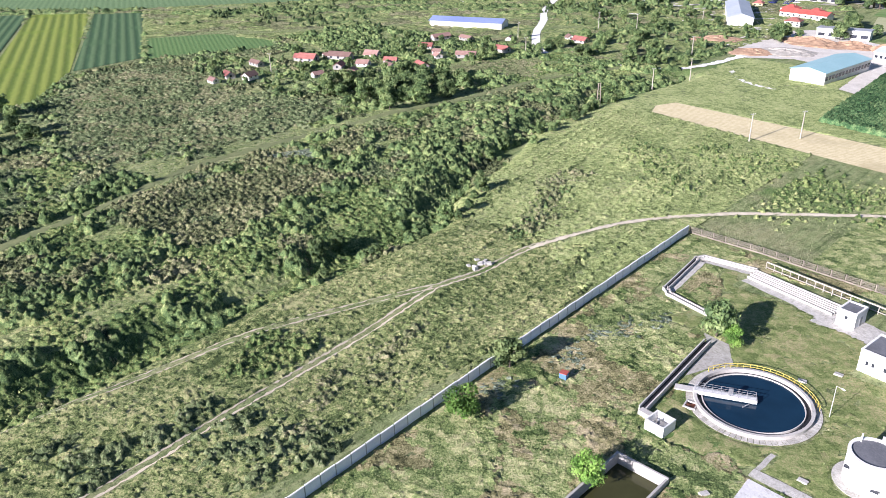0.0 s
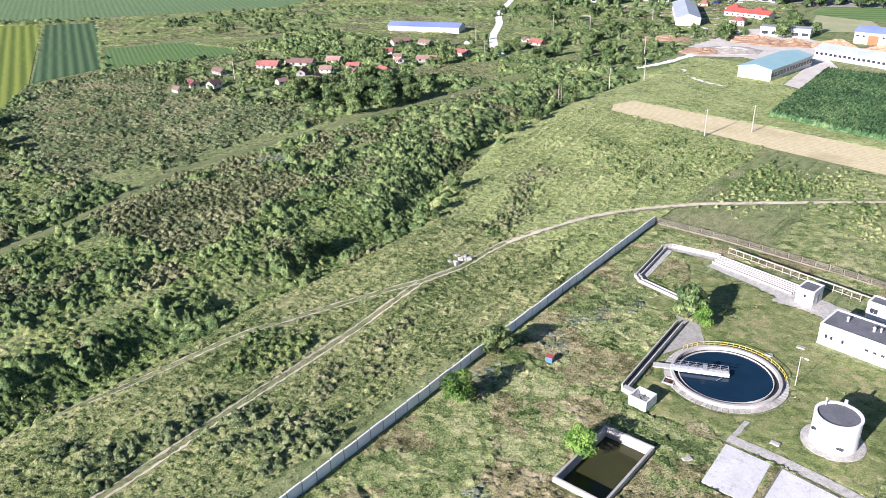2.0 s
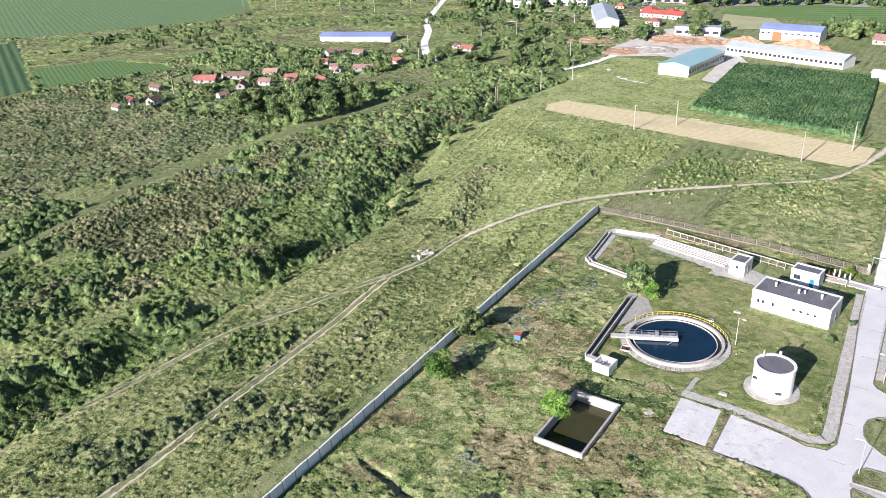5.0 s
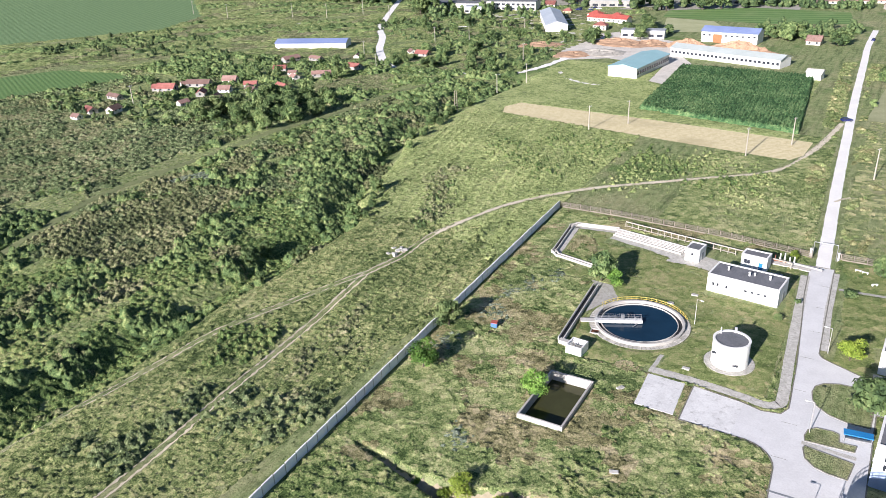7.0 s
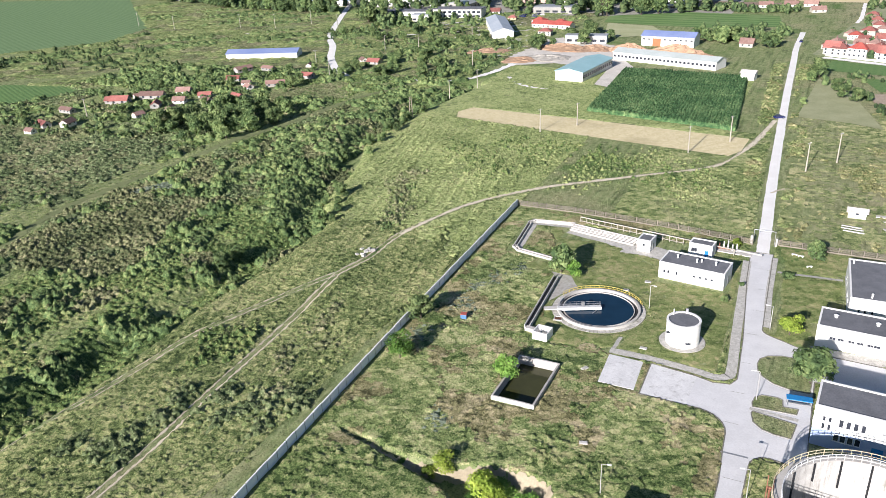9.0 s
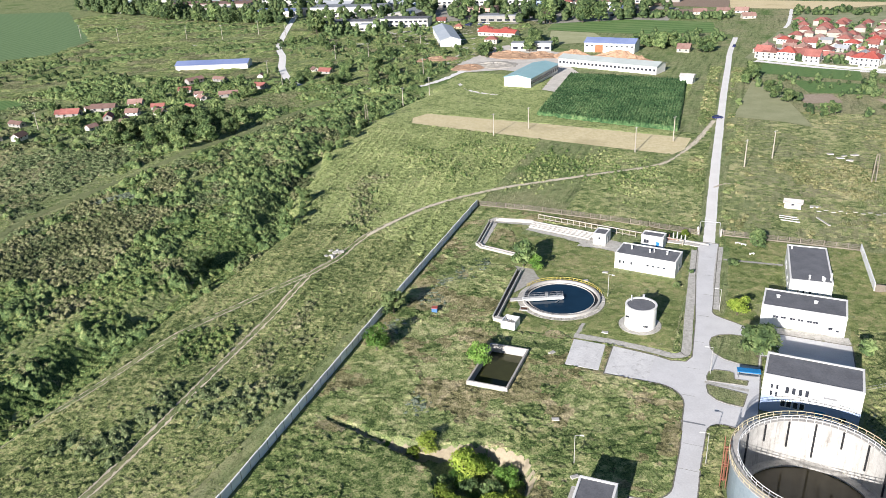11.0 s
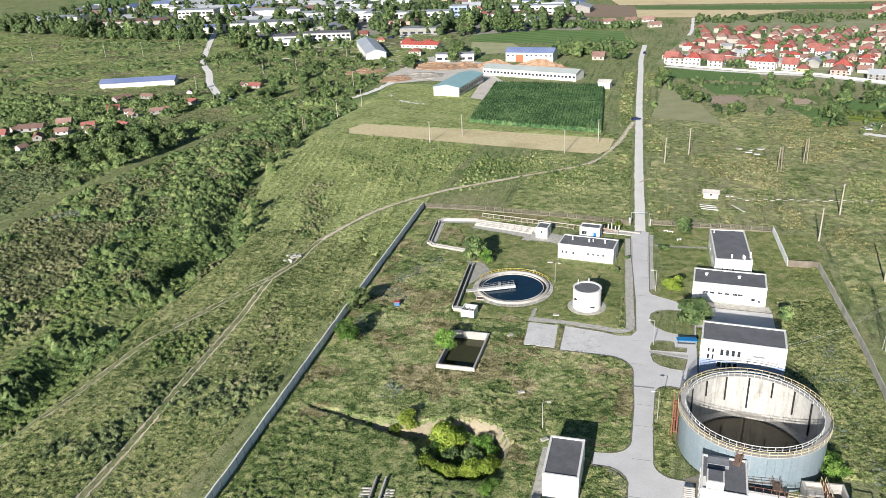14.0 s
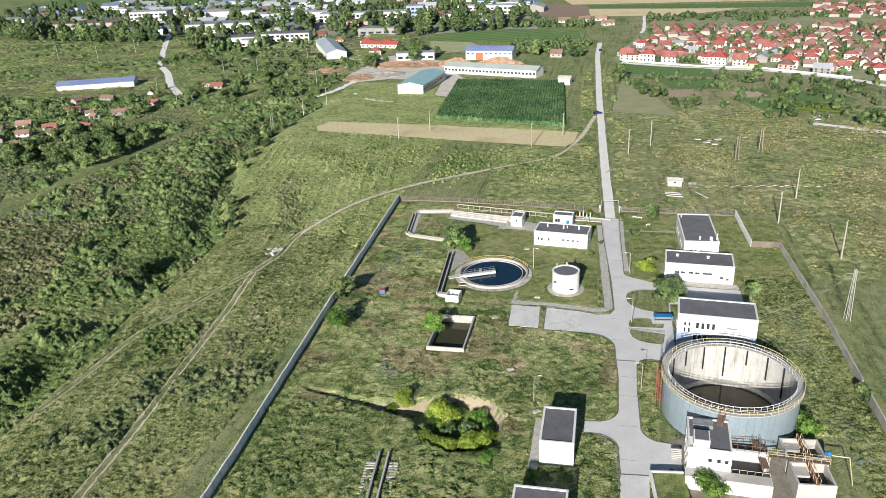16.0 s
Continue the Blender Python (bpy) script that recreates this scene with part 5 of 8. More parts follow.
for k in range(6):
    part("step", Solid().slab(-0.9, 0.9, -0.3 * k - 0.3, -0.3 * k, 0, 1.0 - 0.17 * k), CONCRETE, steps)
single("utility_box", Solid().slab(14.4, 15.2, 67.4, 67.9, 0.06, 0.9), RED_PAINT, "small faded red box on the drive", "box")


def filter_bed(cx, cy, turn, w, d, label):
    f = thing("filter_bed", cx, cy, 0, turn, label, "basin")
    for x0, x1, y0, y1 in ((-w / 2, w / 2, -d / 2, -d / 2 + 0.35), (-w / 2, w / 2, d / 2 - 0.35, d / 2), (-w / 2, -w / 2 + 0.35, -d / 2 + 0.35, d / 2 - 0.35), (w / 2 - 0.35, w / 2, -d / 2 + 0.35, d / 2 - 0.35)):
        part("wall", Solid().slab(x0, x1, y0, y1, -0.2, 3.0), CONCRETE, f)
    part("bed", Solid().box(-w / 2 + 0.35, w / 2 - 0.35, -d / 2 + 0.35, d / 2 - 0.35, -0.2, 1.2), DARK, f, "dark wet bed")
    part("sloped_chute", Solid().box(-w / 2 + 0.4, -0.2, 0.2, d / 2 - 0.4, 1.2, 2.3), CONCRETE, f)
    part("gangway", Solid().box(-0.35, 0.35, -d / 2, d / 2, 3.0, 3.12), RUST, f, "rusty gangway")
    for x in (-0.35, 0.35):
        for k in range(5):
            y = -d / 2 + k * d / 4
            part("rail_post", Solid().bar((x, y, 3.1), (x, y, 4.1), 0.04), CREAM, f)
        part("rail", Solid().bar((x, -d / 2, 4.1), (x, d / 2, 4.1), 0.04), CREAM, f)
    return f


filter_bed(36.9, 67.4, 4, 6.0, 5.8, "open concrete filter basin with a rusty gangway")
filter_bed(36.7, 74.0, 4, 6.4, 5.4, "open concrete filter basin beside the big tank")
motor = thing("electric_motor", 40.6, 73.6, 0, 0, "bright blue electric motor on a red stand", "motor")
part("stand", Solid().slab(-0.4, 0.4, -0.3, 0.3, 0, 2.2), RUST, motor, "red steel stand")
part("housing", Solid().bar((-0.5, 0, 2.6), (0.5, 0, 2.6), 0.42, 14), BLUE_PAINT, motor)
part("pipe", Solid().bar((0.6, -0.4, 2.6), (3.4, -0.6, 2.6), 0.09), CREAM, motor)
part("pipe", Solid().bar((3.4, -0.6, 2.6), (3.2, -4.6, 0), 0.09), CREAM, motor)

# ---- things inside the fence, standing alone ----
GALVANISED = surface("dull_galvanised_steel", (0.36, 0.36, 0.34), (0.48, 0.47, 0.44), 0.55, 0.7, 6, (0.3, 0.24, 0.18), 0.3)


def lamp_post(x, y, h, turn):
    p = thing("street_lamp", x, y, 0, turn, "pale grey steel lamp post with a short arm", "lamp", "lamp posts in the plant")
    part("pole", Solid().cone(0, 0, 0, h, 0.08, 0.05, 8), GALVANISED, p)
    part("arm", Solid().bar((0, 0, h), (0.9, 0, h + 0.12), 0.04), GALVANISED, p)
    part("lamp_head", Solid().slab(0.8, 1.5, -0.14, 0.14, h + 0.06, h + 0.2), WHITE_STEEL, p)
    return p


for x, y, h, a in ((-16.7, 148.2, 6.0, -20), (-10.5, 85.4, 6.0, 10), (10.4, 92.5, 6.4, -170), (9.0, 120.9, 6.2, -175), (8.9, 148.6, 5.6, 180)):
    lamp_post(x, y, h, a)
gate = thing("gate", 3.3, 193.4, 0, 0, "open steel gate with a tall pipe portal", "gate")
for x in (-3.1, 3.1):
    part("gate_post", Solid().slab(x - 0.25, x + 0.25, -0.25, 0.25, -0.2, 2.4), CONCRETE, gate)
    part("portal_leg", Solid().bar((x * 0.85, 0, 0), (x * 0.85, 0, 4.2), 0.07), STEEL, gate)
    leaf = part("gate_leaf", Solid().box(x - 0.04, x + 0.04, 0.3, 3.2, 0.2, 0.28).box(x - 0.04, x + 0.04, 0.3, 3.2, 1.7, 1.78), STEEL, gate)
    for k in range(10):
        part("bar", Solid().box(x - 0.02, x + 0.02, 0.3 + 0.31 * k, 0.35 + 0.31 * k, 0.28, 1.7), STEEL, leaf)
part("portal_beam", Solid().bar((-2.65, 0, 4.2), (2.65, 0, 4.2), 0.08), STEEL, gate)
shed = thing("garden_shed", -54.0, 128.4, 0, 12, "tiny blue shed with a red roof in the grass", "shed")
part("wall", Solid().box(-0.65, 0.65, -0.6, 0.6, -0.1, 1.2), surface("faded_blue_boards", (0.06, 0.15, 0.34), (0.12, 0.22, 0.42), 0.8, 0.8, 5), shed)
part("roof", Solid().slab(-0.72, 0.72, -0.68, 0.68, 1.2, 1.3), RED_PAINT, shed)
hatch = thing("manhole", -34.2, 136.0, 0, 10, "low open concrete manhole frame in the grass", "manhole")
for a in ((-1, 1, -1, -0.75), (-1, 1, 0.75, 1), (-1, -0.75, -0.75, 0.75), (0.75, 1, -0.75, 0.75)):
    part("side", Solid().slab(*a, -0.1, 0.35), CONCRETE, hatch)
part("cover", Solid().box(-0.75, 0.75, -0.75, 0.75, -0.1, 0.12), RUST, hatch)
for x, y, a in ((-23.6, 154.9, 15), (-23.0, 118.8, 60), (-14.0, 130.6, 0), (-16.5, 96.3, 20), (-9.6, 82.0, 40), (-19.8, 161.0, 0)):
    b = single("concrete_block", Solid().slab(-0.7, 0.7, -0.4, 0.4, -0.1, 0.35), CONCRETE, "loose pale concrete block lying in the grass", "block", "loose blocks")
    b.matrix_basis = pose(x, y, 0.02, 0, 0, a)
valves = thing("valve_group", -4.6, 186.6, 0, -6, "white and rusty valves and pipes on a slab", "pipes")
part("slab", Solid().slab(-3.2, 6.0, -1.6, 1.6, -0.1, 0.25), CONCRETE, valves)
for k in range(5):
    part("valve", Solid().cone(-2.4 + 1.1 * k, 0.3 * (k % 2), 0.25, 1.9 + 0.5 * (k % 3), 0.22, 0.15, 8), WHITE_STEEL if k else RUST, valves)
part("pipe", Solid().bar((-6.0, -0.6, 0.9), (0.4, -0.6, 0.9), 0.28, 8), RUST, valves, "rusty pipe")
part("pipe", Solid().bar((0.4, -0.2, 0.8), (8.5, -0.8, 0.8), 0.25, 8), CONCRETE, valves)
duct = thing("sunken_stair", -35.0, 59.0, 0, 6, "sunken concrete channel between slatted grates", "channel")
for x in (-1.0, 0.7):
    part("side_wall", Solid().box(x, x + 0.3, -9, 6, -0.3, 0.9), CONCRETE, duct)
part("channel_bed", Solid().box(-0.7, 0.7, -9, 6, -0.3, 0.1), DARK, duct)
for x in (-2.9, 1.2):
    for k in range(12):
        part("slat", Solid().slab(x, x + 1.7, -4.6 + 0.72 * k, -4.2 + 0.72 * k, 0.05, 0.25, 0.02), CONCRETE, duct)


for x, y, a in ((11.1, 189.4, -8), (12.6, 188.9, -8), (14.9, 183.2, 30)):
    bn = thing("garden_bench", x, y, 0, a, "white concrete garden bench on the lawn", "bench", "white benches")
    part("seat", Solid().slab(-0.7, 0.7, -0.25, 0.25, 0.42, 0.52), RENDER, bn)
    for lx in (-0.5, 0.5):
        part("leg", Solid().box(lx - 0.08, lx + 0.08, -0.2, 0.2, 0, 0.42), RENDER, bn)


# ---- poles ----
def power_pole(x, y, h, turn=0.0, arms=True):
    p = thing("utility_pole", x, y, float(ground_z(x, y)), turn, "tapered weathered concrete utility pole", "pole", "utility poles")
    part("shaft", Solid().cone(0, 0, -0.3, h, 0.26, 0.15, 8), POLE, p)
    if arms:
        part("crossarm", Solid().box(-0.9, 0.9, -0.06, 0.06, h - 0.5, h - 0.38), STEEL, p)
        for k in (-0.8, 0, 0.8):
            part("insulator", Solid().cone(k, 0, h - 0.38, h - 0.15, 0.07, 0.05, 6), WHITE_STEEL, p)
    return p


for x, y, h in ((-88.8, 277.4, 9.5), (-77.6, 290.8, 9.5), (-29.2, 267.8, 10), (-17.3, 286.2, 10), (-152, 324.5, 10), (-148.7, 350.6, 10), (10, 259.7, 10), (19, 272.6, 10.5), (53.4, 189.2, 10), (62.8, 211.9, 10), (64.9, 163.9, 11), (-416, 487, 11), (-386, 493, 11), (-369, 518, 11), (-245, 423, 10), (-226, 433, 10), (-168, 388, 10), (-300, 236, 9), (-470, 470, 11), (-520, 480, 11), (-335, 505, 10), (-232, 340, 9), (-263, 372, 9), (-205, 470, 10)):
    power_pole(x, y, h, 60)
OLD_POLE = surface("brown_weathered_pole", (0.20, 0.175, 0.135), (0.30, 0.265, 0.21), 0.9, 0.6, 5)
for x, y, a in ((49.9, 253.4, 20), (60.2, 265.3, 20), (-150.5, 282.4, 40)):
    tw = thing("lattice_pole", x, y, float(ground_z(x, y)), a, "brown twin-legged braced power pole", "pole", "lattice poles")
    for s in (-0.7, 0.7):
        part("leg", Solid().bar((s, 0, -0.2), (s * 0.6, 0, 9.6), 0.17, 6), OLD_POLE, tw)
    for k in range(9):
        part("brace", Solid().bar((-0.66 + 0.03 * k, 0, 1.1 * k + 0.5), (0.66 - 0.03 * k, 0, 1.06 * k + 1.4), 0.07), OLD_POLE, tw)
py = thing("pylon", 57.5, 128.2, 0, 15, "slender grey steel lattice power pylon", "pylon")
for s in (-1, 1):
    for u in (-1, 1):
        part("leg", Solid().bar((0.55 * s, 0.55 * u, -0.2), (0.2 * s, 0.2 * u, 13), 0.06, 5), GALVANISED, py)
for k in range(7):
    r0, r1 = 0.55 - 0.027 * 1.8 * k, 0.55 - 0.027 * 1.8 * (k + 1)
    for a in range(4):
        c, s = [(1, 1), (-1, 1), (-1, -1), (1, -1)][a], [(-1, 1), (-1, -1), (1, -1), (1, 1)][a]
        part("brace", Solid().bar((r0 * c[0], r0 * c[1], 1.8 * k), (r1 * s[0], r1 * s[1], 1.8 * k + 1.8), 0.022, 4), GALVANISED, py)
part("crossarm", Solid().bar((-2.2, 0, 12), (2.2, 0, 12), 0.05), GALVANISED, py)


# ---- barns and long sheds ----
def gable_hall(name, cx, cy, w, d, h, ridge, turn, wall, roof, label, wins=(), doors=()):
    """A hall with its ridge along its own x. wins: side, count, z, width, tall."""
    b = thing(name, cx, cy, 0, turn, label, "building")
    s = Solid().box(-w / 2, w / 2, -d / 2, d / 2, -0.3, h)
    for x in (-w / 2, w / 2 - 0.3):
        s.add([(x, -d / 2, h), (x + 0.3, -d / 2, h), (x + 0.3, d / 2, h), (x, d / 2, h), (x, 0, ridge), (x + 0.3, 0, ridge)], [(0, 1, 5, 4), (2, 3, 4, 5), (0, 4, 3), (1, 2, 5)])
    part("wall", s, wall, b)
    part("roof", Solid().gable(-w / 2, w / 2, -d / 2, d / 2, h, ridge, 0.5, 0.18), roof, b)
    for side, n, z, ww, hh in wins:
        span = w if side in ("front", "back") else d
        for k in range(n):
            along = -span / 2 + span * (k + 0.5) / n
            x, y, a = {"front": (along, -d / 2, 0), "right": (w / 2, along, 90), "left": (-w / 2, along, -90)}[side]
            ob = part("window", Solid().box(-ww / 2, ww / 2, -0.08, 0.05, z, z + hh), GLASS, b, "dark window")
            ob.matrix_basis = pose(x, y, 0, 0, 0, a)
    for side, along, ww, hh, mat in doors:
        x, y, a = {"front": (along, -d / 2, 0), "right": (w / 2, along, 90)}[side]
        ob = part("door", Solid().box(-ww / 2, ww / 2, -0.1, 0.05, 0, hh), mat, b, "tall sliding door")
        ob.matrix_basis = pose(x, y, 0, 0, 0, a)
    return b


ORANGE = surface("orange_painted_door", (0.5, 0.13, 0.05), (0.6, 0.17, 0.07), 0.6, 0.5, 4)
gable_hall("barn", -313.5, 387.0, 46, 12, 3.4, 5.2, 21, PALE_WALL, BLUE_SHEET, "long pale barn with a blue sheet roof")
gable_hall("barn", -78, 483, 32, 13, 6.0, 8.2, -5, RENDER, BLUE_SHEET, "white barn with a blue roof and orange door", [("front", 10, 3.6, 1.4, 0.8)], [("front", -6.5, 5, 4.6, ORANGE)])
gable_hall("long_shed", -68.5, 427.5, 61, 12, 4.4, 6.0, -16.5, RENDER, surface("pale_green_grey_sheet", (0.38, 0.42, 0.40), (0.48, 0.52, 0.5), 0.5, 0.1, 2, (0.4, 0.38, 0.34), 0.4), "very long white shed with a pale grey roof", [("front", 26, 1.7, 1.4, 1.2)])
gable_hall("long_shed", -104.0, 389.5, 41, 15, 5.0, 6.4, 84, PALE_WALL, TEAL_SHEET, "pale shed with a turquoise sheet roof", [("front", 14, 1.8, 2.0, 1.6)], [])
gable_hall("warehouse", -203.0, 512.0, 68, 14, 5.0, 7.2, 117, RENDER, surface("pale_blue_grey_sheet", (0.42, 0.47, 0.52), (0.54, 0.58, 0.62), 0.5, 0.1, 2, (0.35, 0.36, 0.38), 0.4), "long white warehouse with a pale sheet roof", [("front", 12, 2.5, 1.6, 1.4)])
gable_hall("hut", 25.3, 222.8, 4.6, 3.0, 2.0, 2.6, -4, RENDER, CONCRETE, "small white hut with a shallow pale roof", [("front", 1, 1.1, 0.9, 0.8)])
gable_hall("hut", -23.0, 396.5, 6.5, 6, 3.6, 4.6, -8, RENDER, CONCRETE, "small white hut beside the corn field")
for x, y, w, d, a in ((31.6, 224.5, 3, 1.5, 0), (24.2, 212.5, 5.5, 0.5, -8), (24.0, 214.2, 5.0, 0.5, -8), (24.5, 210.6, 5.2, 0.5, -8), (33.4, 212.6, 6.5, 0.6, -62), (41.5, 278, 2.4, 1.6, 20), (44.5, 276, 2.2, 1.5, -10), (46.5, 283, 2.6, 1.6, 40), (38.5, 282.5, 2.2, 1.2, 10), (43.0, 281, 1.8, 1.2, 60)):
    b = single("concrete_slab", Solid().slab(-w / 2, w / 2, -d / 2, d / 2, -0.1, 0.3), CONCRETE, "pale concrete slab lying in the meadow", "slab", "loose slabs")
    b.matrix_basis = pose(x, y, 0.02, 0, 0, a)
for k in range(22):
    b = single("concrete_footing", Solid().slab(-0.65, 0.65, -0.28, 0.28, -0.1, 0.16), CONCRETE, "pale footing block in a line across the meadow", "block", "line of footings")
    b.matrix_basis = pose(32.5 + 2.0 * k, 221.0 + 0.2 * k + (1.2 if k % 2 else 0), 0.02, 0, 0, 6)
random.seed(11)
for k in range(9):
    b = single("rubble_block", Solid().slab(-0.55, 0.55, -0.35, 0.35, -0.2, random.uniform(0.25, 0.5)), CONCRETE, "white rubble dumped beside the track", "rubble", "dumped rubble")
    b.matrix_basis = pose(-94.6 + random.uniform(-1.8, 1.8), 151.5 + random.uniform(-2.4, 2.4), 0.0, random.uniform(-12, 12), random.uniform(-12, 12), random.uniform(0, 180))


# ---- houses ----
def house(name, w, d, h, rise, hip, wall, roof, label, wins=3, ruin=False):
    b = thing(name, 0, 0, 0, 0, label, "house")
    s = Solid().box(-w / 2, w / 2, -d / 2, d / 2, -0.3, h)
    if not hip:
        for x in (-w / 2, w / 2 - 0.25):
            s.add([(x, -d / 2, h), (x + 0.25, -d / 2, h), (x + 0.25, d / 2, h), (x, d / 2, h), (x, 0, h + rise), (x + 0.25, 0, h + rise)], [(0, 1, 5, 4), (2, 3, 4, 5), (0, 4, 3), (1, 2, 5)])
    part("wall", s, wall, b)
    r = Solid().hip(-w / 2, w / 2, -d / 2, d / 2, h, h + rise) if hip else Solid().gable(-w / 2, w / 2, -d / 2, d / 2, h, h + rise, 0.45, 0.16)
    rf = part("roof", r, roof, b)
    if not ruin:
        part("chimney", Solid().box(w * 0.2, w * 0.2 + 0.6, 0.6, 1.2, h + rise * 0.4, h + rise + 0.9), TILE_OLD, rf)
    for z in ([1.0] if h < 4 else [0.7, h - 1.7]):
        for k in range(wins):
            x = -w / 2 + w * (k + 0.5) / wins
            part("window", Solid().box(x - 0.55, x + 0.55, -d / 2 - 0.07, -d / 2 + 0.05, z, z + 1.15), GLASS, b)
        part("window", Solid().box(w / 2 - 0.05, w / 2 + 0.07, -0.6, 0.6, z, z + 1.25), GLASS, b)
    return b


CREAM_WALL = surface("cream_plaster", (0.44, 0.41, 0.35), (0.58, 0.55, 0.48), 0.88, 0.3, 3, (0.36, 0.33, 0.29), 0.3, vary=0.2)
OCHRE = surface("ochre_plaster", (0.5, 0.42, 0.25), (0.6, 0.52, 0.33), 0.88, 0.3, 3)
ROSE = surface("pink_plaster", (0.52, 0.33, 0.27), (0.62, 0.42, 0.35), 0.88, 0.3, 3)
GREY_BLOCK = surface("grey_block_wall", (0.3, 0.29, 0.27), (0.42, 0.4, 0.37), 0.92, 0.3, 3)
TILE_BRIGHT = surface("bright_red_roof_tiles", (0.33, 0.065, 0.05), (0.43, 0.11, 0.085), 0.8, 0.4, 3, vary=0.15)
KINDS = [
    house("house", 11, 9, 4.4, 3.0, True, CREAM_WALL, TILE_RED, "cream two-storey village house with a red hipped roof"),
    house("house", 10, 8, 4.4, 3.4, False, PALE_WALL, TILE_RED, "pale village house with a red gabled roof"),
    house("house", 9, 8, 2.9, 3.0, False, CREAM_WALL, TILE_OLD, "single-storey house with faded roof tiles", 2),
    house("house", 12, 10, 5.2, 3.2, True, RENDER, TILE_BRIGHT, "large white house with a bright red roof", 4),
    house("house", 8, 7, 2.8, 2.8, True, OCHRE, TILE_RED, "small ochre house with a red hipped roof", 2),
    house("house", 10, 9, 4.2, 3.2, True, ROSE, TILE_OLD, "pinkish house with a faded tiled roof"),
    house("house", 11, 9, 4.2, 2.4, False, GREY_BLOCK, GREY_SHEET, "grey house with a sheet roof"),
]
RUINS = [
    house("ruined_house", 9, 5.5, 2.2, 1.8, False, GREY_BLOCK, TILE_RED, "small derelict house with a patched red roof", 2, True),
    house("ruined_house", 12, 5, 2.4, 1.5, False, GREY_BLOCK, TILE_OLD, "long derelict outbuilding with faded tiles", 3, True),
    house("ruined_house", 7, 5, 2.1, 1.7, False, PALE_WALL, TILE_OLD, "tiny derelict house half swallowed by scrub", 2, True),
]
placed = []
for n, (x, y, k, a) in enumerate([(-302, 207, 2, 30), (-306, 217, 0, -20), (-296, 222, 2, 60), (-318, 240, 1, 25), (-311, 262, 0, 20), (-306, 274, 2, 25), (-282, 262, 0, -25), (-276, 272, 2, 15), (-272, 286, 0, -15), (-262, 276, 2, 20), (-266, 256, 2, 10), (-268, 258, 2, 70), (-251, 286, 0, 10), (-262, 308, 2, -30), (-252, 318, 1, -10), (-270, 316, 2, 50), (-284, 322, 0, 20), (-296, 345, 1, 30), (-283, 352, 1, 22), (-247, 340, 0, -5), (-264, 366, 2, 70), (-240, 388, 2, -8), (-230, 384, 0, -8), (-275, 244, 2, 40)]):
    q = 0.66 + 0.25 * ((n * 7) % 5) / 5
    copy_thing(RUINS[k], pose(x, y, 0, 0, 0, a + 37 * (n % 3) - 30)).scale = (q, q, q)
    placed.append((x, y, 7))
for k, h in enumerate(RUINS):
    h.matrix_basis = pose(-306 + 9 * k, 262 + 13 * k, 0, 0, 0, 22)
rng = random.Random(5)
VILLAGE = [(6, 478), (52, 453), (96, 443), (140, 408), (250, 330), (420, 460), (330, 605), (180, 624), (110, 610), (34, 620)]
FAR_VILLAGE = [(160, 676), (330, 610), (430, 720), (190, 760)]
spots = []
row = 0
y = 345.0
while y < 800:
    x = 0.0
    while x < 470:
        px, py_ = x + rng.uniform(-3.5, 3.5), y - 0.28 * x * 0 + rng.uniform(-4, 4)
        if (inside(np.array(px), np.array(py_), VILLAGE) or inside(np.array(px), np.array(py_), FAR_VILLAGE)) and rng.random() < 0.9 and abs(px - (np.interp(py_, [548, 760], [0, 30]))) > 9:
            spots.append((px, py_))
        x += rng.uniform(10, 14)
    y += 13
spots = [p for p in spots if near_line(np.array(p[0]), np.array(p[1]), [(9, 467), (52, 448), (90, 439), (130, 411)]) > 13]
spots.sort(key=lambda p: math.hypot(*p))
far_walls, far_roofs, old_roofs = Solid(), Solid(), Solid()
for n, (x, y) in enumerate(spots):
    k = rng.choice([0, 0, 1, 1, 2, 2, 3, 4, 5, 6, 0, 1])
    m = pose(x, y, 0, 0, 0, rng.choice([0, 90, 0, 180]) - 14 + rng.uniform(-8, 8)) @ Matrix.Scale(rng.uniform(0.6, 0.84), 4)
    if n < 190:
        copy_thing(KINDS[k], m).scale = (m.to_scale().x, m.to_scale().y, 0.9 * m.to_scale().z)
    else:
        w, d, h = rng.uniform(4.5, 6), rng.uniform(4, 5), rng.choice([2.8, 4.0])
        far_walls.box(-w, w, -d, d, -0.3, h, m)
        q = Solid().hip(-w, w, -d, d, h, h + 3.0)
        (far_roofs if n % 3 else old_roofs).add([m @ Vector(p) for p in q.v], q.f)
single("distant_house_walls", far_walls, CREAM_WALL, "pale walls of the village's farthest houses", "houses", kind="stuff")
single("distant_house_roofs", old_roofs, TILE_OLD, "faded tiled roofs of the village's farthest houses", "houses", kind="stuff")
single("distant_house_roofs", far_roofs, TILE_RED, "red tiled roofs of the village's farthest houses", "houses", kind="stuff")
for k, h in enumerate(KINDS):
    h.matrix_basis = pose(16 + 17 * k, 473 - 4.2 * k - (0.6 * k * k if k > 3 else 0), 0, 0, 0, -14) @ Matrix.Scale(0.85, 4)


wall_front = Solid()
for (ax, ay), (bx, by) in zip([(9, 467), (52, 448), (90, 439)], [(52, 448), (90, 439), (130, 411)]):
    wall_front.box(0, math.hypot(bx - ax, by - ay), -0.15, 0.15, -0.2, 1.0, pose(ax, ay, 0, 0, 0, math.degrees(math.atan2(by - ay, bx - ax))))
single("garden_wall", wall_front, RENDER, "long white garden wall along the village front", "wall", kind="structure")
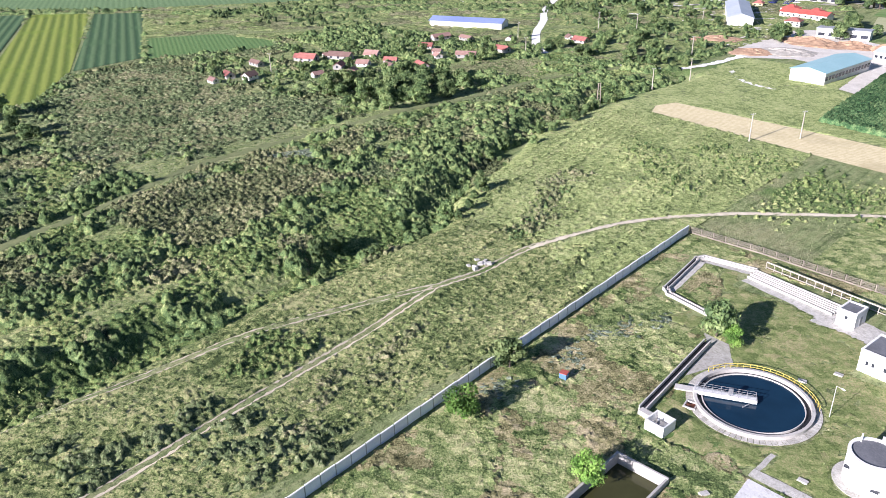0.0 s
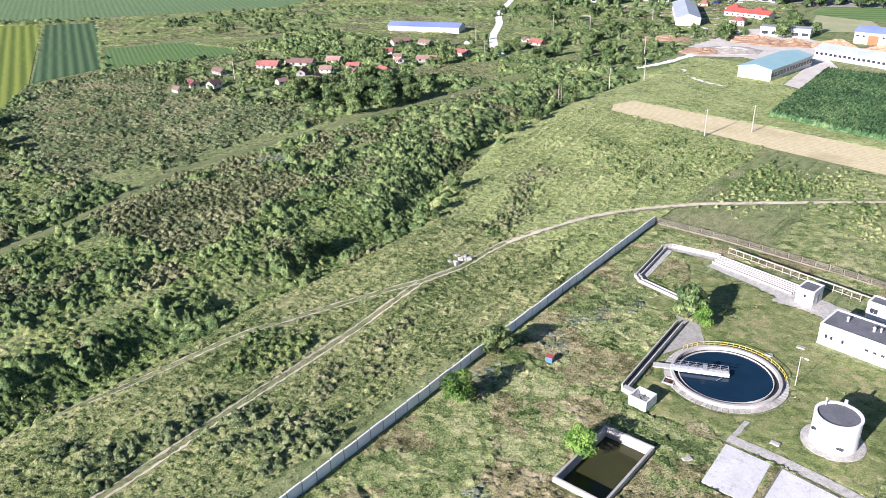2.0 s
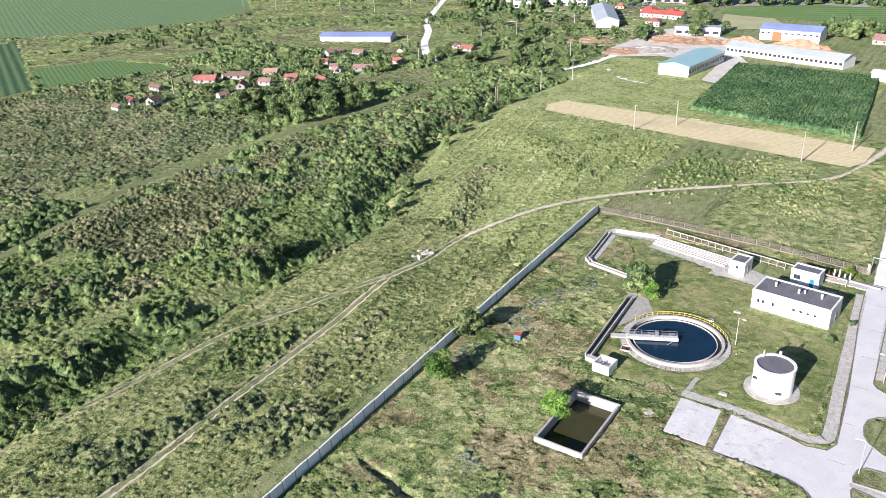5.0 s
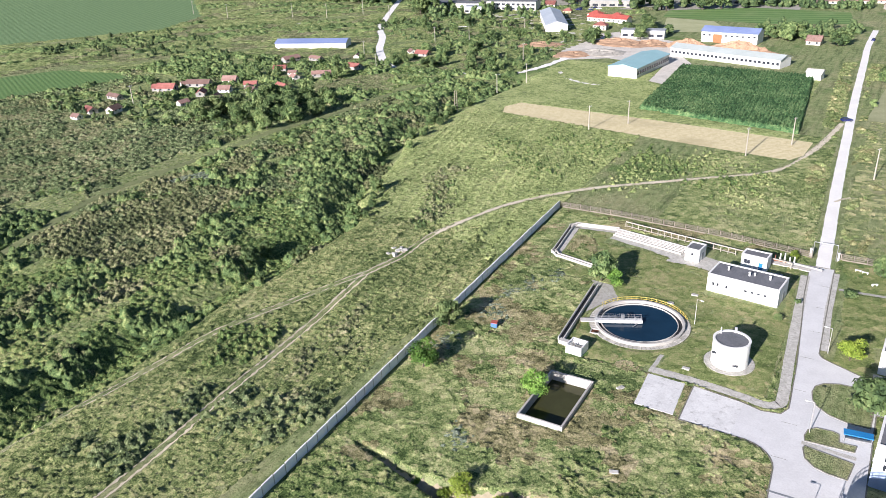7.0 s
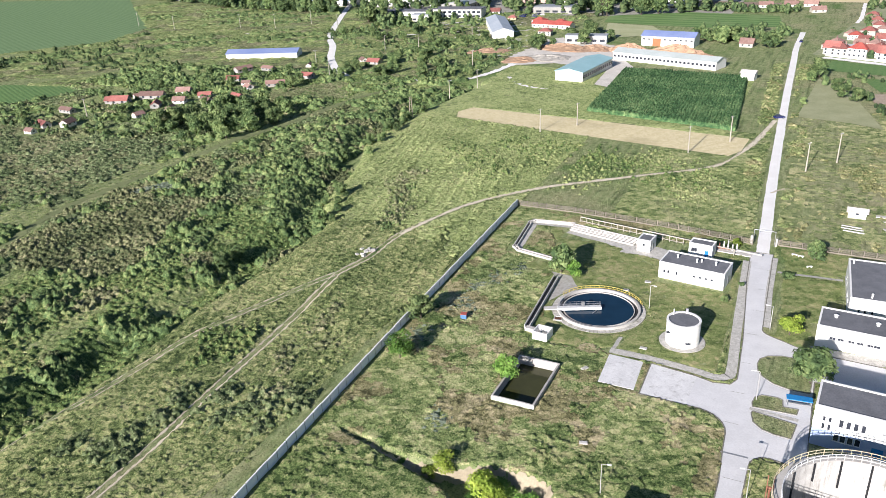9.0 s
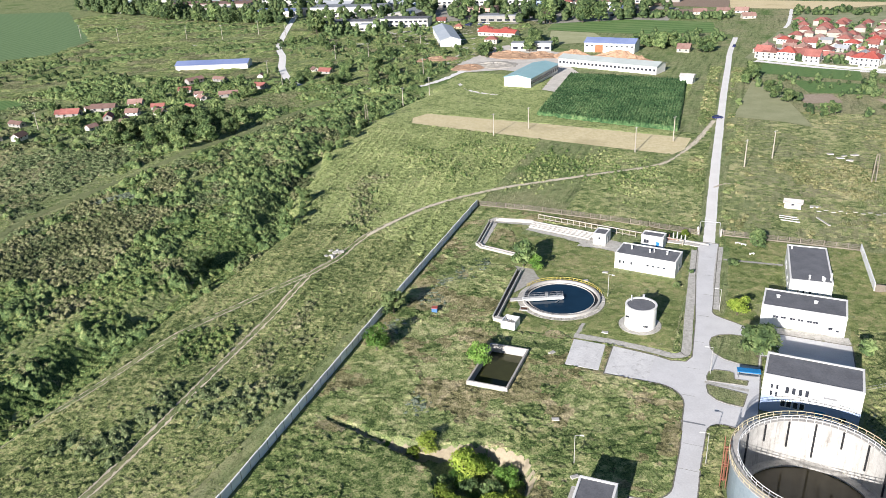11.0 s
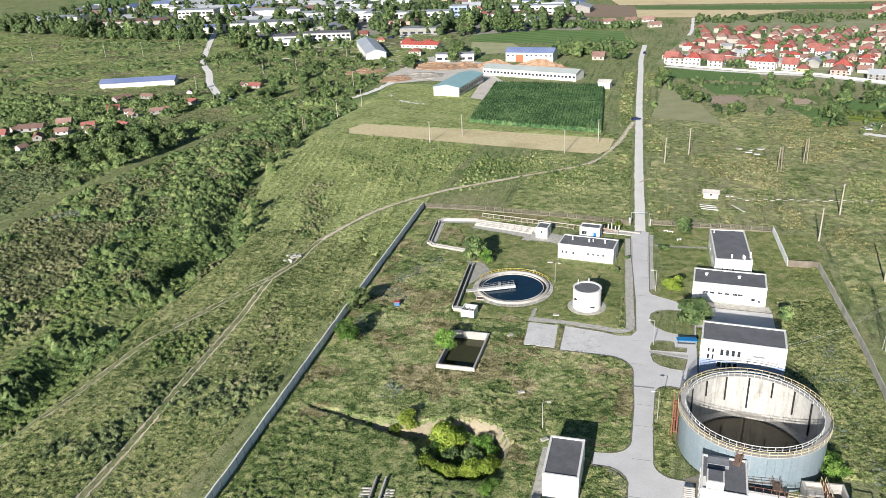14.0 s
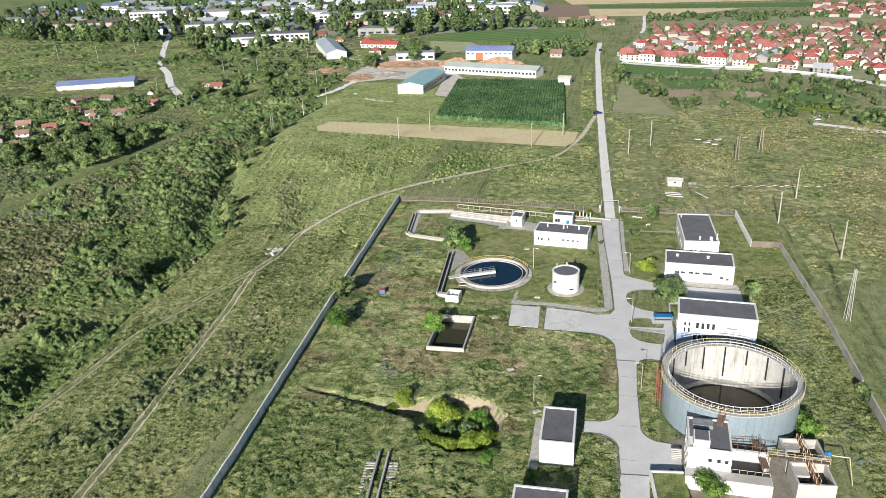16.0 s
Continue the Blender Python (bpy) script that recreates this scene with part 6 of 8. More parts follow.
for k, (x, y) in enumerate(((12, 474), (25, 469), (38, 463), (66, 456), (78, 453), (104, 444))):
    copy_thing(KINDS[3 if k % 2 else 1], pose(x, y, 0, 0, 0, -16)).scale = (0.8, 0.8, 0.9)

# ---- town ----
def block(cx, cy, w, d, h, turn, wall, roof, label, rows=1, per=6):
    b = thing("town_building", cx, cy, 0, turn, label, "building", "town buildings")
    part("wall", Solid().box(-w / 2, w / 2, -d / 2, d / 2, -0.3, h), wall, b)
    part("roof", Solid().slab(-w / 2 - 0.3, w / 2 + 0.3, -d / 2 - 0.3, d / 2 + 0.3, h, h + 0.5, 0.1), roof, b)
    for r in range(rows):
        z = 1.0 + r * (h - 0.6) / rows
        for k in range(per):
            x = -w / 2 + w * (k + 0.5) / per
            part("window", Solid().box(x - 0.32 * w / per, x + 0.32 * w / per, -d / 2 - 0.08, -d / 2 + 0.05, z, z + min(1.6, 0.55 * h / rows)), GLASS, b)
    return b


block(-304, 560, 44, 14, 6, 8, PALE_WALL, FELT, "low pale works block with dark roof", 1, 12)
block(-262, 572, 40, 14, 7, 8, PALE_WALL, FELT, "white two-storey works building with dark flat roof", 2, 10)
block(-284, 548, 14, 9, 5, 10, PALE_WALL, GREY_SHEET, "white shed before the works", 1, 3)
block(-350, 640, 70, 24, 8, 12, PALE_WALL, GREY_SHEET, "wide factory hall with a grey sheet roof", 1, 16)
block(-520, 660, 90, 26, 8, 8, GREY_BLOCK, TILE_OLD, "long factory hall with rusty red roof", 1, 18)
block(-470, 712, 40, 18, 12, 8, PALE_WALL, GREY_SHEET, "white three-storey factory office", 3, 9)
block(-640, 700, 60, 24, 8, 8, PALE_WALL, GREY_SHEET, "pale factory hall with grey roof", 1, 12)
block(-400, 740, 70, 26, 8, 10, PALE_WALL, GREY_SHEET, "white factory hall with pale roof", 1, 14)
block(-320, 720, 80, 24, 7, 12, PALE_WALL, GREY_SHEET, "long pale workshop hall", 1, 16)
block(-232, 700, 90, 18, 8, 6, PALE_WALL, GREY_SHEET, "long white hall with pale roof", 2, 20)
block(-180, 690, 16, 14, 14, 6, BLUE_RENDER_AND_SHADE, GREY_SHEET, "tall blue and white office block", 4, 4)
block(-228, 650, 36, 14, 6, 6, ROSE, TILE_OLD, "low pinkish works building", 1, 8)
block(-120, 740, 60, 14, 8, -2, PALE_WALL, GREY_SHEET, "long pale two-storey block", 2, 14)
block(-196, 610, 40, 16, 5, 6, GREY_BLOCK, GREY_SHEET, "grey shed with sheet roof", 1, 6)
block(-110, 668, 24, 10, 5, 0, PALE_WALL, BLUE_SHEET, "white shed with a blue roof", 1, 5)
block(-98, 650, 10, 8, 6, 0, BLUE_RENDER_AND_SHADE, BLUE_SHEET, "small blue container shed in the yard", 1, 2)
block(-130, 481, 26, 8, 4.5, 8, PALE_WALL, GREY_SHEET, "white yard wall and shed", 1, 5)
block(-124, 640, 40, 5, 3, 2, PALE_WALL, GREY_SHEET, "low white garage row", 1, 8)
for cx, cy, w, d, a, k in ((-184, 545, 14, 12, -10, 3), (-166, 538, 26, 8, -8, 3), (-165, 502, 12, 10, 6, 0), (-214, 566, 12, 10, 10, 4), (-238, 590, 12, 10, 8, 1)):
    copy_thing(KINDS[k], pose(cx, cy, 0, 0, 0, a)).scale = (0.8, 0.8, 0.7)
gable_hall("long_shed", -170, 533, 30, 8, 3.2, 5.0, -9, PALE_WALL, TILE_BRIGHT, "low white shed with a bright red roof", [("front", 8, 1.2, 1.2, 1.0)])
rng = random.Random(9)
for k in range(190):
    x, y = rng.uniform(-700, -60), rng.uniform(600, 900)
    if y < 620 - 0.12 * (x + 60) * 0.2 or (x > -150 and y < 700) or min(abs(x - b.location.x) / 40 + abs(y - b.location.y) / 20 for b in bpy.data.objects if b.name.startswith(("town_building", "works_hall"))) < 1:
        continue
    if rng.random() < 0.5:
        copy_thing(KINDS[rng.randrange(7)], pose(x, y, 0, 0, 0, rng.uniform(-15, 15) + rng.choice([0, 90])))
    else:
        gable_hall("works_hall", x, y, rng.uniform(20, 54), rng.uniform(14, 24), rng.uniform(3.4, 5.4), rng.uniform(6.4, 8.0), rng.uniform(-5, 14) + rng.choice([0, 0, 90]), rng.choice([PALE_WALL, PALE_WALL, GREY_BLOCK, RENDER]), rng.choice([GREY_SHEET, PALE_SHEET, PALE_SHEET, BLUE_SHEET, TILE_OLD]), "pale works hall with a shallow sheet roof", [("front", 5, 1.4, 1.8, 1.2)])
for x, y, a in ((-22, 668, 0), (-40, 662, 10), (-8, 672, -5), (-2, 640, 20)):
    copy_thing(KINDS[2], pose(x, y, 0, 0, 0, a)).scale = (1.1, 0.8, 0.75)
copy_thing(KINDS[2], pose(-34, 487, 0, 0, 0, -6))


# ---- heaps ----
def heap(cx, cy, rx, ry, h, turn, seed, mat=BRICK_RUBBLE, label="mound of orange earth and rubble"):
    r = random.Random(seed)
    n, rings = 26, 7
    vs, fs = [], []
    for i in range(rings):
        f = 1 - i / rings
        for j in range(n):
            a = 2 * math.pi * j / n
            k = 1 + r.uniform(-0.13, 0.13)
            vs.append((rx * f * k * math.cos(a), ry * f * k * math.sin(a), h * (1 - f) ** 0.8 * (1 + r.uniform(-0.2, 0.2)) - (0.2 if i == 0 else 0)))
    vs.append((0, 0, h))
    for i in range(rings - 1):
        fs += [(i * n + j, i * n + (j + 1) % n, (i + 1) * n + (j + 1) % n, (i + 1) * n + j) for j in range(n)]
    fs += [((rings - 1) * n + j, (rings - 1) * n + (j + 1) % n, rings * n) for j in range(n)]
    ob = single("earth_mound", Solid().add(vs, fs), mat, label, "mound", "earth mounds")
    ob.matrix_basis = pose(cx, cy, 0, 0, 0, turn)


for k, a in enumerate([(-136, 455, 20, 10, 3.5, -5), (-118, 458, 14, 8, 3, 0), (-178, 436, 15, 8, 2.5, 25), (-66, 448, 24, 8, 6.5, -14), (-96, 456, 16, 8, 5, -14), (-150, 416, 14, 10, 1.8, 30)]):
    heap(*a, k + 1)
heap(-138, 425, 16, 12, 2.0, 20, 17, surface("grey_debris", (0.28, 0.26, 0.22), (0.46, 0.43, 0.38), 0.95, 0.6, 3, (0.2, 0.12, 0.08), 0.5, relief=0.2), "spread mound of grey debris and scrap")


# ---- cars ----
def car(x, y, turn, paint, label):
    c = thing("car", x, y, 0.1, turn, label, "car")
    prof = [(-2.1, 0.35), (2.1, 0.35), (2.15, 0.75), (1.2, 0.92), (-1.9, 0.98), (-2.15, 0.8)]
    vs = [(px, py, pz) for py in (-0.85, 0.85) for px, pz in prof]
    part("body", Solid().add(vs, [tuple(range(6)), tuple(range(11, 5, -1))] + [(i, 6 + i, 6 + (i + 1) % 6, (i + 1) % 6) for i in range(6)]), paint, c)
    cab = [(-1.75, 0.97), (1.0, 0.93), (0.35, 1.42), (-1.3, 1.45)]
    vs = [(px, py * (1 if pz < 1 else 0.82), pz) for py in (-0.8, 0.8) for px, pz in cab]
    part("glazing", Solid().add(vs, [(0, 1, 2, 3), (7, 6, 5, 4)] + [(i, 4 + i, 4 + (i + 1) % 4, (i + 1) % 4) for i in range(4)]), GLASS, c)
    part("roof", Solid().slab(-1.28, 0.33, -0.62, 0.62, 1.44, 1.49), paint, c)
    for wx in (-1.3, 1.3):
        for wy in (-0.86, 0.66):
            w = part("wheel", Solid().bar((wx, wy, 0.3), (wx, wy + 0.2, 0.3), 0.31, 12), RUBBER, c)
            part("rim", Solid().bar((wx, wy - 0.01 if wy < 0 else wy + 0.19, 0.3), (wx, wy + 0.01 if wy < 0 else wy + 0.215, 0.3), 0.19, 10), STEEL, w)
    return c


car(-3.4, 325.5, 30, CAR_BLUE, "dark blue car turning off the gravel road")
car(91, 316.5, 20, CAR_WHITE, "white car parked beside the gardens")
car(96, 322.5, 15, CAR_WHITE, "white car parked beside the gardens")
car(-5.6, 508, 85, CAR_BLUE, "dark blue car on the road by the village")
rng = random.Random(3)
for k in range(8):
    car(-205 + rng.uniform(-14, 14), 588 + rng.uniform(-8, 8), rng.uniform(0, 180), rng.choice([CAR_WHITE, CAR_BLUE]), "car parked in the works yard")



# ---- cables from the pylon to the hall ----
for a, b in (((34.6, 112.2, 7.9), (57.2, 128.2, 11.9)), ((34.6, 111.6, 7.7), (57.8, 128.2, 11.9))):
    s = Solid()
    pts = [Vector(a).lerp(Vector(b), k / 8) - Vector((0, 0, 1.2 * (1 - (k / 4 - 1) ** 2))) for k in range(9)]
    for p, q in zip(pts[:-1], pts[1:]):
        s.bar(tuple(p), tuple(q), 0.03, 4)
    single("power_cable", s, GALVANISED, "thin sagging cable from the pylon to the hall", "cable", "cables")
# ---- trees ----
def leaf_cloud(centres, radii, k, size, rng, flat=0.8):
    """Leaves strewn over the outside of round clumps."""
    n = len(centres)
    d = rng.normal(size=(n, k, 3))
    d[..., 2] = np.where(d[..., 2] < -0.3, -d[..., 2], d[..., 2])
    d /= np.linalg.norm(d, axis=-1)[..., None]
    c = centres[:, None] + d * radii[:, None, None] * rng.uniform(0.55, 1.05, (n, k, 1)) * np.array([1, 1, flat])
    face = d + 0.42 * rng.normal(size=d.shape)
    face /= np.linalg.norm(face, axis=-1)[..., None]
    u = np.cross(rng.normal(size=(n, k, 3)), face)
    u /= np.linalg.norm(u, axis=-1)[..., None]
    v = np.cross(face, u)
    s = size * np.broadcast_to(radii[:, None, None], (n, k, 1)) * rng.uniform(0.6, 1.3, (n, k, 1))
    tri = np.stack([c - u * s - v * s * 0.3, c + v * s * 0.75, c + u * s - v * s * 0.35], 2).reshape(-1, 3)
    return tri, np.arange(len(tri)).reshape(-1, 3)


def make_tree(name, h, spread, leaf, seed, clumps=16, k=60, label="", slim=False, size=0.29):
    rng = np.random.default_rng(seed)
    t = thing(name, 0, 0, 0, 0, label, "tree")
    s = Solid().cone(0, 0, -0.3, h * 0.45, h * 0.028, h * 0.018, 7)
    for i in range(5):
        a = 2 * math.pi * i / 5 + seed
        s.bar((0, 0, h * (0.25 + 0.04 * i)), (spread * 0.55 * math.cos(a), spread * 0.55 * math.sin(a), h * (0.5 + 0.06 * i)), h * 0.01, 5)
    part("trunk", s, BARK, t)
    a, r = rng.uniform(0, 2 * np.pi, clumps), spread * np.sqrt(rng.uniform(0.02, 1, clumps)) * 0.7
    z = h * rng.uniform(0.16, 0.86, clumps)
    shrink = 1 - 0.75 * ((z / h - 0.5) / 0.5).clip(0, 1) ** (2 if not slim else 1)
    c = np.stack([r * np.cos(a) * shrink, r * np.sin(a) * shrink, z], 1)
    v, f = leaf_cloud(c, spread * rng.uniform(0.36, 0.58, clumps), int(1.05 * k), size, rng)
    part("crown", soup("crown", v, f, leaf), None, t)
    return t


OAK = [make_tree("tree", 7.0, 3.2, LEAF, 1, 22, 70, "broad dark green tree with a ragged crown"), make_tree("tree", 6.0, 2.6, LEAF, 2, 18, 70, "dark green tree with an uneven crown"), make_tree("tree", 8.0, 3.6, LEAF, 3, 26, 60, "large dark green tree with dense crown")]
LIGHT = [make_tree("tree", 4.6, 2.2, LEAF_LIGHT, 4, 16, 150, "small bright green tree with open crown", False, 0.17), make_tree("tree", 4.2, 1.9, LEAF_YELLOW, 5, 16, 150, "small yellow-green tree with dense crown", False, 0.17)]
POPLAR = [make_tree("poplar", 15, 3.0, LEAF, 6, 44, 44, "tall slim poplar with dense leaves", True), make_tree("conifer", 13, 3.4, LEAF, 7, 44, 44, "tall dark tree of the town's tree belt", True)]
ROUND = [make_tree("tree", 13, 5.6, LEAF, 16, 40, 64, "large round-crowned tree of the town's tree belt"), make_tree("tree", 12, 5.0, LEAF_DARK, 17, 40, 64, "large dark round-crowned tree of the town's tree belt")]
BUSH = [make_tree("bush", 2.6, 1.9, LEAF_LIGHT, 8, 12, 150, "bright green leafy bush in the grass", False, 0.17), make_tree("bush", 2.8, 2.0, LEAF_YELLOW, 9, 12, 150, "yellow-green leafy bush in rough grass", False, 0.17), make_tree("bush", 3.0, 2.2, LEAF, 10, 14, 44, "dark green bush with dense leaves")]
used = set()


def plant(kinds, n, x, y, size=1.0, group="", label=""):
    ob = kinds[n % len(kinds)]
    m = pose(x, y, float(ground_z(x, y)), 0, 0, (x * 37 + y * 91) % 360)
    if ob.name in used:
        ob = copy_thing(ob, m)
    else:
        used.add(ob.name)
        ob.matrix_basis = m
    s = size * (0.9 + 0.2 * ((x * 7.3 + y * 3.1) % 1))
    ob.scale = (s, s, s * (0.9 + 0.2 * ((x * 1.7 + y * 5.3) % 1)))
    return tagged(ob, label, group=group)


plant(OAK, 1, -63.0, 124.6, 1.15)
plant(LIGHT, 0, -59.4, 108.2, 1.25)
plant(OAK, 0, -41.0, 158.6, 1.05)
plant(LIGHT, 0, -37.2, 157.4, 0.9)
plant(LIGHT, 0, -36.2, 109.8, 1.25)
plant(LIGHT, 1, 12.8, 147.6, 1.55)
plant(OAK, 0, 17.6, 130.4, 1.15)
plant(BUSH, 0, 20.6, 62.6, 1.7)
plant(OAK, 1, 38.2, 137.0, 0.75)
plant(BUSH, 0, 39.0, 82.6, 1.6)
plant(OAK, 1, 15.8, 188.4, 0.95)
plant(BUSH, 2, 52.6, 97.6, 0.7)
plant(BUSH, 2, 53.6, 95.4, 0.6)
plant(BUSH, 0, -8.9, 62.4, 0.8)
plant(BUSH, 2, 10.4, 174.6, 0.8)
plant(BUSH, 2, 0.9, 167.0, 0.4)
plant(BUSH, 2, -1.6, 157.6, 0.45)
plant(OAK, 1, 14.2, 153.4, 0.45)
plant(BUSH, 1, -3.0, 191, 0.7)
rng = random.Random(21)
for x, y, k, s in ((-38.6, 80.6, 1, 0.8), (-36.2, 81.6, 1, 1.0), (-29, 80.8, 1, 1.3), (-27, 79, 1, 1.4), (-25.5, 81.5, 0, 1.2), (-28.5, 77.5, 0, 1.2), (-21, 80.5, 0, 1.2), (-19.5, 79, 0, 1.0), (-29, 71.5, 1, 1.0), (-27, 71, 1, 1.1), (-25, 70.6, 1, 1.1), (-23, 71, 1, 1.0), (-21, 71.6, 1, 1.1), (-19, 72.8, 1, 1.1), (-17.6, 75, 1, 1.0), (-24, 73, 0, 1.0), (-16.5, 67, 0, 0.9), (-44, 80.4, 0, 0.6), (-22, 75.5, 2, 1.0), (-26, 75.5, 2, 0.9), (-30.5, 75.5, 2, 0.8), (-17.4, 65.5, 0, 0.8)):
    plant(BUSH, k, x, y, s, "bushes in the pit")


def domes(centres, radii, flat, rng):
    """The dense uneven body inside each bush."""
    n, m = len(centres), 7
    rows = [(1.0, -0.5), (1.02, 0.1), (0.78, 0.62)]
    a = np.arange(m) * 2 * np.pi / m
    v = np.zeros((n, 3 * m + 1, 3))
    for i, (rad, z) in enumerate(rows):
        w = a[None] + 0.45 * i + rng.uniform(-0.25, 0.25, (n, m))
        q = rad * rng.uniform(0.7, 1.15, (n, m))
        v[:, i * m:(i + 1) * m] = np.stack([q * np.cos(w), q * np.sin(w), z * flat * rng.uniform(0.8, 1.25, (n, m))], -1)
    v[:, 3 * m, 2] = flat * rng.uniform(0.8, 1.15, n)
    v = centres[:, None] + v * radii[:, None, None]
    f = []
    for i in range(2):
        for j in range(m):
            p, q = i * m + j, i * m + (j + 1) % m
            f += [(p, q, q + m), (p, q + m, p + m)]
    f += [(2 * m + j, 2 * m + (j + 1) % m, 3 * m) for j in range(m)]
    f = np.array(f)[None] + (np.arange(n) * (3 * m + 1))[:, None, None]
    return v.reshape(-1, 3), f.reshape(-1, 3)


def far_wood(name, outline, count, lo, hi, seed, label, tall=1.0, k_leaf=14, clumps=6):
    """Distant trees, joined: each a cluster of leaf clumps."""
    r = np.random.default_rng(seed)
    xs, ys = [p[0] for p in outline], [p[1] for p in outline]
    x, y = r.uniform(min(xs), max(xs), 6 * count), r.uniform(min(ys), max(ys), 6 * count)
    k = inside(x, y, outline)
    x, y = x[k][:count], y[k][:count]
    s = r.uniform(lo, hi, len(x))
    c, rad = [], []
    for i in range(clumps):
        a, q = r.uniform(0, 2 * np.pi, len(x)), r.uniform(0, 0.75, len(x)) * s * (1 - 0.1 * i)
        c.append(np.stack([x + q * np.cos(a), y + q * np.sin(a), tall * s * (0.4 + 0.24 * i)], 1))
        rad.append(s * r.uniform(0.6, 0.9, len(x)) * (1 - 0.09 * i))
    v, f = leaf_cloud(np.concatenate(c), np.concatenate(rad), k_leaf, 0.3, r)
    v2, f2 = domes(np.concatenate(c), 0.82 * np.concatenate(rad), 0.9, r)
    v, f = np.concatenate([v, v2]), np.concatenate([f, f2 + len(v)])
    return tagged(new(name, soup(name, v, f, LEAF_DARK)), label, "trees", kind="stuff")


def scatter(kinds, outline, count, lo, hi, group, seed, clear=0.0):
    r = random.Random(seed)
    xs, ys = [p[0] for p in outline], [p[1] for p in outline]
    n = tries = 0
    while n < count and tries < 20 * count:
        tries += 1
        x, y = r.uniform(min(xs), max(xs)), r.uniform(min(ys), max(ys))
        if inside(np.array(x), np.array(y), outline) and all(math.hypot(x - px, y - py) > pr for px, py, pr in placed):
            plant(kinds, r.randrange(len(kinds)), x, y, r.uniform(lo, hi), group)
            n += 1


scatter(OAK, [(-256, 228), (-226, 212), (-206, 220), (-202, 258), (-214, 286), (-246, 266)], 46, 0.7, 1.25, "grove below the hamlet", 1)
scatter(OAK, [(-330, 215), (-290, 205), (-262, 240), (-240, 280), (-240, 330), (-260, 380), (-320, 340)], 30, 0.45, 0.85, "trees among the ruined houses", 2)
scatter(OAK + BUSH[2:], [(-240, 345), (-160, 355), (-158, 410), (-235, 425)], 60, 0.45, 0.8, "trees beside the hamlet road", 3)
scatter(OAK, [(-340, 95), (-236, 92), (-240, 118), (-310, 132)], 18, 0.7, 1.2, "trees at the valley's edge", 4)
scatter(OAK, [(-126, 120), (-113, 130), (-114, 165), (-142, 235), (-146, 300), (-158, 300), (-156, 235), (-130, 180)], 34, 0.35, 0.7, "trees along the gully", 5)
scatter(ROUND, [(-570, 606), (-470, 574), (-388, 570), (-388, 584), (-470, 592), (-570, 622)], 34, 0.75, 1.25, "tree belt before the town", 6)
far_wood("town_trees", [(-700, 640), (-480, 612), (-330, 600), (-150, 590), (-60, 640), (-70, 790), (-700, 880)], 620, 2.6, 6.4, 7, "dark green trees scattered through the town", 1.35, 10, 5)
far_wood("village_trees", VILLAGE, 520, 1.7, 3.3, 8, "dark green trees in the village gardens", 1.1, 10, 4)
far_wood("village_trees", FAR_VILLAGE, 120, 1.8, 3.4, 28, "dark green trees among the farthest houses", 1.1, 8, 4)
far_wood("field_trees", [(30, 660), (110, 648), (180, 668), (180, 690), (30, 690)], 90, 1.8, 3.6, 29, "scrubby trees behind the village", 1.0, 8, 4)
far_wood("field_trees", [(-112, 630), (-60, 632), (-20, 624), (-12, 644), (-60, 652), (-112, 642)], 60, 2.0, 3.8, 30, "hedge trees beside the far road", 1.1, 8, 4)
far_wood("field_trees", [(-70, 505), (-46, 500), (-16, 512), (-14, 545), (-66, 552)], 44, 2.0, 3.8, 31, "round trees beside the blue-roofed barn", 1.1, 10, 5)
far_wood("works_trees", [(-340, 545), (-300, 505), (-230, 520), (-215, 545), (-250, 560), (-320, 580)], 46, 2.2, 4.6, 32, "trees round the works buildings", 1.3, 10, 5)
far_wood("distant_wood", [(-700, 900), (700, 760), (900, 1100), (-700, 1200)], 200, 4, 7, 14, "distant dark tree lines beyond the town")
scatter(OAK + BUSH[2:], [(4, 400), (30, 345), (100, 300), (190, 290), (190, 390), (60, 432)], 56, 0.5, 0.95, "garden trees below the village", 9)
scatter(OAK, [(-70, 500), (-20, 478), (-14, 512), (-66, 530)], 22, 0.8, 1.3, "trees beside the far road", 10)
scatter(OAK, [(-150, 440), (-128, 470), (-110, 500), (-130, 520), (-165, 450)], 14, 0.7, 1.3, "trees round the works yard", 11)
scatter(BUSH[2:] + OAK[:1], [(-330, 480), (-230, 440), (-160, 420), (-160, 470), (-300, 540)], 60, 0.5, 0.9, "bushes on the waste ground", 12)
far_wood("town_tree_belt", [(-680, 640), (-575, 612), (-470, 576), (-382, 570), (-382, 592), (-470, 604), (-575, 634), (-680, 668)], 84, 3.6, 6.2, 26, "dark tree belt before the town", 1.5, 22, 7)
far_wood("hamlet_scrub", [(-332, 212), (-296, 200), (-262, 236), (-238, 276), (-236, 330), (-226, 376), (-262, 384), (-322, 335)], 110, 0.9, 1.9, 18, "dark scrub among the ruined houses")
far_wood("waste_scrub", [(-330, 470), (-235, 400), (-160, 372), (-160, 470), (-200, 475), (-300, 540)], 170, 0.9, 2.0, 19, "dark bushes on the waste ground")
far_wood("garden_trees", [(4, 405), (30, 350), (100, 305), (230, 280), (240, 350), (140, 395), (60, 432)], 110, 1.2, 2.6, 20, "garden trees and hedges below the village")
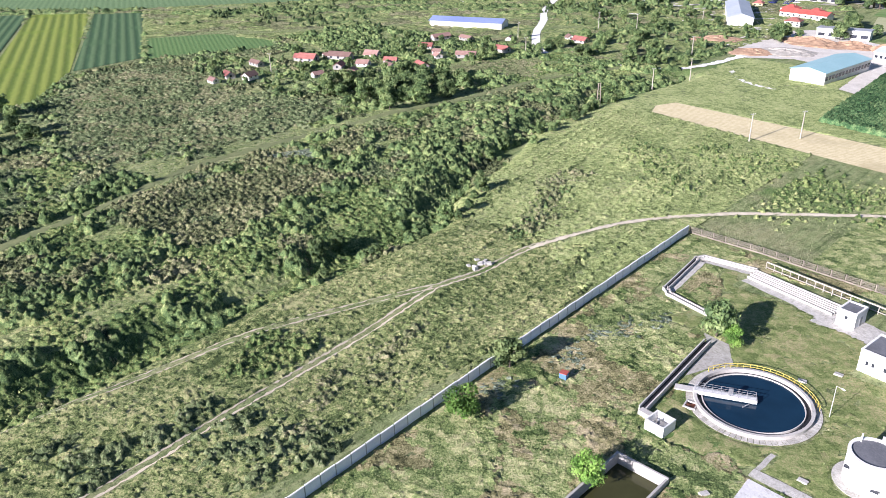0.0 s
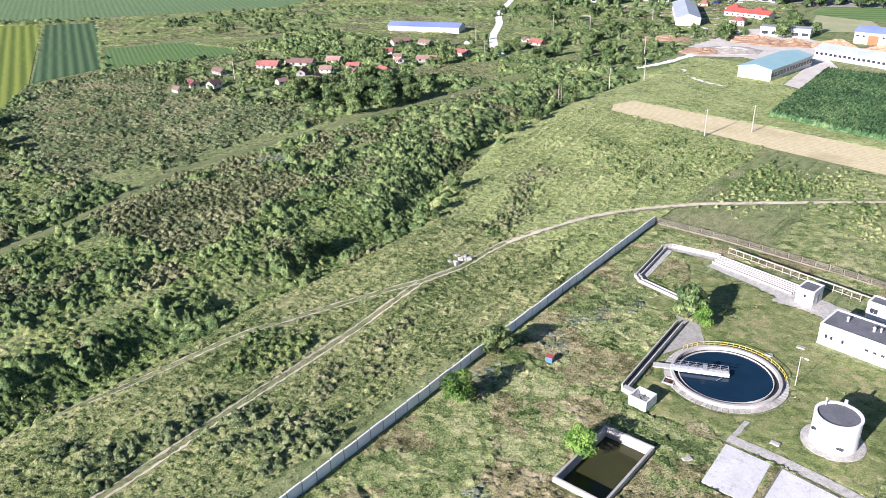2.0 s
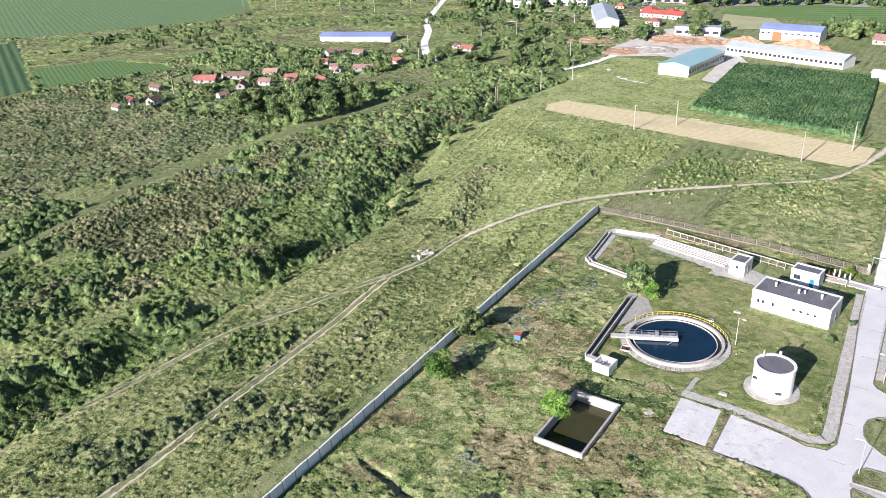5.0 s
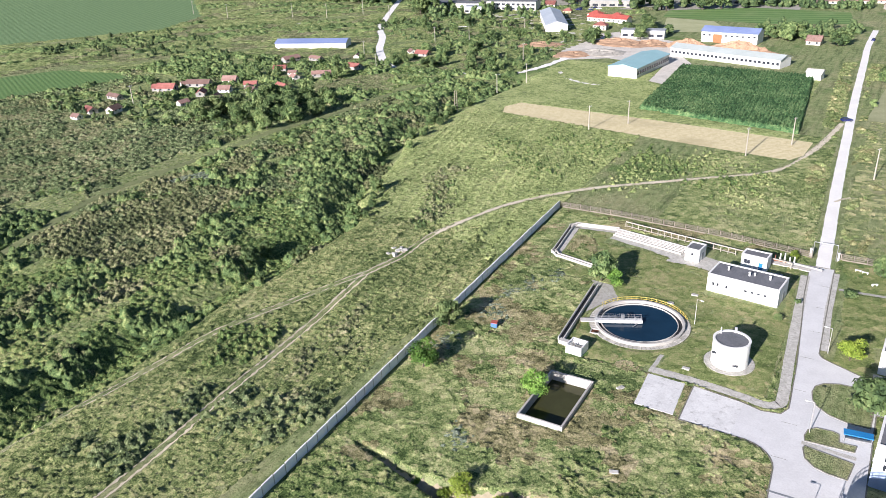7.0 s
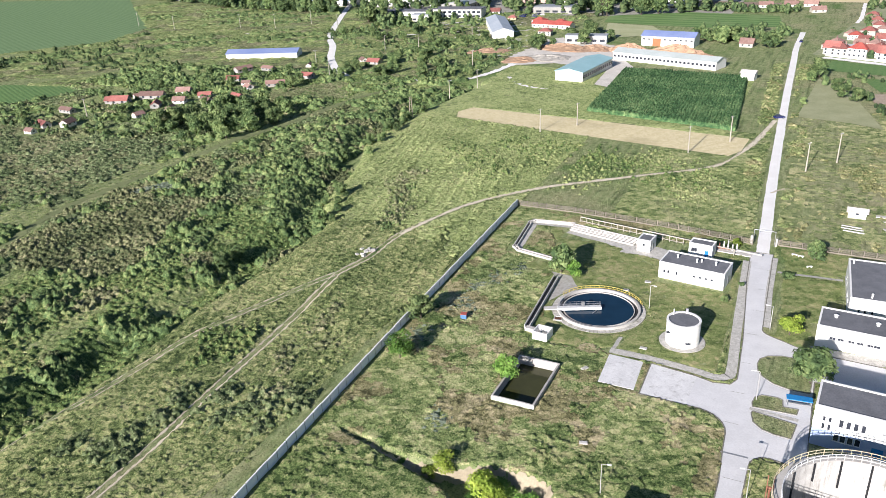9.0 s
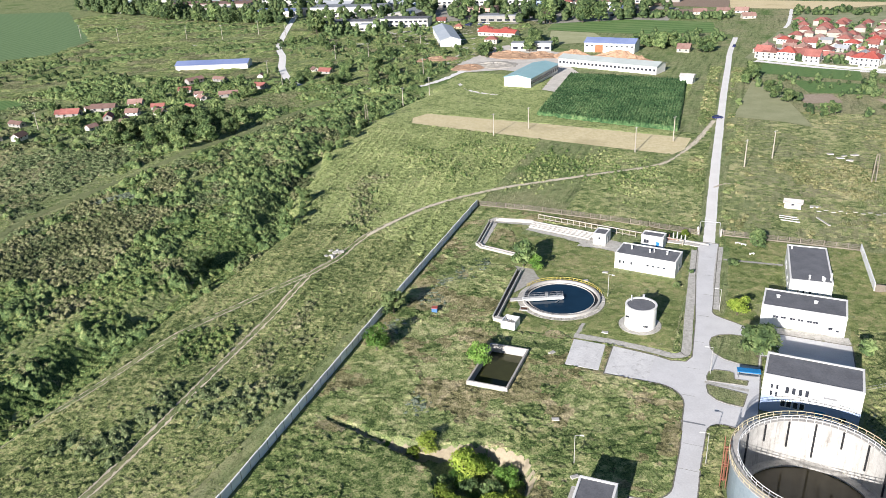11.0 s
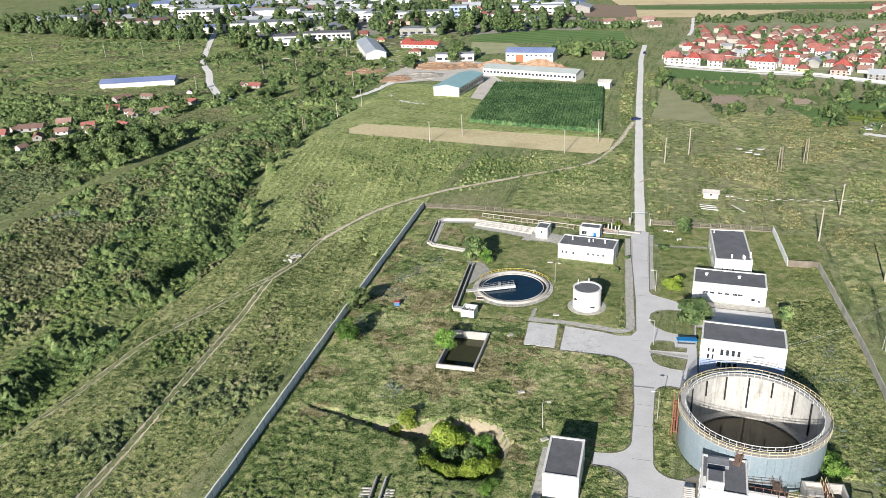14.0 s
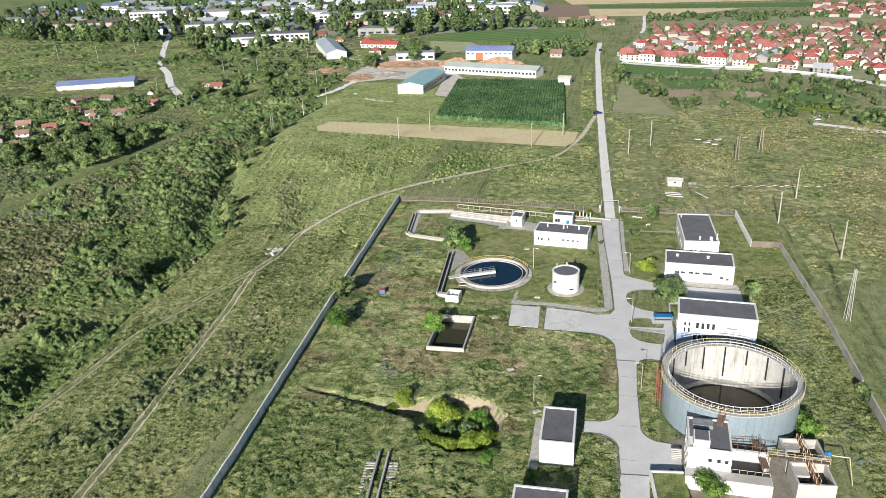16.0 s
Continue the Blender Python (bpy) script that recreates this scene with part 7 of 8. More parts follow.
for n, (hedge, count) in enumerate((([(5, 408), (60, 402), (60, 408), (5, 414)], 16), ([(26, 376), (30, 360), (34, 338), (38, 338), (34, 362), (30, 378)], 12), ([(60, 398), (64, 352), (70, 352), (66, 398)], 16), ([(84, 392), (86, 340), (92, 340), (90, 392)], 18), ([(116, 392), (124, 330), (132, 330), (124, 394)], 20), ([(60, 352), (124, 330), (126, 336), (62, 358)], 20), ([(66, 404), (130, 388), (132, 396), (68, 412)], 26))):
    far_wood("garden_hedge", hedge, count, 0.9, 1.9, 60 + n, "dark green hedge and fruit trees between garden plots", 1.0, 10, 5)
far_wood("field_hedge", [(-480, 300), (-340, 330), (-345, 350), (-470, 420), (-500, 360)], 90, 1.0, 2.2, 22, "scrubby hedges between the fields")
plant(ROUND, 0, -322, 530, 1.35)
plant(ROUND, 1, -276, 640, 1.5)
plant(ROUND, 0, -238, 655, 1.4)
plant(ROUND, 1, -124, 606, 1.5)
plant(ROUND, 0, -112, 612, 1.3)
plant(POPLAR, 0, -152, 598, 1.7)
plant(POPLAR, 0, -148, 596, 1.5)
plant(ROUND, 1, -140, 520, 0.9)
plant(ROUND, 0, -136, 508, 0.8)
plant(ROUND, 0, -153, 454, 0.75)
plant(POPLAR, 0, -312, 536, 1.4)
plant(POPLAR, 0, -309, 531, 1.2)
plant(OAK, 2, 8, 409, 1.3)
plant(OAK, 0, 4, 352, 0.5)
for ob in OAK + LIGHT + POPLAR + ROUND + BUSH:
    if ob.name not in used:
        plant([ob], 0, -300 + 7 * len(used), 226, 0.7)


# ---- grass, reeds and scrub ----
NO_GRASS = [YARD, PLAZA, [(17.2, 141.9), (17.0, 144.6), (35.5, 144.2), (36, 141.0)], [(-19.4, 115.6), (-12.4, 115.4), (-12.9, 125.7), (-19.9, 126.0)], PIT]
BOXES = [(-18.5, -1.5, 162.5, 172.5), (-27, -22, 177, 184), (-14.5, -6.5, 179, 185), (17, 36, 143, 155), (22.5, 34, 161, 182), (18, 36, 109, 120.5), (-8.2, -1.4, 66, 78), (-11, -1.8, 46, 56), (-36.5, -27.5, 101.8, 117.8), (-37.5, -33, 125, 130), (13, 46, 60, 82), (-30, -4, 176, 188), (-48, -26, 180, 190), (-9.8, -8, 62, 80)]
DISCS = [(-27.1, 143.4, 10.8), (-7.3, 136.8, 4.8), (26.3, 87.6, 13.0)]


def bare(x, y):
    out = np.zeros(x.shape, bool)
    for o in NO_GRASS:
        out |= inside(x, y, o)
    for a, b, c, d in BOXES:
        out |= (x > a) & (x < b) & (y > c) & (y < d)
    for cx, cy, r in DISCS:
        out |= np.hypot(x - cx, y - cy) < r
    for pts, w in ((TRACK_A, 1.2), (TRACK_B, 1.2), (FAR_ROAD[:9], 2.8), (PATH_W, 2.0), (ROAD_W, 4), ([(0.6, 186), (1.5, 165), (2.6, 145), (3.6, 129)], 1.3), ([(7.6, 186), (8.8, 148)], 1.4), ([(-44.6, 164.6), (-57.4, 167.6), (-59.6, 187.8), (-47.5, 189.2)], 1.6), ([(-41.0, 154.4), (-39.2, 130.0)], 1.0), ([(8.0, 178.0), (22.5, 178.6)], 0.6), ([(-19.4, 133.5), (-19.8, 127)], 0.6), ([(-47, 185.2), (-36, 182.4), (-27.5, 179.4), (-18, 177.0)], 2.2), ([(-46, 187.9), (-58.2, 186.6), (-56.2, 169.0)], 1.0), ([(-20.2, 127.6), (-12, 127.4), (-3, 126.4), (1.0, 125.6), (3.0, 126.6), (3.6, 129)], 1.1)):
        out |= near_line(x, y, pts) < w
    for _, outline, *_ in FIELDS[:18]:
        out |= inside(x, y, outline)
    return out


CORN = [(-80.5, 314.5), (-86, 404), (-23.5, 399), (-17.2, 301.5)]


def strewn(x0, x1, y0, y1, step, seed):
    r = np.random.default_rng(seed)
    x, y = np.meshgrid(np.arange(x0, x1, step), np.arange(y0, y1, step))
    x, y = (x + r.uniform(-0.5, 0.5, x.shape) * step).ravel(), (y + r.uniform(-0.5, 0.5, y.shape) * step).ravel()
    keep = ~bare(x, y) & ~inside(x, y, CORN)
    return x[keep], y[keep], r


def blades(name, x, y, h, w, k, mat, rng, label, lean=0.5):
    """Tufts of k pointed blades, h tall and w wide."""
    n = len(x)
    a = rng.uniform(0, 2 * np.pi, (n, k))
    off = w[:, None] * rng.uniform(0.0, 0.8, (n, k))
    b = rng.uniform(0, 2 * np.pi, (n, k))
    bx, by = x[:, None] + off * np.cos(a), y[:, None] + off * np.sin(a)
    bz = ground_z(x, y)[:, None] - 0.04 + 0 * bx
    half = w[:, None] * rng.uniform(0.18, 0.42, (n, k))
    hh = h[:, None] * rng.uniform(0.55, 1.15, (n, k))
    tip = lean * hh * rng.uniform(0.1, 1, (n, k))
    v = np.stack([np.stack([bx - half * np.sin(b), by + half * np.cos(b), bz], -1), np.stack([bx + half * np.sin(b), by - half * np.cos(b), bz], -1), np.stack([bx + tip * np.cos(a), by + tip * np.sin(a), bz + hh], -1)], 2).reshape(-1, 3)
    return tagged(new(name, soup(name, v, np.arange(len(v)).reshape(-1, 3), mat)), label, "grass", kind="stuff")


def canopy(x0, x1, y0, y1, step, clumps, kinds, seed, name, category, ragged=0.16):
    """Growth as a ragged skin over overlapping clumps. clumps: x, y, radius, height, kind; kinds: material, label."""
    r = np.random.default_rng(seed)
    cx, cy, cr, ch, ck = clumps
    gx_, gy_ = np.arange(x0, x1 + step, step), np.arange(y0, y1 + step, step)
    X, Y = np.meshgrid(gx_, gy_)
    X, Y = X + r.uniform(-0.32, 0.32, X.shape) * step, Y + r.uniform(-0.32, 0.32, Y.shape) * step
    H, own = np.zeros(X.shape), np.full(X.shape, -1)
    ci, cj = np.round((cx - x0) / step).astype(int), np.round((cy - y0) / step).astype(int)
    reach = int(np.ceil(cr.max() / step)) + 1
    for final in (False, True):
        for di in range(-reach, reach + 1):
            for dj in range(-reach, reach + 1):
                i, j = ci + di, cj + dj
                k = (i >= 0) & (j >= 0) & (i < X.shape[1]) & (j < X.shape[0]) & (np.hypot(di, dj) * step < cr + step)
                i, j, m = i[k], j[k], np.nonzero(k)[0]
                d = np.hypot(X[j, i] - cx[m], Y[j, i] - cy[m]) / cr[m]
                v = ch[m] * np.clip(1 - d * d, 0, 1) ** 0.38
                if final:
                    w = (v >= H[j, i] - 1e-9) & (v > 0)
                    own[j[w], i[w]] = ck[m[w]]
                else:
                    np.maximum.at(H, (j, i), v)
    H = H * r.uniform(1 - 1.6 * ragged, 1 + 1.6 * ragged, H.shape) + r.uniform(-ragged, ragged, H.shape) * np.clip(H, 0, 0.8)
    Z = ground_z(X, Y) + H - 0.06
    nx_ = X.shape[1]
    ii_, jj_ = np.meshgrid(np.arange(nx_ - 1), np.arange(X.shape[0] - 1))
    k0_ = (jj_ * nx_ + ii_).ravel()
    quad = np.stack([k0_, k0_ + 1, k0_ + nx_ + 1, k0_ + nx_], 1)
    hq, oq = H.ravel()[quad], own.ravel()[quad]
    kind = np.take_along_axis(oq, hq.argmax(1)[:, None], 1)[:, 0]
    quad, kind = quad[hq.max(1) > 0.1], kind[hq.max(1) > 0.1]
    P = np.stack([X.ravel(), Y.ravel(), Z.ravel()], 1)
    for n, (mat, label) in enumerate(kinds):
        q = quad[kind == n]
        if len(q):
            ids, back = np.unique(q, return_inverse=True)
            tagged(new(name, soup(name, P[ids], back.reshape(q.shape), mat)), label, category, kind="stuff")


def sward(name, x0, x1, y0, y1, step, height, mat, label, seed, where=None, share=None):
    """Standing grass as a ragged sheet; height(x, y) in metres, nothing where it is zero."""
    r = np.random.default_rng(seed)
    X, Y = np.meshgrid(np.arange(x0, x1 + step, step), np.arange(y0, y1 + step, step))
    X, Y = X + r.uniform(-0.35, 0.35, X.shape) * step, Y + r.uniform(-0.35, 0.35, Y.shape) * step
    H = height(X, Y) * (0.45 + 1.7 * r.random(X.shape) ** 3)
    out = bare(X, Y) | inside(X, Y, CORN)
    if where is not None:
        out |= ~where(X, Y)
    H = np.where(out, -0.25, H)
    nx_ = X.shape[1]
    ii_, jj_ = np.meshgrid(np.arange(nx_ - 1), np.arange(X.shape[0] - 1))
    k0_ = (jj_ * nx_ + ii_).ravel()
    quad = np.stack([k0_, k0_ + 1, k0_ + nx_ + 1, k0_ + nx_], 1)
    quad = quad[(H.ravel()[quad] > 0.05).sum(1) >= 2]
    if share is not None:
        quad = quad[share(X, Y).ravel()[quad[:, 0]]]
    P = np.stack([X.ravel(), Y.ravel(), (ground_z(X, Y) + H).ravel()], 1)
    ids, back = np.unique(quad, return_inverse=True)
    return tagged(new(name, soup(name, P[ids], back.reshape(quad.shape), mat)), label, "grass", kind="stuff")


def swathes(x, y, size, seed):
    """Long drifts that follow the valley's edge."""
    return patch(x + 0.2 * np.clip(y - 130, 0, 200) - 0.1 * np.clip(130 - y, 0, 200), 0.07 * y, size, seed)


def lawn_at(x, y):
    xj, yj = x + 9 * (patch(x, y, 8, 81) - 0.5), y + 9 * (patch(x, y, 8, 82) - 0.5)
    return ((xj > -39) & (x < 1) & (yj > 127) & (y < 188)) | ((xj > -50) & (x < 1) & (yj > 158) & (y < 188)) | ((x > 8) & (xj < 40) & (y > 60))


def edge_x(y):
    """The foot of the valley scrub, beside the meadow."""
    return np.interp(y, [20, 55, 71, 92, 107, 122, 144, 156, 164, 176, 192, 210, 229, 246, 262, 300, 352], [-113, -113, -113, -113.5, -115, -115.4, -114.8, -117, -117, -127, -133, -137, -144, -153, -154, -154, -150])


# the meadow between the valley and the plant, in leaning swathes
def west_height(x, y):
    u = np.clip(swathes(x, y, 1.7, 17) - 0.42, 0, 1)
    return 0.06 + 1.0 * u + 0.32 * np.clip(patch(x, y, 1.3, 91) - 0.42, 0, 1) + 0.25 * np.clip(patch(x, y, 9, 92) - 0.5, 0, 1)


def upper_meadow(x, y):
    return y + 46 * (patch(x, y, 14, 99) - 0.5) + 14 * (patch(x, y, 2.5, 100) - 0.5) > 172


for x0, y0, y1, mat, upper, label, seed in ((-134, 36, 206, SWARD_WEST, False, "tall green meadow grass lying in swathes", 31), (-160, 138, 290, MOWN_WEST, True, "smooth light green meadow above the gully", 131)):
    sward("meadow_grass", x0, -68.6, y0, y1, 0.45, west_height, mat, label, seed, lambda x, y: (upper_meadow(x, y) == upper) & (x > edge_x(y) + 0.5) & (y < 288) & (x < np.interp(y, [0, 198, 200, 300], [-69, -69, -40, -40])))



def plant_height(x, y):
    rough = 0.09 + 0.4 * np.clip(patch(x, y, 7, 53) - 0.38, 0, 1) + 0.25 * np.clip(patch(x, y, 1.6, 54) - 0.4, 0, 1)
    return np.where(lawn_at(x, y), 0.06 + 0.1 * patch(x, y, 1.5, 55), rough)


inner = lambda x, y: (x > np.interp(y, [30, 60, 86, 122, 158, 198], [-61.2, -62, -63.2, -64.8, -66, -67.4])) & (x < 53) & (y < 197)
def plant_patch(x, y):
    """0 part-dry, 1 dry, 2 lush: the plant's rough grass by stretches."""
    lush = (y + 9 * (patch(x, y, 5, 101) - 0.5) < np.interp(x, [-60, -33, -10], [82, 77, 72])) | (patch(x, y, 7, 102) + 0.12 * (patch(x, y, 1.5, 103) - 0.5) > 0.64)
    dry = patch(x, y, 8, 104) + 0.3 * (patch(x, y, 1.4, 105) - 0.5) > 0.56
    return np.where(lush, 2, np.where(dry, 1, 0))


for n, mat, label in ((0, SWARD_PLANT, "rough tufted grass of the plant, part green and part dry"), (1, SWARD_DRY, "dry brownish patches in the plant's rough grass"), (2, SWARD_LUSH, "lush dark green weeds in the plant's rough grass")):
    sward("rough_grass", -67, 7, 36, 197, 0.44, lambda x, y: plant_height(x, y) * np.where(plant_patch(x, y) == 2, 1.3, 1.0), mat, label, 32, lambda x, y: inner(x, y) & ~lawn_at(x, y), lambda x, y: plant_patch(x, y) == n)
sward("lawn_grass", -60, 7, 120, 192, 0.6, plant_height, LAWN_TOP, "short green lawn of the plant", 33, lambda x, y: inner(x, y) & lawn_at(x, y))
coarse = lambda x, y: ((x + 5 * (patch(x, y, 6, 83) - 0.5) > 37.5) | ((x < 20) & (y < 104))) & (y + 8 * (patch(x, y, 6, 84) - 0.5) < 150)
sward("lawn_grass", 8, 53, 40, 193, 0.6, plant_height, LAWN_TOP, "short green lawn between the plant buildings", 34, lambda x, y: inner(x, y) & ~coarse(x, y))
sward("rough_grass", 9, 53, 40, 156, 0.45, lambda x, y: 0.16 + 0.45 * np.clip(patch(x, y, 3, 85) - 0.35, 0, 1), SWARD_WEST, "coarse dark grass between the big tank and the fence", 38, lambda x, y: inner(x, y) & coarse(x, y))


def north_height(x, y):
    return 0.05 + 0.5 * np.clip(patch(x, y, 12, 2) - 0.42, 0, 1) + 0.3 * np.clip(patch(x, y, 2.2, 3) - 0.42, 0, 1)


sward("meadow_grass", -68, 1, 199, 300, 0.65, north_height, SWARD_PLANT, "rough part-dry meadow grass beyond the fence", 35, lambda x, y: (x > np.interp(y, [199, 201, 300], [-66, -40, -40])))
sward("meadow_grass", -150, -20, 284, 400, 1.0, lambda x, y: 0.1 + 0.5 * np.clip(patch(x, y, 12, 4) - 0.4, 0, 1), MOWN_WEST, "green rough pasture behind the straw field", 36, lambda x, y: (x > edge_x(y) + 1) & (x < -18) & ~inside(x, y, yard))
sward("meadow_grass", 5, 140, 150, 345, 0.9, lambda x, y: 0.04 + 0.3 * np.clip(patch(x, y, 14, 5) - 0.45, 0, 1) + 0.16 * np.clip(patch(x, y, 2.5, 6) - 0.42, 0, 1), SWARD_EAST, "short worn grass of the eastern meadow", 37, lambda x, y: ((x > 55) | (y > 196)) & (x < 30 + 0.33 * y))
x, y, r = strewn(-112, 52, 38, 262, 1.25, 39)
k = ~lawn_at(x, y) & (x > edge_x(y) + 1)
x, y = x[k], y[k]
tall = patch(x, y, 9, 1)
for k, mat, label in ((x < -67, GRASS_GREEN, "loose green stalks standing out of the meadow"), (x >= -67, GRASS, "loose dry stalks standing out of the rough grass")):
    blades("grass_stalks", x[k], y[k], 0.25 + 0.7 * np.clip(tall[k] - 0.35, 0, 1), 0.3 + 0 * x[k], 3, mat, r, label)

# tussocks: in swathes outside the fence, in drifts inside it
TUSSOCK = [(SWARD_WEST, "leaning green tussocks in swathes across the meadow"), (SWARD_PLANT, "shaggy part-dry tussocks inside the fence"), (LOW_TOP, "dark green weeds among the rough grass")]
for x0, x1, y0, y1, gap, seed in ((-128, -67, 36, 165, 0.72, 51), (-160, -67, 165, 286, 0.9, 52), (-66, 6, 36, 160, 0.8, 53), (8, 53, 40, 192, 1.0, 54)):
    x, y, r = strewn(x0, x1, y0, y1, gap, seed)
    drift = np.where(x < -67, swathes(x, y, 1.6, 56) + 0.3 * patch(x, y, 9, 58) - 0.05 - 0.1 * np.clip((y - 160) / 25, 0, 1), patch(x, y, 5, 57) + 0.25 * patch(x, y, 1.5, 58) + np.where(x > 8, -0.12, 0))
    k = (r.random(len(x)) < np.clip((drift - 0.56) * 7, 0.03, 0.8)) & (x > edge_x(y) + 0.6) & ~(lawn_at(x, y) & (r.random(len(x)) < 0.85)) & (np.abs(x - np.interp(y, [30, 60, 86, 122, 158, 198], [-61.8, -62.6, -63.8, -65.4, -66.6, -68])) > 0.7)
    x, y = x[k], y[k]
    kind = np.where(patch(x, y, 6, 59) + r.normal(0, 0.06, len(x)) > 0.58, 2, np.where(x < -67, 0, 1))
    q = np.where(x < -67, 1.0, 0.68)
    canopy(x0, x1, y0, y1, 0.36 if x0 < -67 else 0.28, (x, y, q * r.uniform(0.24, 0.52, len(x)), q * r.uniform(0.14, 0.46, len(x)), kind), TUSSOCK, seed + 9, "tussocks", "grass", 0.3)

# growth of the valley: reeds, scrub, thicket and clearings, each where it stands
DRY_ZONE = [(-330, 142), (-364, 181), (-356, 214), (-322, 222), (-288, 203), (-254, 208), (-240, 222), (-222, 210), (-214, 178), (-213, 157), (-227, 146), (-222, 130), (-239, 116), (-280, 130)]
REED_BED = [(-200, 114), (-191, 138), (-184, 157), (-173, 171), (-159, 161), (-156, 138), (-145, 127), (-155, 112), (-178, 105)]
REED_TOP_ZONE = [(-180, 215), (-190, 251), (-178, 290), (-166, 300), (-160, 258), (-148, 231), (-154, 218)]
THICKET_ZONE = [(-173, 202), (-160, 213), (-138, 194), (-130, 176), (-117.5, 165), (-121, 153), (-149, 177)]
CLEARING = [(-150, 60), (-141, 74), (-138, 83), (-140, 96), (-136, 109), (-122, 120), (-120, 114), (-129, 100), (-131, 82), (-137, 60)]
OLIVE_SPOT = [(-248, 310), (-223, 338), (-195, 304), (-230, 292)]
BLUE_SPOT = [(-201, 168), (-191, 179), (-181, 171), (-191, 161)]
VALLEY = [(FRESH_TOP, "fresh green scrub along the meadow's edge"), (SCRUB_TOP, "pale green scrub filling the valley"), (DARK_TOP, "dark green thicket along the gully"), (REED_TOP, "pale yellow-green reeds in swaying clumps"), (DRY_TOP, "dry straw-coloured tall grass on the slope"), (LOW_TOP, "low green growth of the clearings and paths"), (THISTLE_TOP, "grey-green weeds in a patch")]


def valley_kind(x, y):
    xj, yj = x + 14 * (patch(x, y, 9, 71) - 0.5), y + 14 * (patch(x, y, 9, 72) - 0.5)
    q, m = patch(x, y, 13, 5), patch(x, y, 5, 6)
    kind = np.where(q > 0.6, 3, np.where(m > 0.66, 2, np.where(patch(x, y, 20, 7) > 0.52, 0, 1)))
    kind = np.where((patch(x, y, 22, 15) < 0.36), 5, kind)
    band = xj > -158 + 0.1 * np.clip(120 - y, -40, 90)
    kind = np.where(band & (y < 165), np.where(m > 0.66, 2, np.where(q > 0.68, 3, np.where(m < 0.3, 5, 0))), kind)
    kind = np.where((y > 292), np.where(m > 0.62, 2, np.where(q > 0.6, 5, 0)), kind)
    for zone, main, second, cut in ((DRY_ZONE, 4, 1, 0.52), (REED_BED, 3, 1, 0.68), (REED_TOP_ZONE, 3, 2, 0.52), (THICKET_ZONE, 2, 0, 0.55), (CLEARING, 5, 0, 0.66), (OLIVE_SPOT, 4, 5, 0.55), (BLUE_SPOT, 6, 6, 2)):
        kind = np.where(inside(xj, yj, zone), np.where(m > cut, second, main), kind)
    d = near_line(xj, yj, PATH_W)
    side = np.interp(y, [60, 140, 160, 240, 300], [3.5, 4, 9, 8, 4])
    kind = np.where(d < np.where(x < np.interp(y, [60, 145, 190, 252, 346], [-186, -206, -205, -198, -181]), side, 3.5), 5, kind)
    return kind


SPREAD = np.array([(0.35, 0.85), (0.4, 0.95), (0.6, 1.6), (0.35, 0.9), (0.28, 0.6), (0.28, 0.55), (0.25, 0.5)])
TALL = np.array([(0.3, 0.95), (0.35, 1.15), (0.8, 2.3), (0.5, 1.5), (0.22, 0.8), (0.12, 0.36), (0.25, 0.55)])


def valley_clumps(x0, x1, y0, y1, step, seed):
    x, y, r = strewn(x0, x1, y0, y1, step, seed)
    k = (x < edge_x(y) + 1.5 * (patch(x, y, 5, 74) - 0.5)) & (near_line(x, y, PATH_W) > 1.2)
    for px, py, pr in placed[:24]:
        k &= np.hypot(x - px, y - py) > pr
    x, y = x[k], y[k]
    kind = valley_kind(x + r.normal(0, 1.1, len(x)), y + r.normal(0, 1.1, len(x)))
    u, w = r.random(len(x)), r.random(len(x)) ** 1.4
    hump = 0.65 + 0.8 * patch(x, y, 6, 75)
    return x, y, SPREAD[kind, 0] + (SPREAD[kind, 1] - SPREAD[kind, 0]) * u, hump * (TALL[kind, 0] + (TALL[kind, 1] - TALL[kind, 0]) * (0.35 * u + 0.65 * w)), kind, r


LEAVES = [FRESH, SCRUB, LEAF, REED, REED, SCRUB, SCRUB]
for x0, x1, y0, y1, step, gap, seed, k_leaf in ((-206, -112, 28, 216, 0.38, 0.8, 34, 4), (-372, -206, 60, 216, 0.6, 1.2, 35, 4), (-372, -148, 216, 354, 0.62, 1.2, 36, 4)):
    x, y, rad, tall, kind, r = valley_clumps(x0, x1, y0, y1, gap, seed)
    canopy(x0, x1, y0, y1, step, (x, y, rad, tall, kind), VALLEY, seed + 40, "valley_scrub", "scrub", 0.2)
    for n, mat in enumerate(LEAVES[:4]):
        k = (kind == n) & (r.random(len(x)) < 0.8)
        c = np.stack([x[k], y[k], ground_z(x[k], y[k]) + 0.42 * tall[k]], 1)
        v, f = leaf_cloud(c, np.minimum(rad, 0.8 * tall + 0.2)[k], k_leaf, 0.36, r, 0.8)
        tagged(new("valley_leaves", soup("valley_leaves", v, f, mat)), "loose leafy shoots on top of the " + ("fresh scrub", "pale scrub", "dark thicket", "reeds")[n], "scrub", kind="stuff")

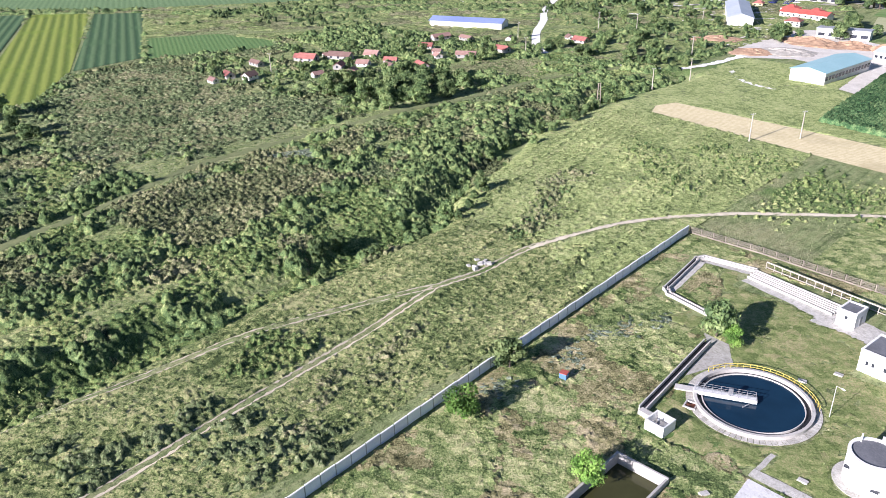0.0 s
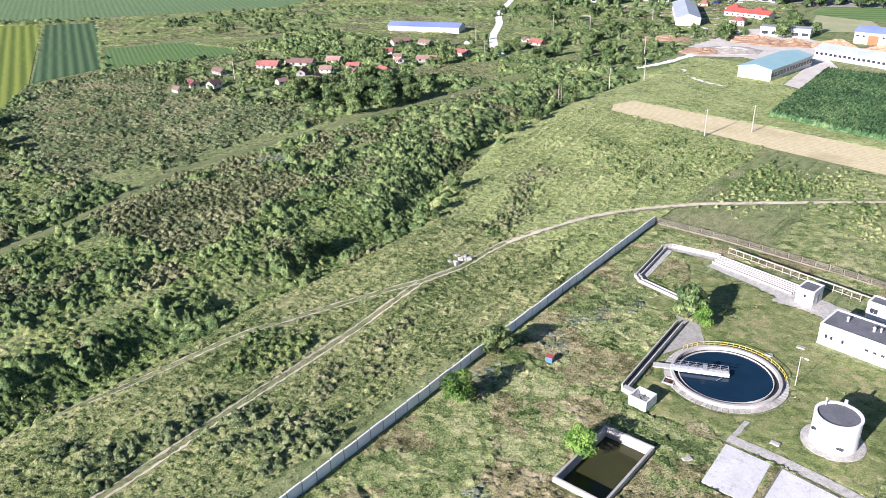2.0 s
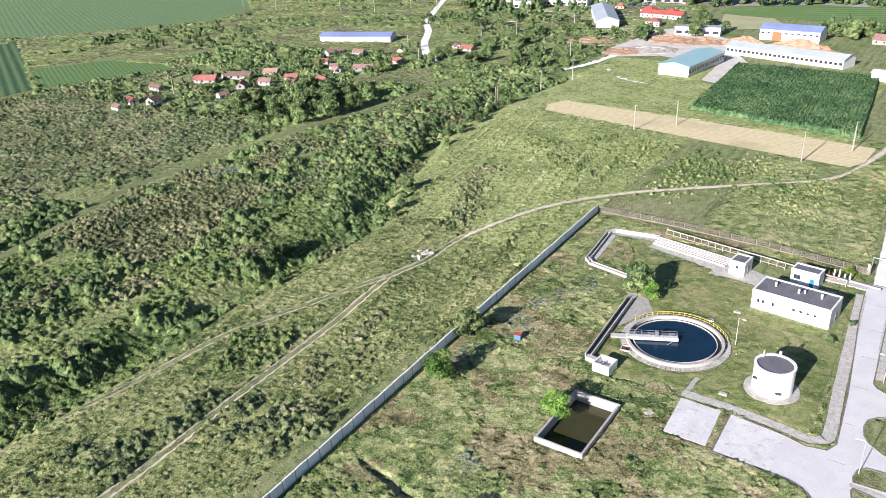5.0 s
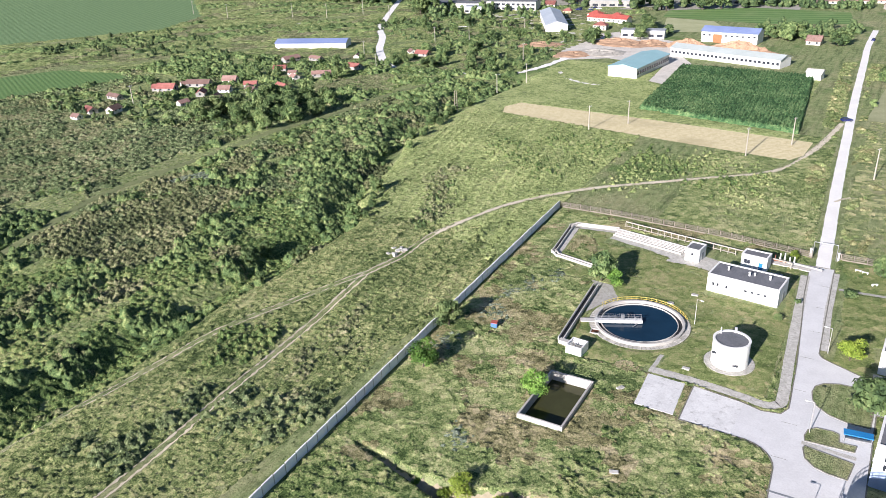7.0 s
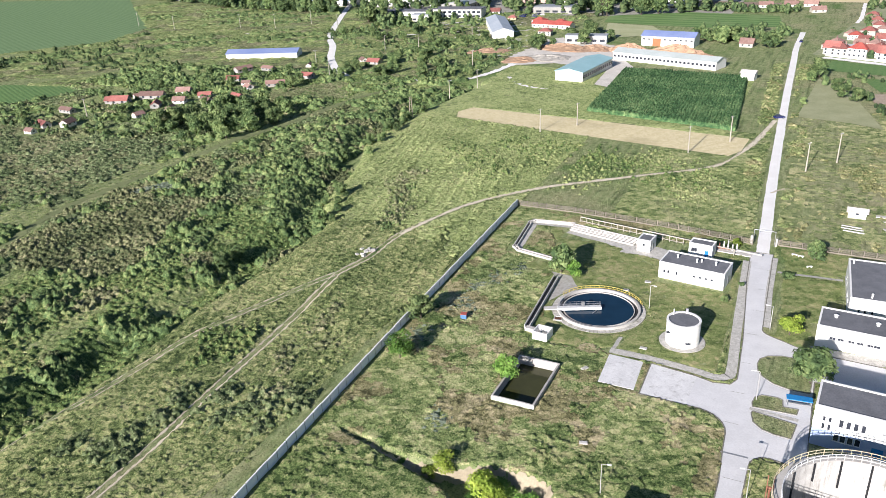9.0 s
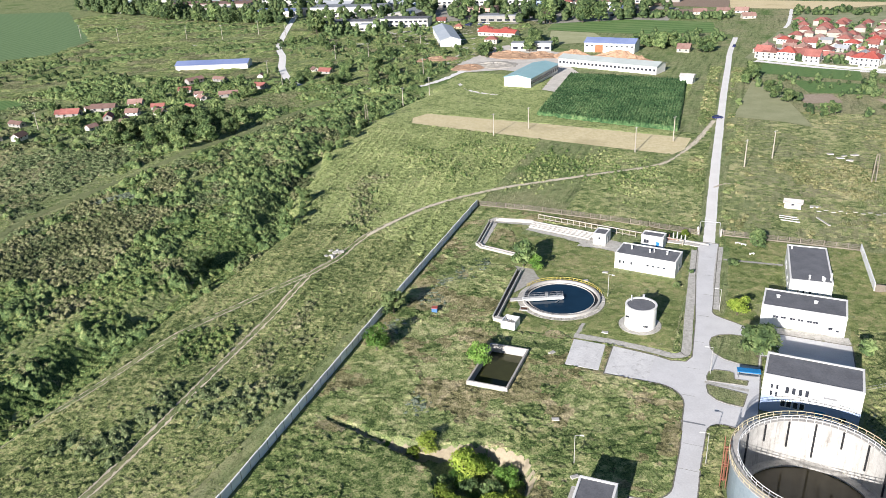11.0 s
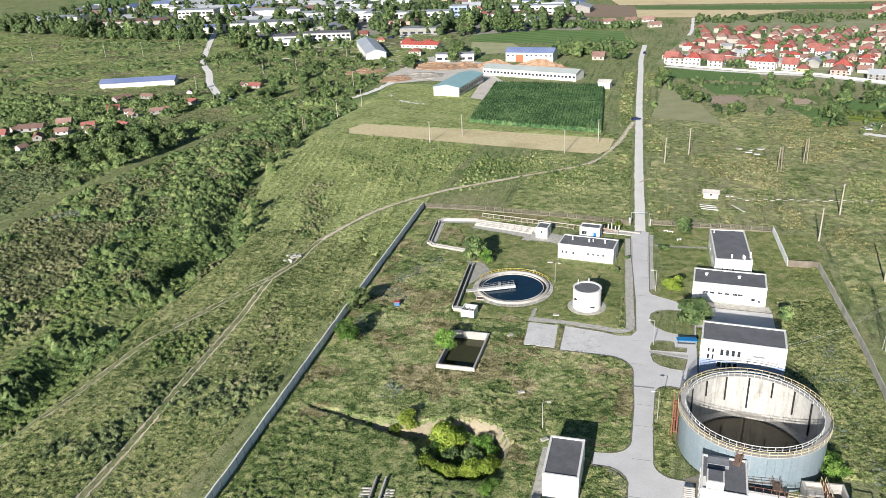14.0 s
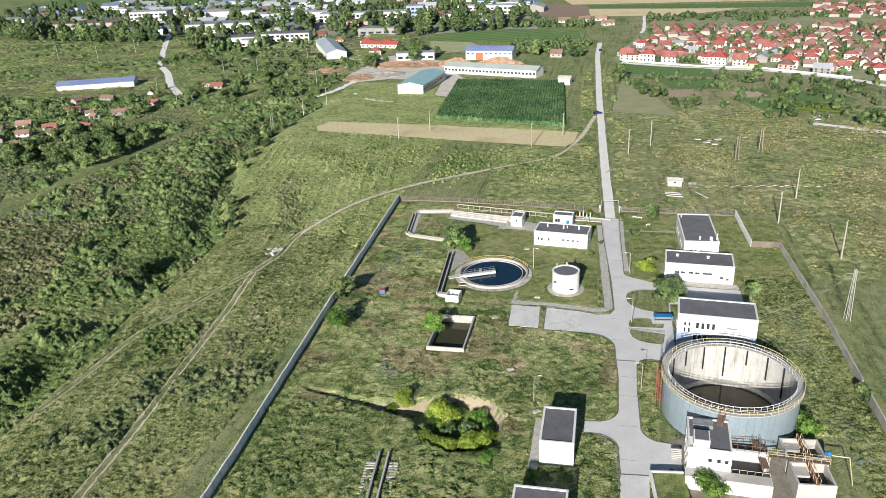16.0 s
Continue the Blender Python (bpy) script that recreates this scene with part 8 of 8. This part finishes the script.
# shrub patches beside the field tracks, stalky brown ones, and scrub below the straw field
r = np.random.default_rng(71)
SHRUBS = [
    (0, 1.0, 3.2, [(-98, 92), (-99, 100), (-96, 104), (-94, 98), (-104, 101)], 34, 0.5, 1.1),
    (1, 0.8, 2.6, [(-94, 62), (-92, 66), (-88, 61), (-90, 72), (-92, 80), (-87, 79), (-84, 83)], 26, 0.5, 1.2),
    (1, 0.8, 2.6, [(-72, 90), (-69, 87), (-74, 85), (-78, 82), (-80, 77), (-100, 60), (-72, 78)], 20, 0.45, 1.1),
    (4, 0.8, 2.4, [(-84, 101), (-83, 113), (-84, 120), (-80, 96), (-78, 107), (-76, 88)], 26, 0.4, 0.9),
    (4, 1.0, 4.0, [(-113, 214), (-113, 205), (-110, 196), (-104, 192), (-101, 182), (-98, 174)], 26, 0.5, 1.1),
    (2, 0.9, 2.2, [(-106, 190), (-101, 178), (-108, 202), (-98, 170)], 12, 0.5, 1.0),
    (0, 1.2, 7.0, [(-95, 259), (-100, 240), (-82, 255), (-60, 250), (-72, 262), (-45, 244), (-30, 238), (-88, 228), (-110, 246)], 52, 0.45, 1.1),
    (5, 1.2, 8.0, [(-75, 240), (-55, 232), (-92, 232), (-40, 256), (-22, 246), (-20, 228)], 60, 0.5, 1.0),
    (6, 1.0, 2.6, [(-55, 150), (-58, 143), (-57, 134), (-61, 118), (-52, 156), (-43, 92)], 26, 0.5, 0.9),
    (0, 1.0, 3.0, [(-55, 60), (-50, 57), (-46, 63), (-56, 54)], 26, 0.4, 0.8),
    (2, 1.0, 4.4, [(46, 110), (44, 101), (47, 90), (44, 80), (47, 68), (43, 60), (48, 118), (42, 108)], 24, 0.3, 0.7),
    (6, 1.0, 3.4, [(44, 96), (46, 74), (42, 66), (46, 126), (40, 112), (46, 114), (47, 84)], 60, 0.4, 0.8),
]
parts_ = []
for kind, sx, sy, spots_, count, lo, hi in SHRUBS:
    count = int(2.2 * count)
    px = np.concatenate([r.normal(p[0], sy * 0.55 * sx, count) for p in spots_])
    py_ = np.concatenate([r.normal(p[1], sy * 0.8, count) for p in spots_])
    k = ~bare(px, py_) & (np.abs(px + 65.5) > 1.6)
    px, py_ = px[k], py_[k]
    q = 0.62 * r.uniform(lo, hi, len(px)) ** 1.2
    parts_.append((px, py_, q, q * r.uniform(0.8, 1.7, len(px)) * (0.55 if kind == 6 else 1), np.full(len(px), kind)))
x, y, rad, tall, kind = (np.concatenate(c) for c in zip(*parts_))
for x0, x1, y0, y1 in ((-128, -40, 40, 132), (-128, -10, 132, 275), (34, 54, 50, 132)):
    k = (x > x0) & (x < x1) & (y > y0) & (y < y1)
    canopy(x0, x1, y0, y1, 0.36, (x[k], y[k], rad[k], tall[k], kind[k]), VALLEY, 77, "shrub_patch", "scrub", 0.3)
for n, mat in ((0, FRESH), (1, SCRUB), (2, LEAF), (4, REED)):
    k = kind == n
    v, f = leaf_cloud(np.stack([x[k], y[k], ground_z(x[k], y[k]) + 0.42 * tall[k]], 1), rad[k], 6, 0.36, r, 0.8)
    tagged(new("shrub_leaves", soup("shrub_leaves", v, f, mat)), ("bright green", "pale green", "dark green", "", "dry brown")[n] + " leafy shoots of the meadow shrubs", "scrub", kind="stuff")

# tall weeds of the eastern meadow, golden and green
x, y, r = strewn(8, 140, 150, 345, 0.85, 36)
xj, yj = x + 10 * (patch(x, y, 7, 93) - 0.5), y + 10 * (patch(x, y, 7, 94) - 0.5)
GOLDEN = [[(20, 268), (33, 272), (53, 273), (49, 232), (38, 240), (25, 249)], [(52, 321), (63, 332), (84, 322), (83, 294), (70, 270), (62, 266), (56, 290)], [(58, 200), (68, 201), (66, 180), (54, 177)], [(84, 246), (130, 260), (110, 160), (70, 160), (72, 190), (78, 224)], [(43, 216), (50, 216), (54, 192), (46, 196)], [(80, 300), (110, 310), (120, 270), (90, 262)]]
GREENS = [[(48, 240), (55, 240), (56, 229), (49, 229)], [(70, 254), (85, 255), (77, 212), (66, 216)], [(91, 284), (125, 286), (118, 258), (88, 264)]]
kind = np.full(len(x), -1)
for zone in GOLDEN:
    kind = np.where(inside(xj, yj, zone) & (patch(x, y, 5, 95) > 0.42), 0, kind)
for zone in GREENS:
    kind = np.where(inside(xj, yj, zone) & (patch(x, y, 4, 96) > 0.3), 1, kind)
kind = np.where((kind < 0) & (patch(x, y, 8, 97) > 0.7), 0, kind)
k = (kind >= 0) & ((x > 55) | (y > 198)) & (r.random(len(x)) < 0.62)
x, y, kind = x[k], y[k], kind[k]
rad = r.uniform(0.26, 0.6, len(x))
canopy(6, 142, 148, 347, 0.46, (x, y, rad, r.uniform(0.2, 0.72, len(x)), kind), [(GOLD_TOP, "tall golden weeds in patches on the eastern meadow"), (LOW_TOP, "dark green weeds in patches on the eastern meadow")], 78, "tall_weeds", "weeds", 0.24)

# waste land towards the town: banks of weeds and hedges along the old field strips
x, y, r = strewn(-640, -160, 215, 610, 2.2, 38)
along, across = 0.56 * x + 0.83 * y, 0.83 * x - 0.56 * y
band = patch(0.14 * along, across, 9, 13)
k = (band > 0.34) & ~((x > -372) & (y < 352)) & (r.random(len(x)) < 0.9)
x, y, band = x[k], y[k], band[k]
kind = np.where(band > 0.67, 1, np.where(patch(x, y, 16, 14) > 0.6, 2, 0))
tall = np.where(kind == 1, r.uniform(0.9, 2.6, len(x)), r.uniform(0.3, 0.9, len(x)))
canopy(-642, -158, 213, 612, 1.35, (x, y, r.uniform(0.9, 2.0, len(x)), tall, kind), [(LOW_TOP, "low green weeds on the old field strips"), (DARK_TOP, "dark hedge scrub between the old field strips"), (DRY_TOP, "dry grass banks between the old field strips")], 79, "waste_weeds", "weeds", 0.22)

# corn in rows
rc = np.random.default_rng(41)
# Soil coloured dark throughout: the shade under the corn is painted.
sheet("field", CORN, 0.1, CORN_SOIL_SHADE, "soil of the corn field with the plants' shade painted in", "field")
X, Y = np.meshgrid(np.arange(-90, -14, 0.45), np.arange(298, 408, 0.8))
u = X + 0.05 * (Y - 350)
H = 1.55 + 0.3 * np.cos(2 * np.pi * u / 1.35) + rc.uniform(-0.6, 0.6, X.shape) + 0.5 * (patch(X, Y, 14, 43) - 0.5)
k = inside(X, Y, CORN)
H = np.where(k, H, 0.0)
nx_ = X.shape[1]
ii_, jj_ = np.meshgrid(np.arange(nx_ - 1), np.arange(X.shape[0] - 1))
k0_ = (jj_ * nx_ + ii_).ravel()
quad = np.stack([k0_, k0_ + 1, k0_ + nx_ + 1, k0_ + nx_], 1)
quad = quad[k.ravel()[quad].any(1)]
P = np.stack([(X + rc.uniform(-0.12, 0.12, X.shape)).ravel(), (Y + rc.uniform(-0.25, 0.25, X.shape)).ravel(), H.ravel()], 1)
ids, back = np.unique(quad, return_inverse=True)
tagged(new("corn_plants", soup("corn_plants", P[ids], back.reshape(quad.shape), CORN_TOP)), "dense dark green corn standing in rows", "corn", kind="stuff")
cx, cy = np.meshgrid(np.arange(-88, -14, 1.35), np.arange(300, 405, 1.3))
cx = (cx - 0.05 * (cy - 350) + rc.uniform(-0.15, 0.15, cx.shape)).ravel()
cy = (cy + rc.uniform(-0.4, 0.4, cy.shape)).ravel()
k = inside(cx, cy, CORN)
CORN_LEAF = leafy("corn_leaves", [(0.1, (0.045, 0.10, 0.04)), (0.5, (0.085, 0.17, 0.06)), (0.9, (0.16, 0.25, 0.095))])
blades("corn_leaves", cx[k], cy[k], rc.uniform(1.7, 2.2, k.sum()), 0.6 + 0 * cx[k], 3, CORN_LEAF, rc, "arching leaves of the corn rows", 0.6)
# rough verge of the gravel road
x, y, r = strewn(-34, 12, 200, 480, 1.1, 42)
d = near_line(x, y, FAR_ROAD[:8])
k = (d < 9) & (d > 3.2) & (patch(x, y, 9, 10) > np.where((y > 300) & (x < 0), 0.36, 0.6)) & (y < 440)
x, y = x[k], y[k]
canopy(-36, 14, 198, 482, 0.7, (x, y, r.uniform(0.35, 0.75, len(x)), r.uniform(0.3, 1.0, len(x)), np.where(patch(x, y, 6, 98) > 0.42, 1, 0)), [(GOLD_TOP, "dry golden verge weeds along the gravel road"), (LOW_TOP, "green verge weeds along the gravel road")], 80, "verge_weeds", "weeds", 0.24)
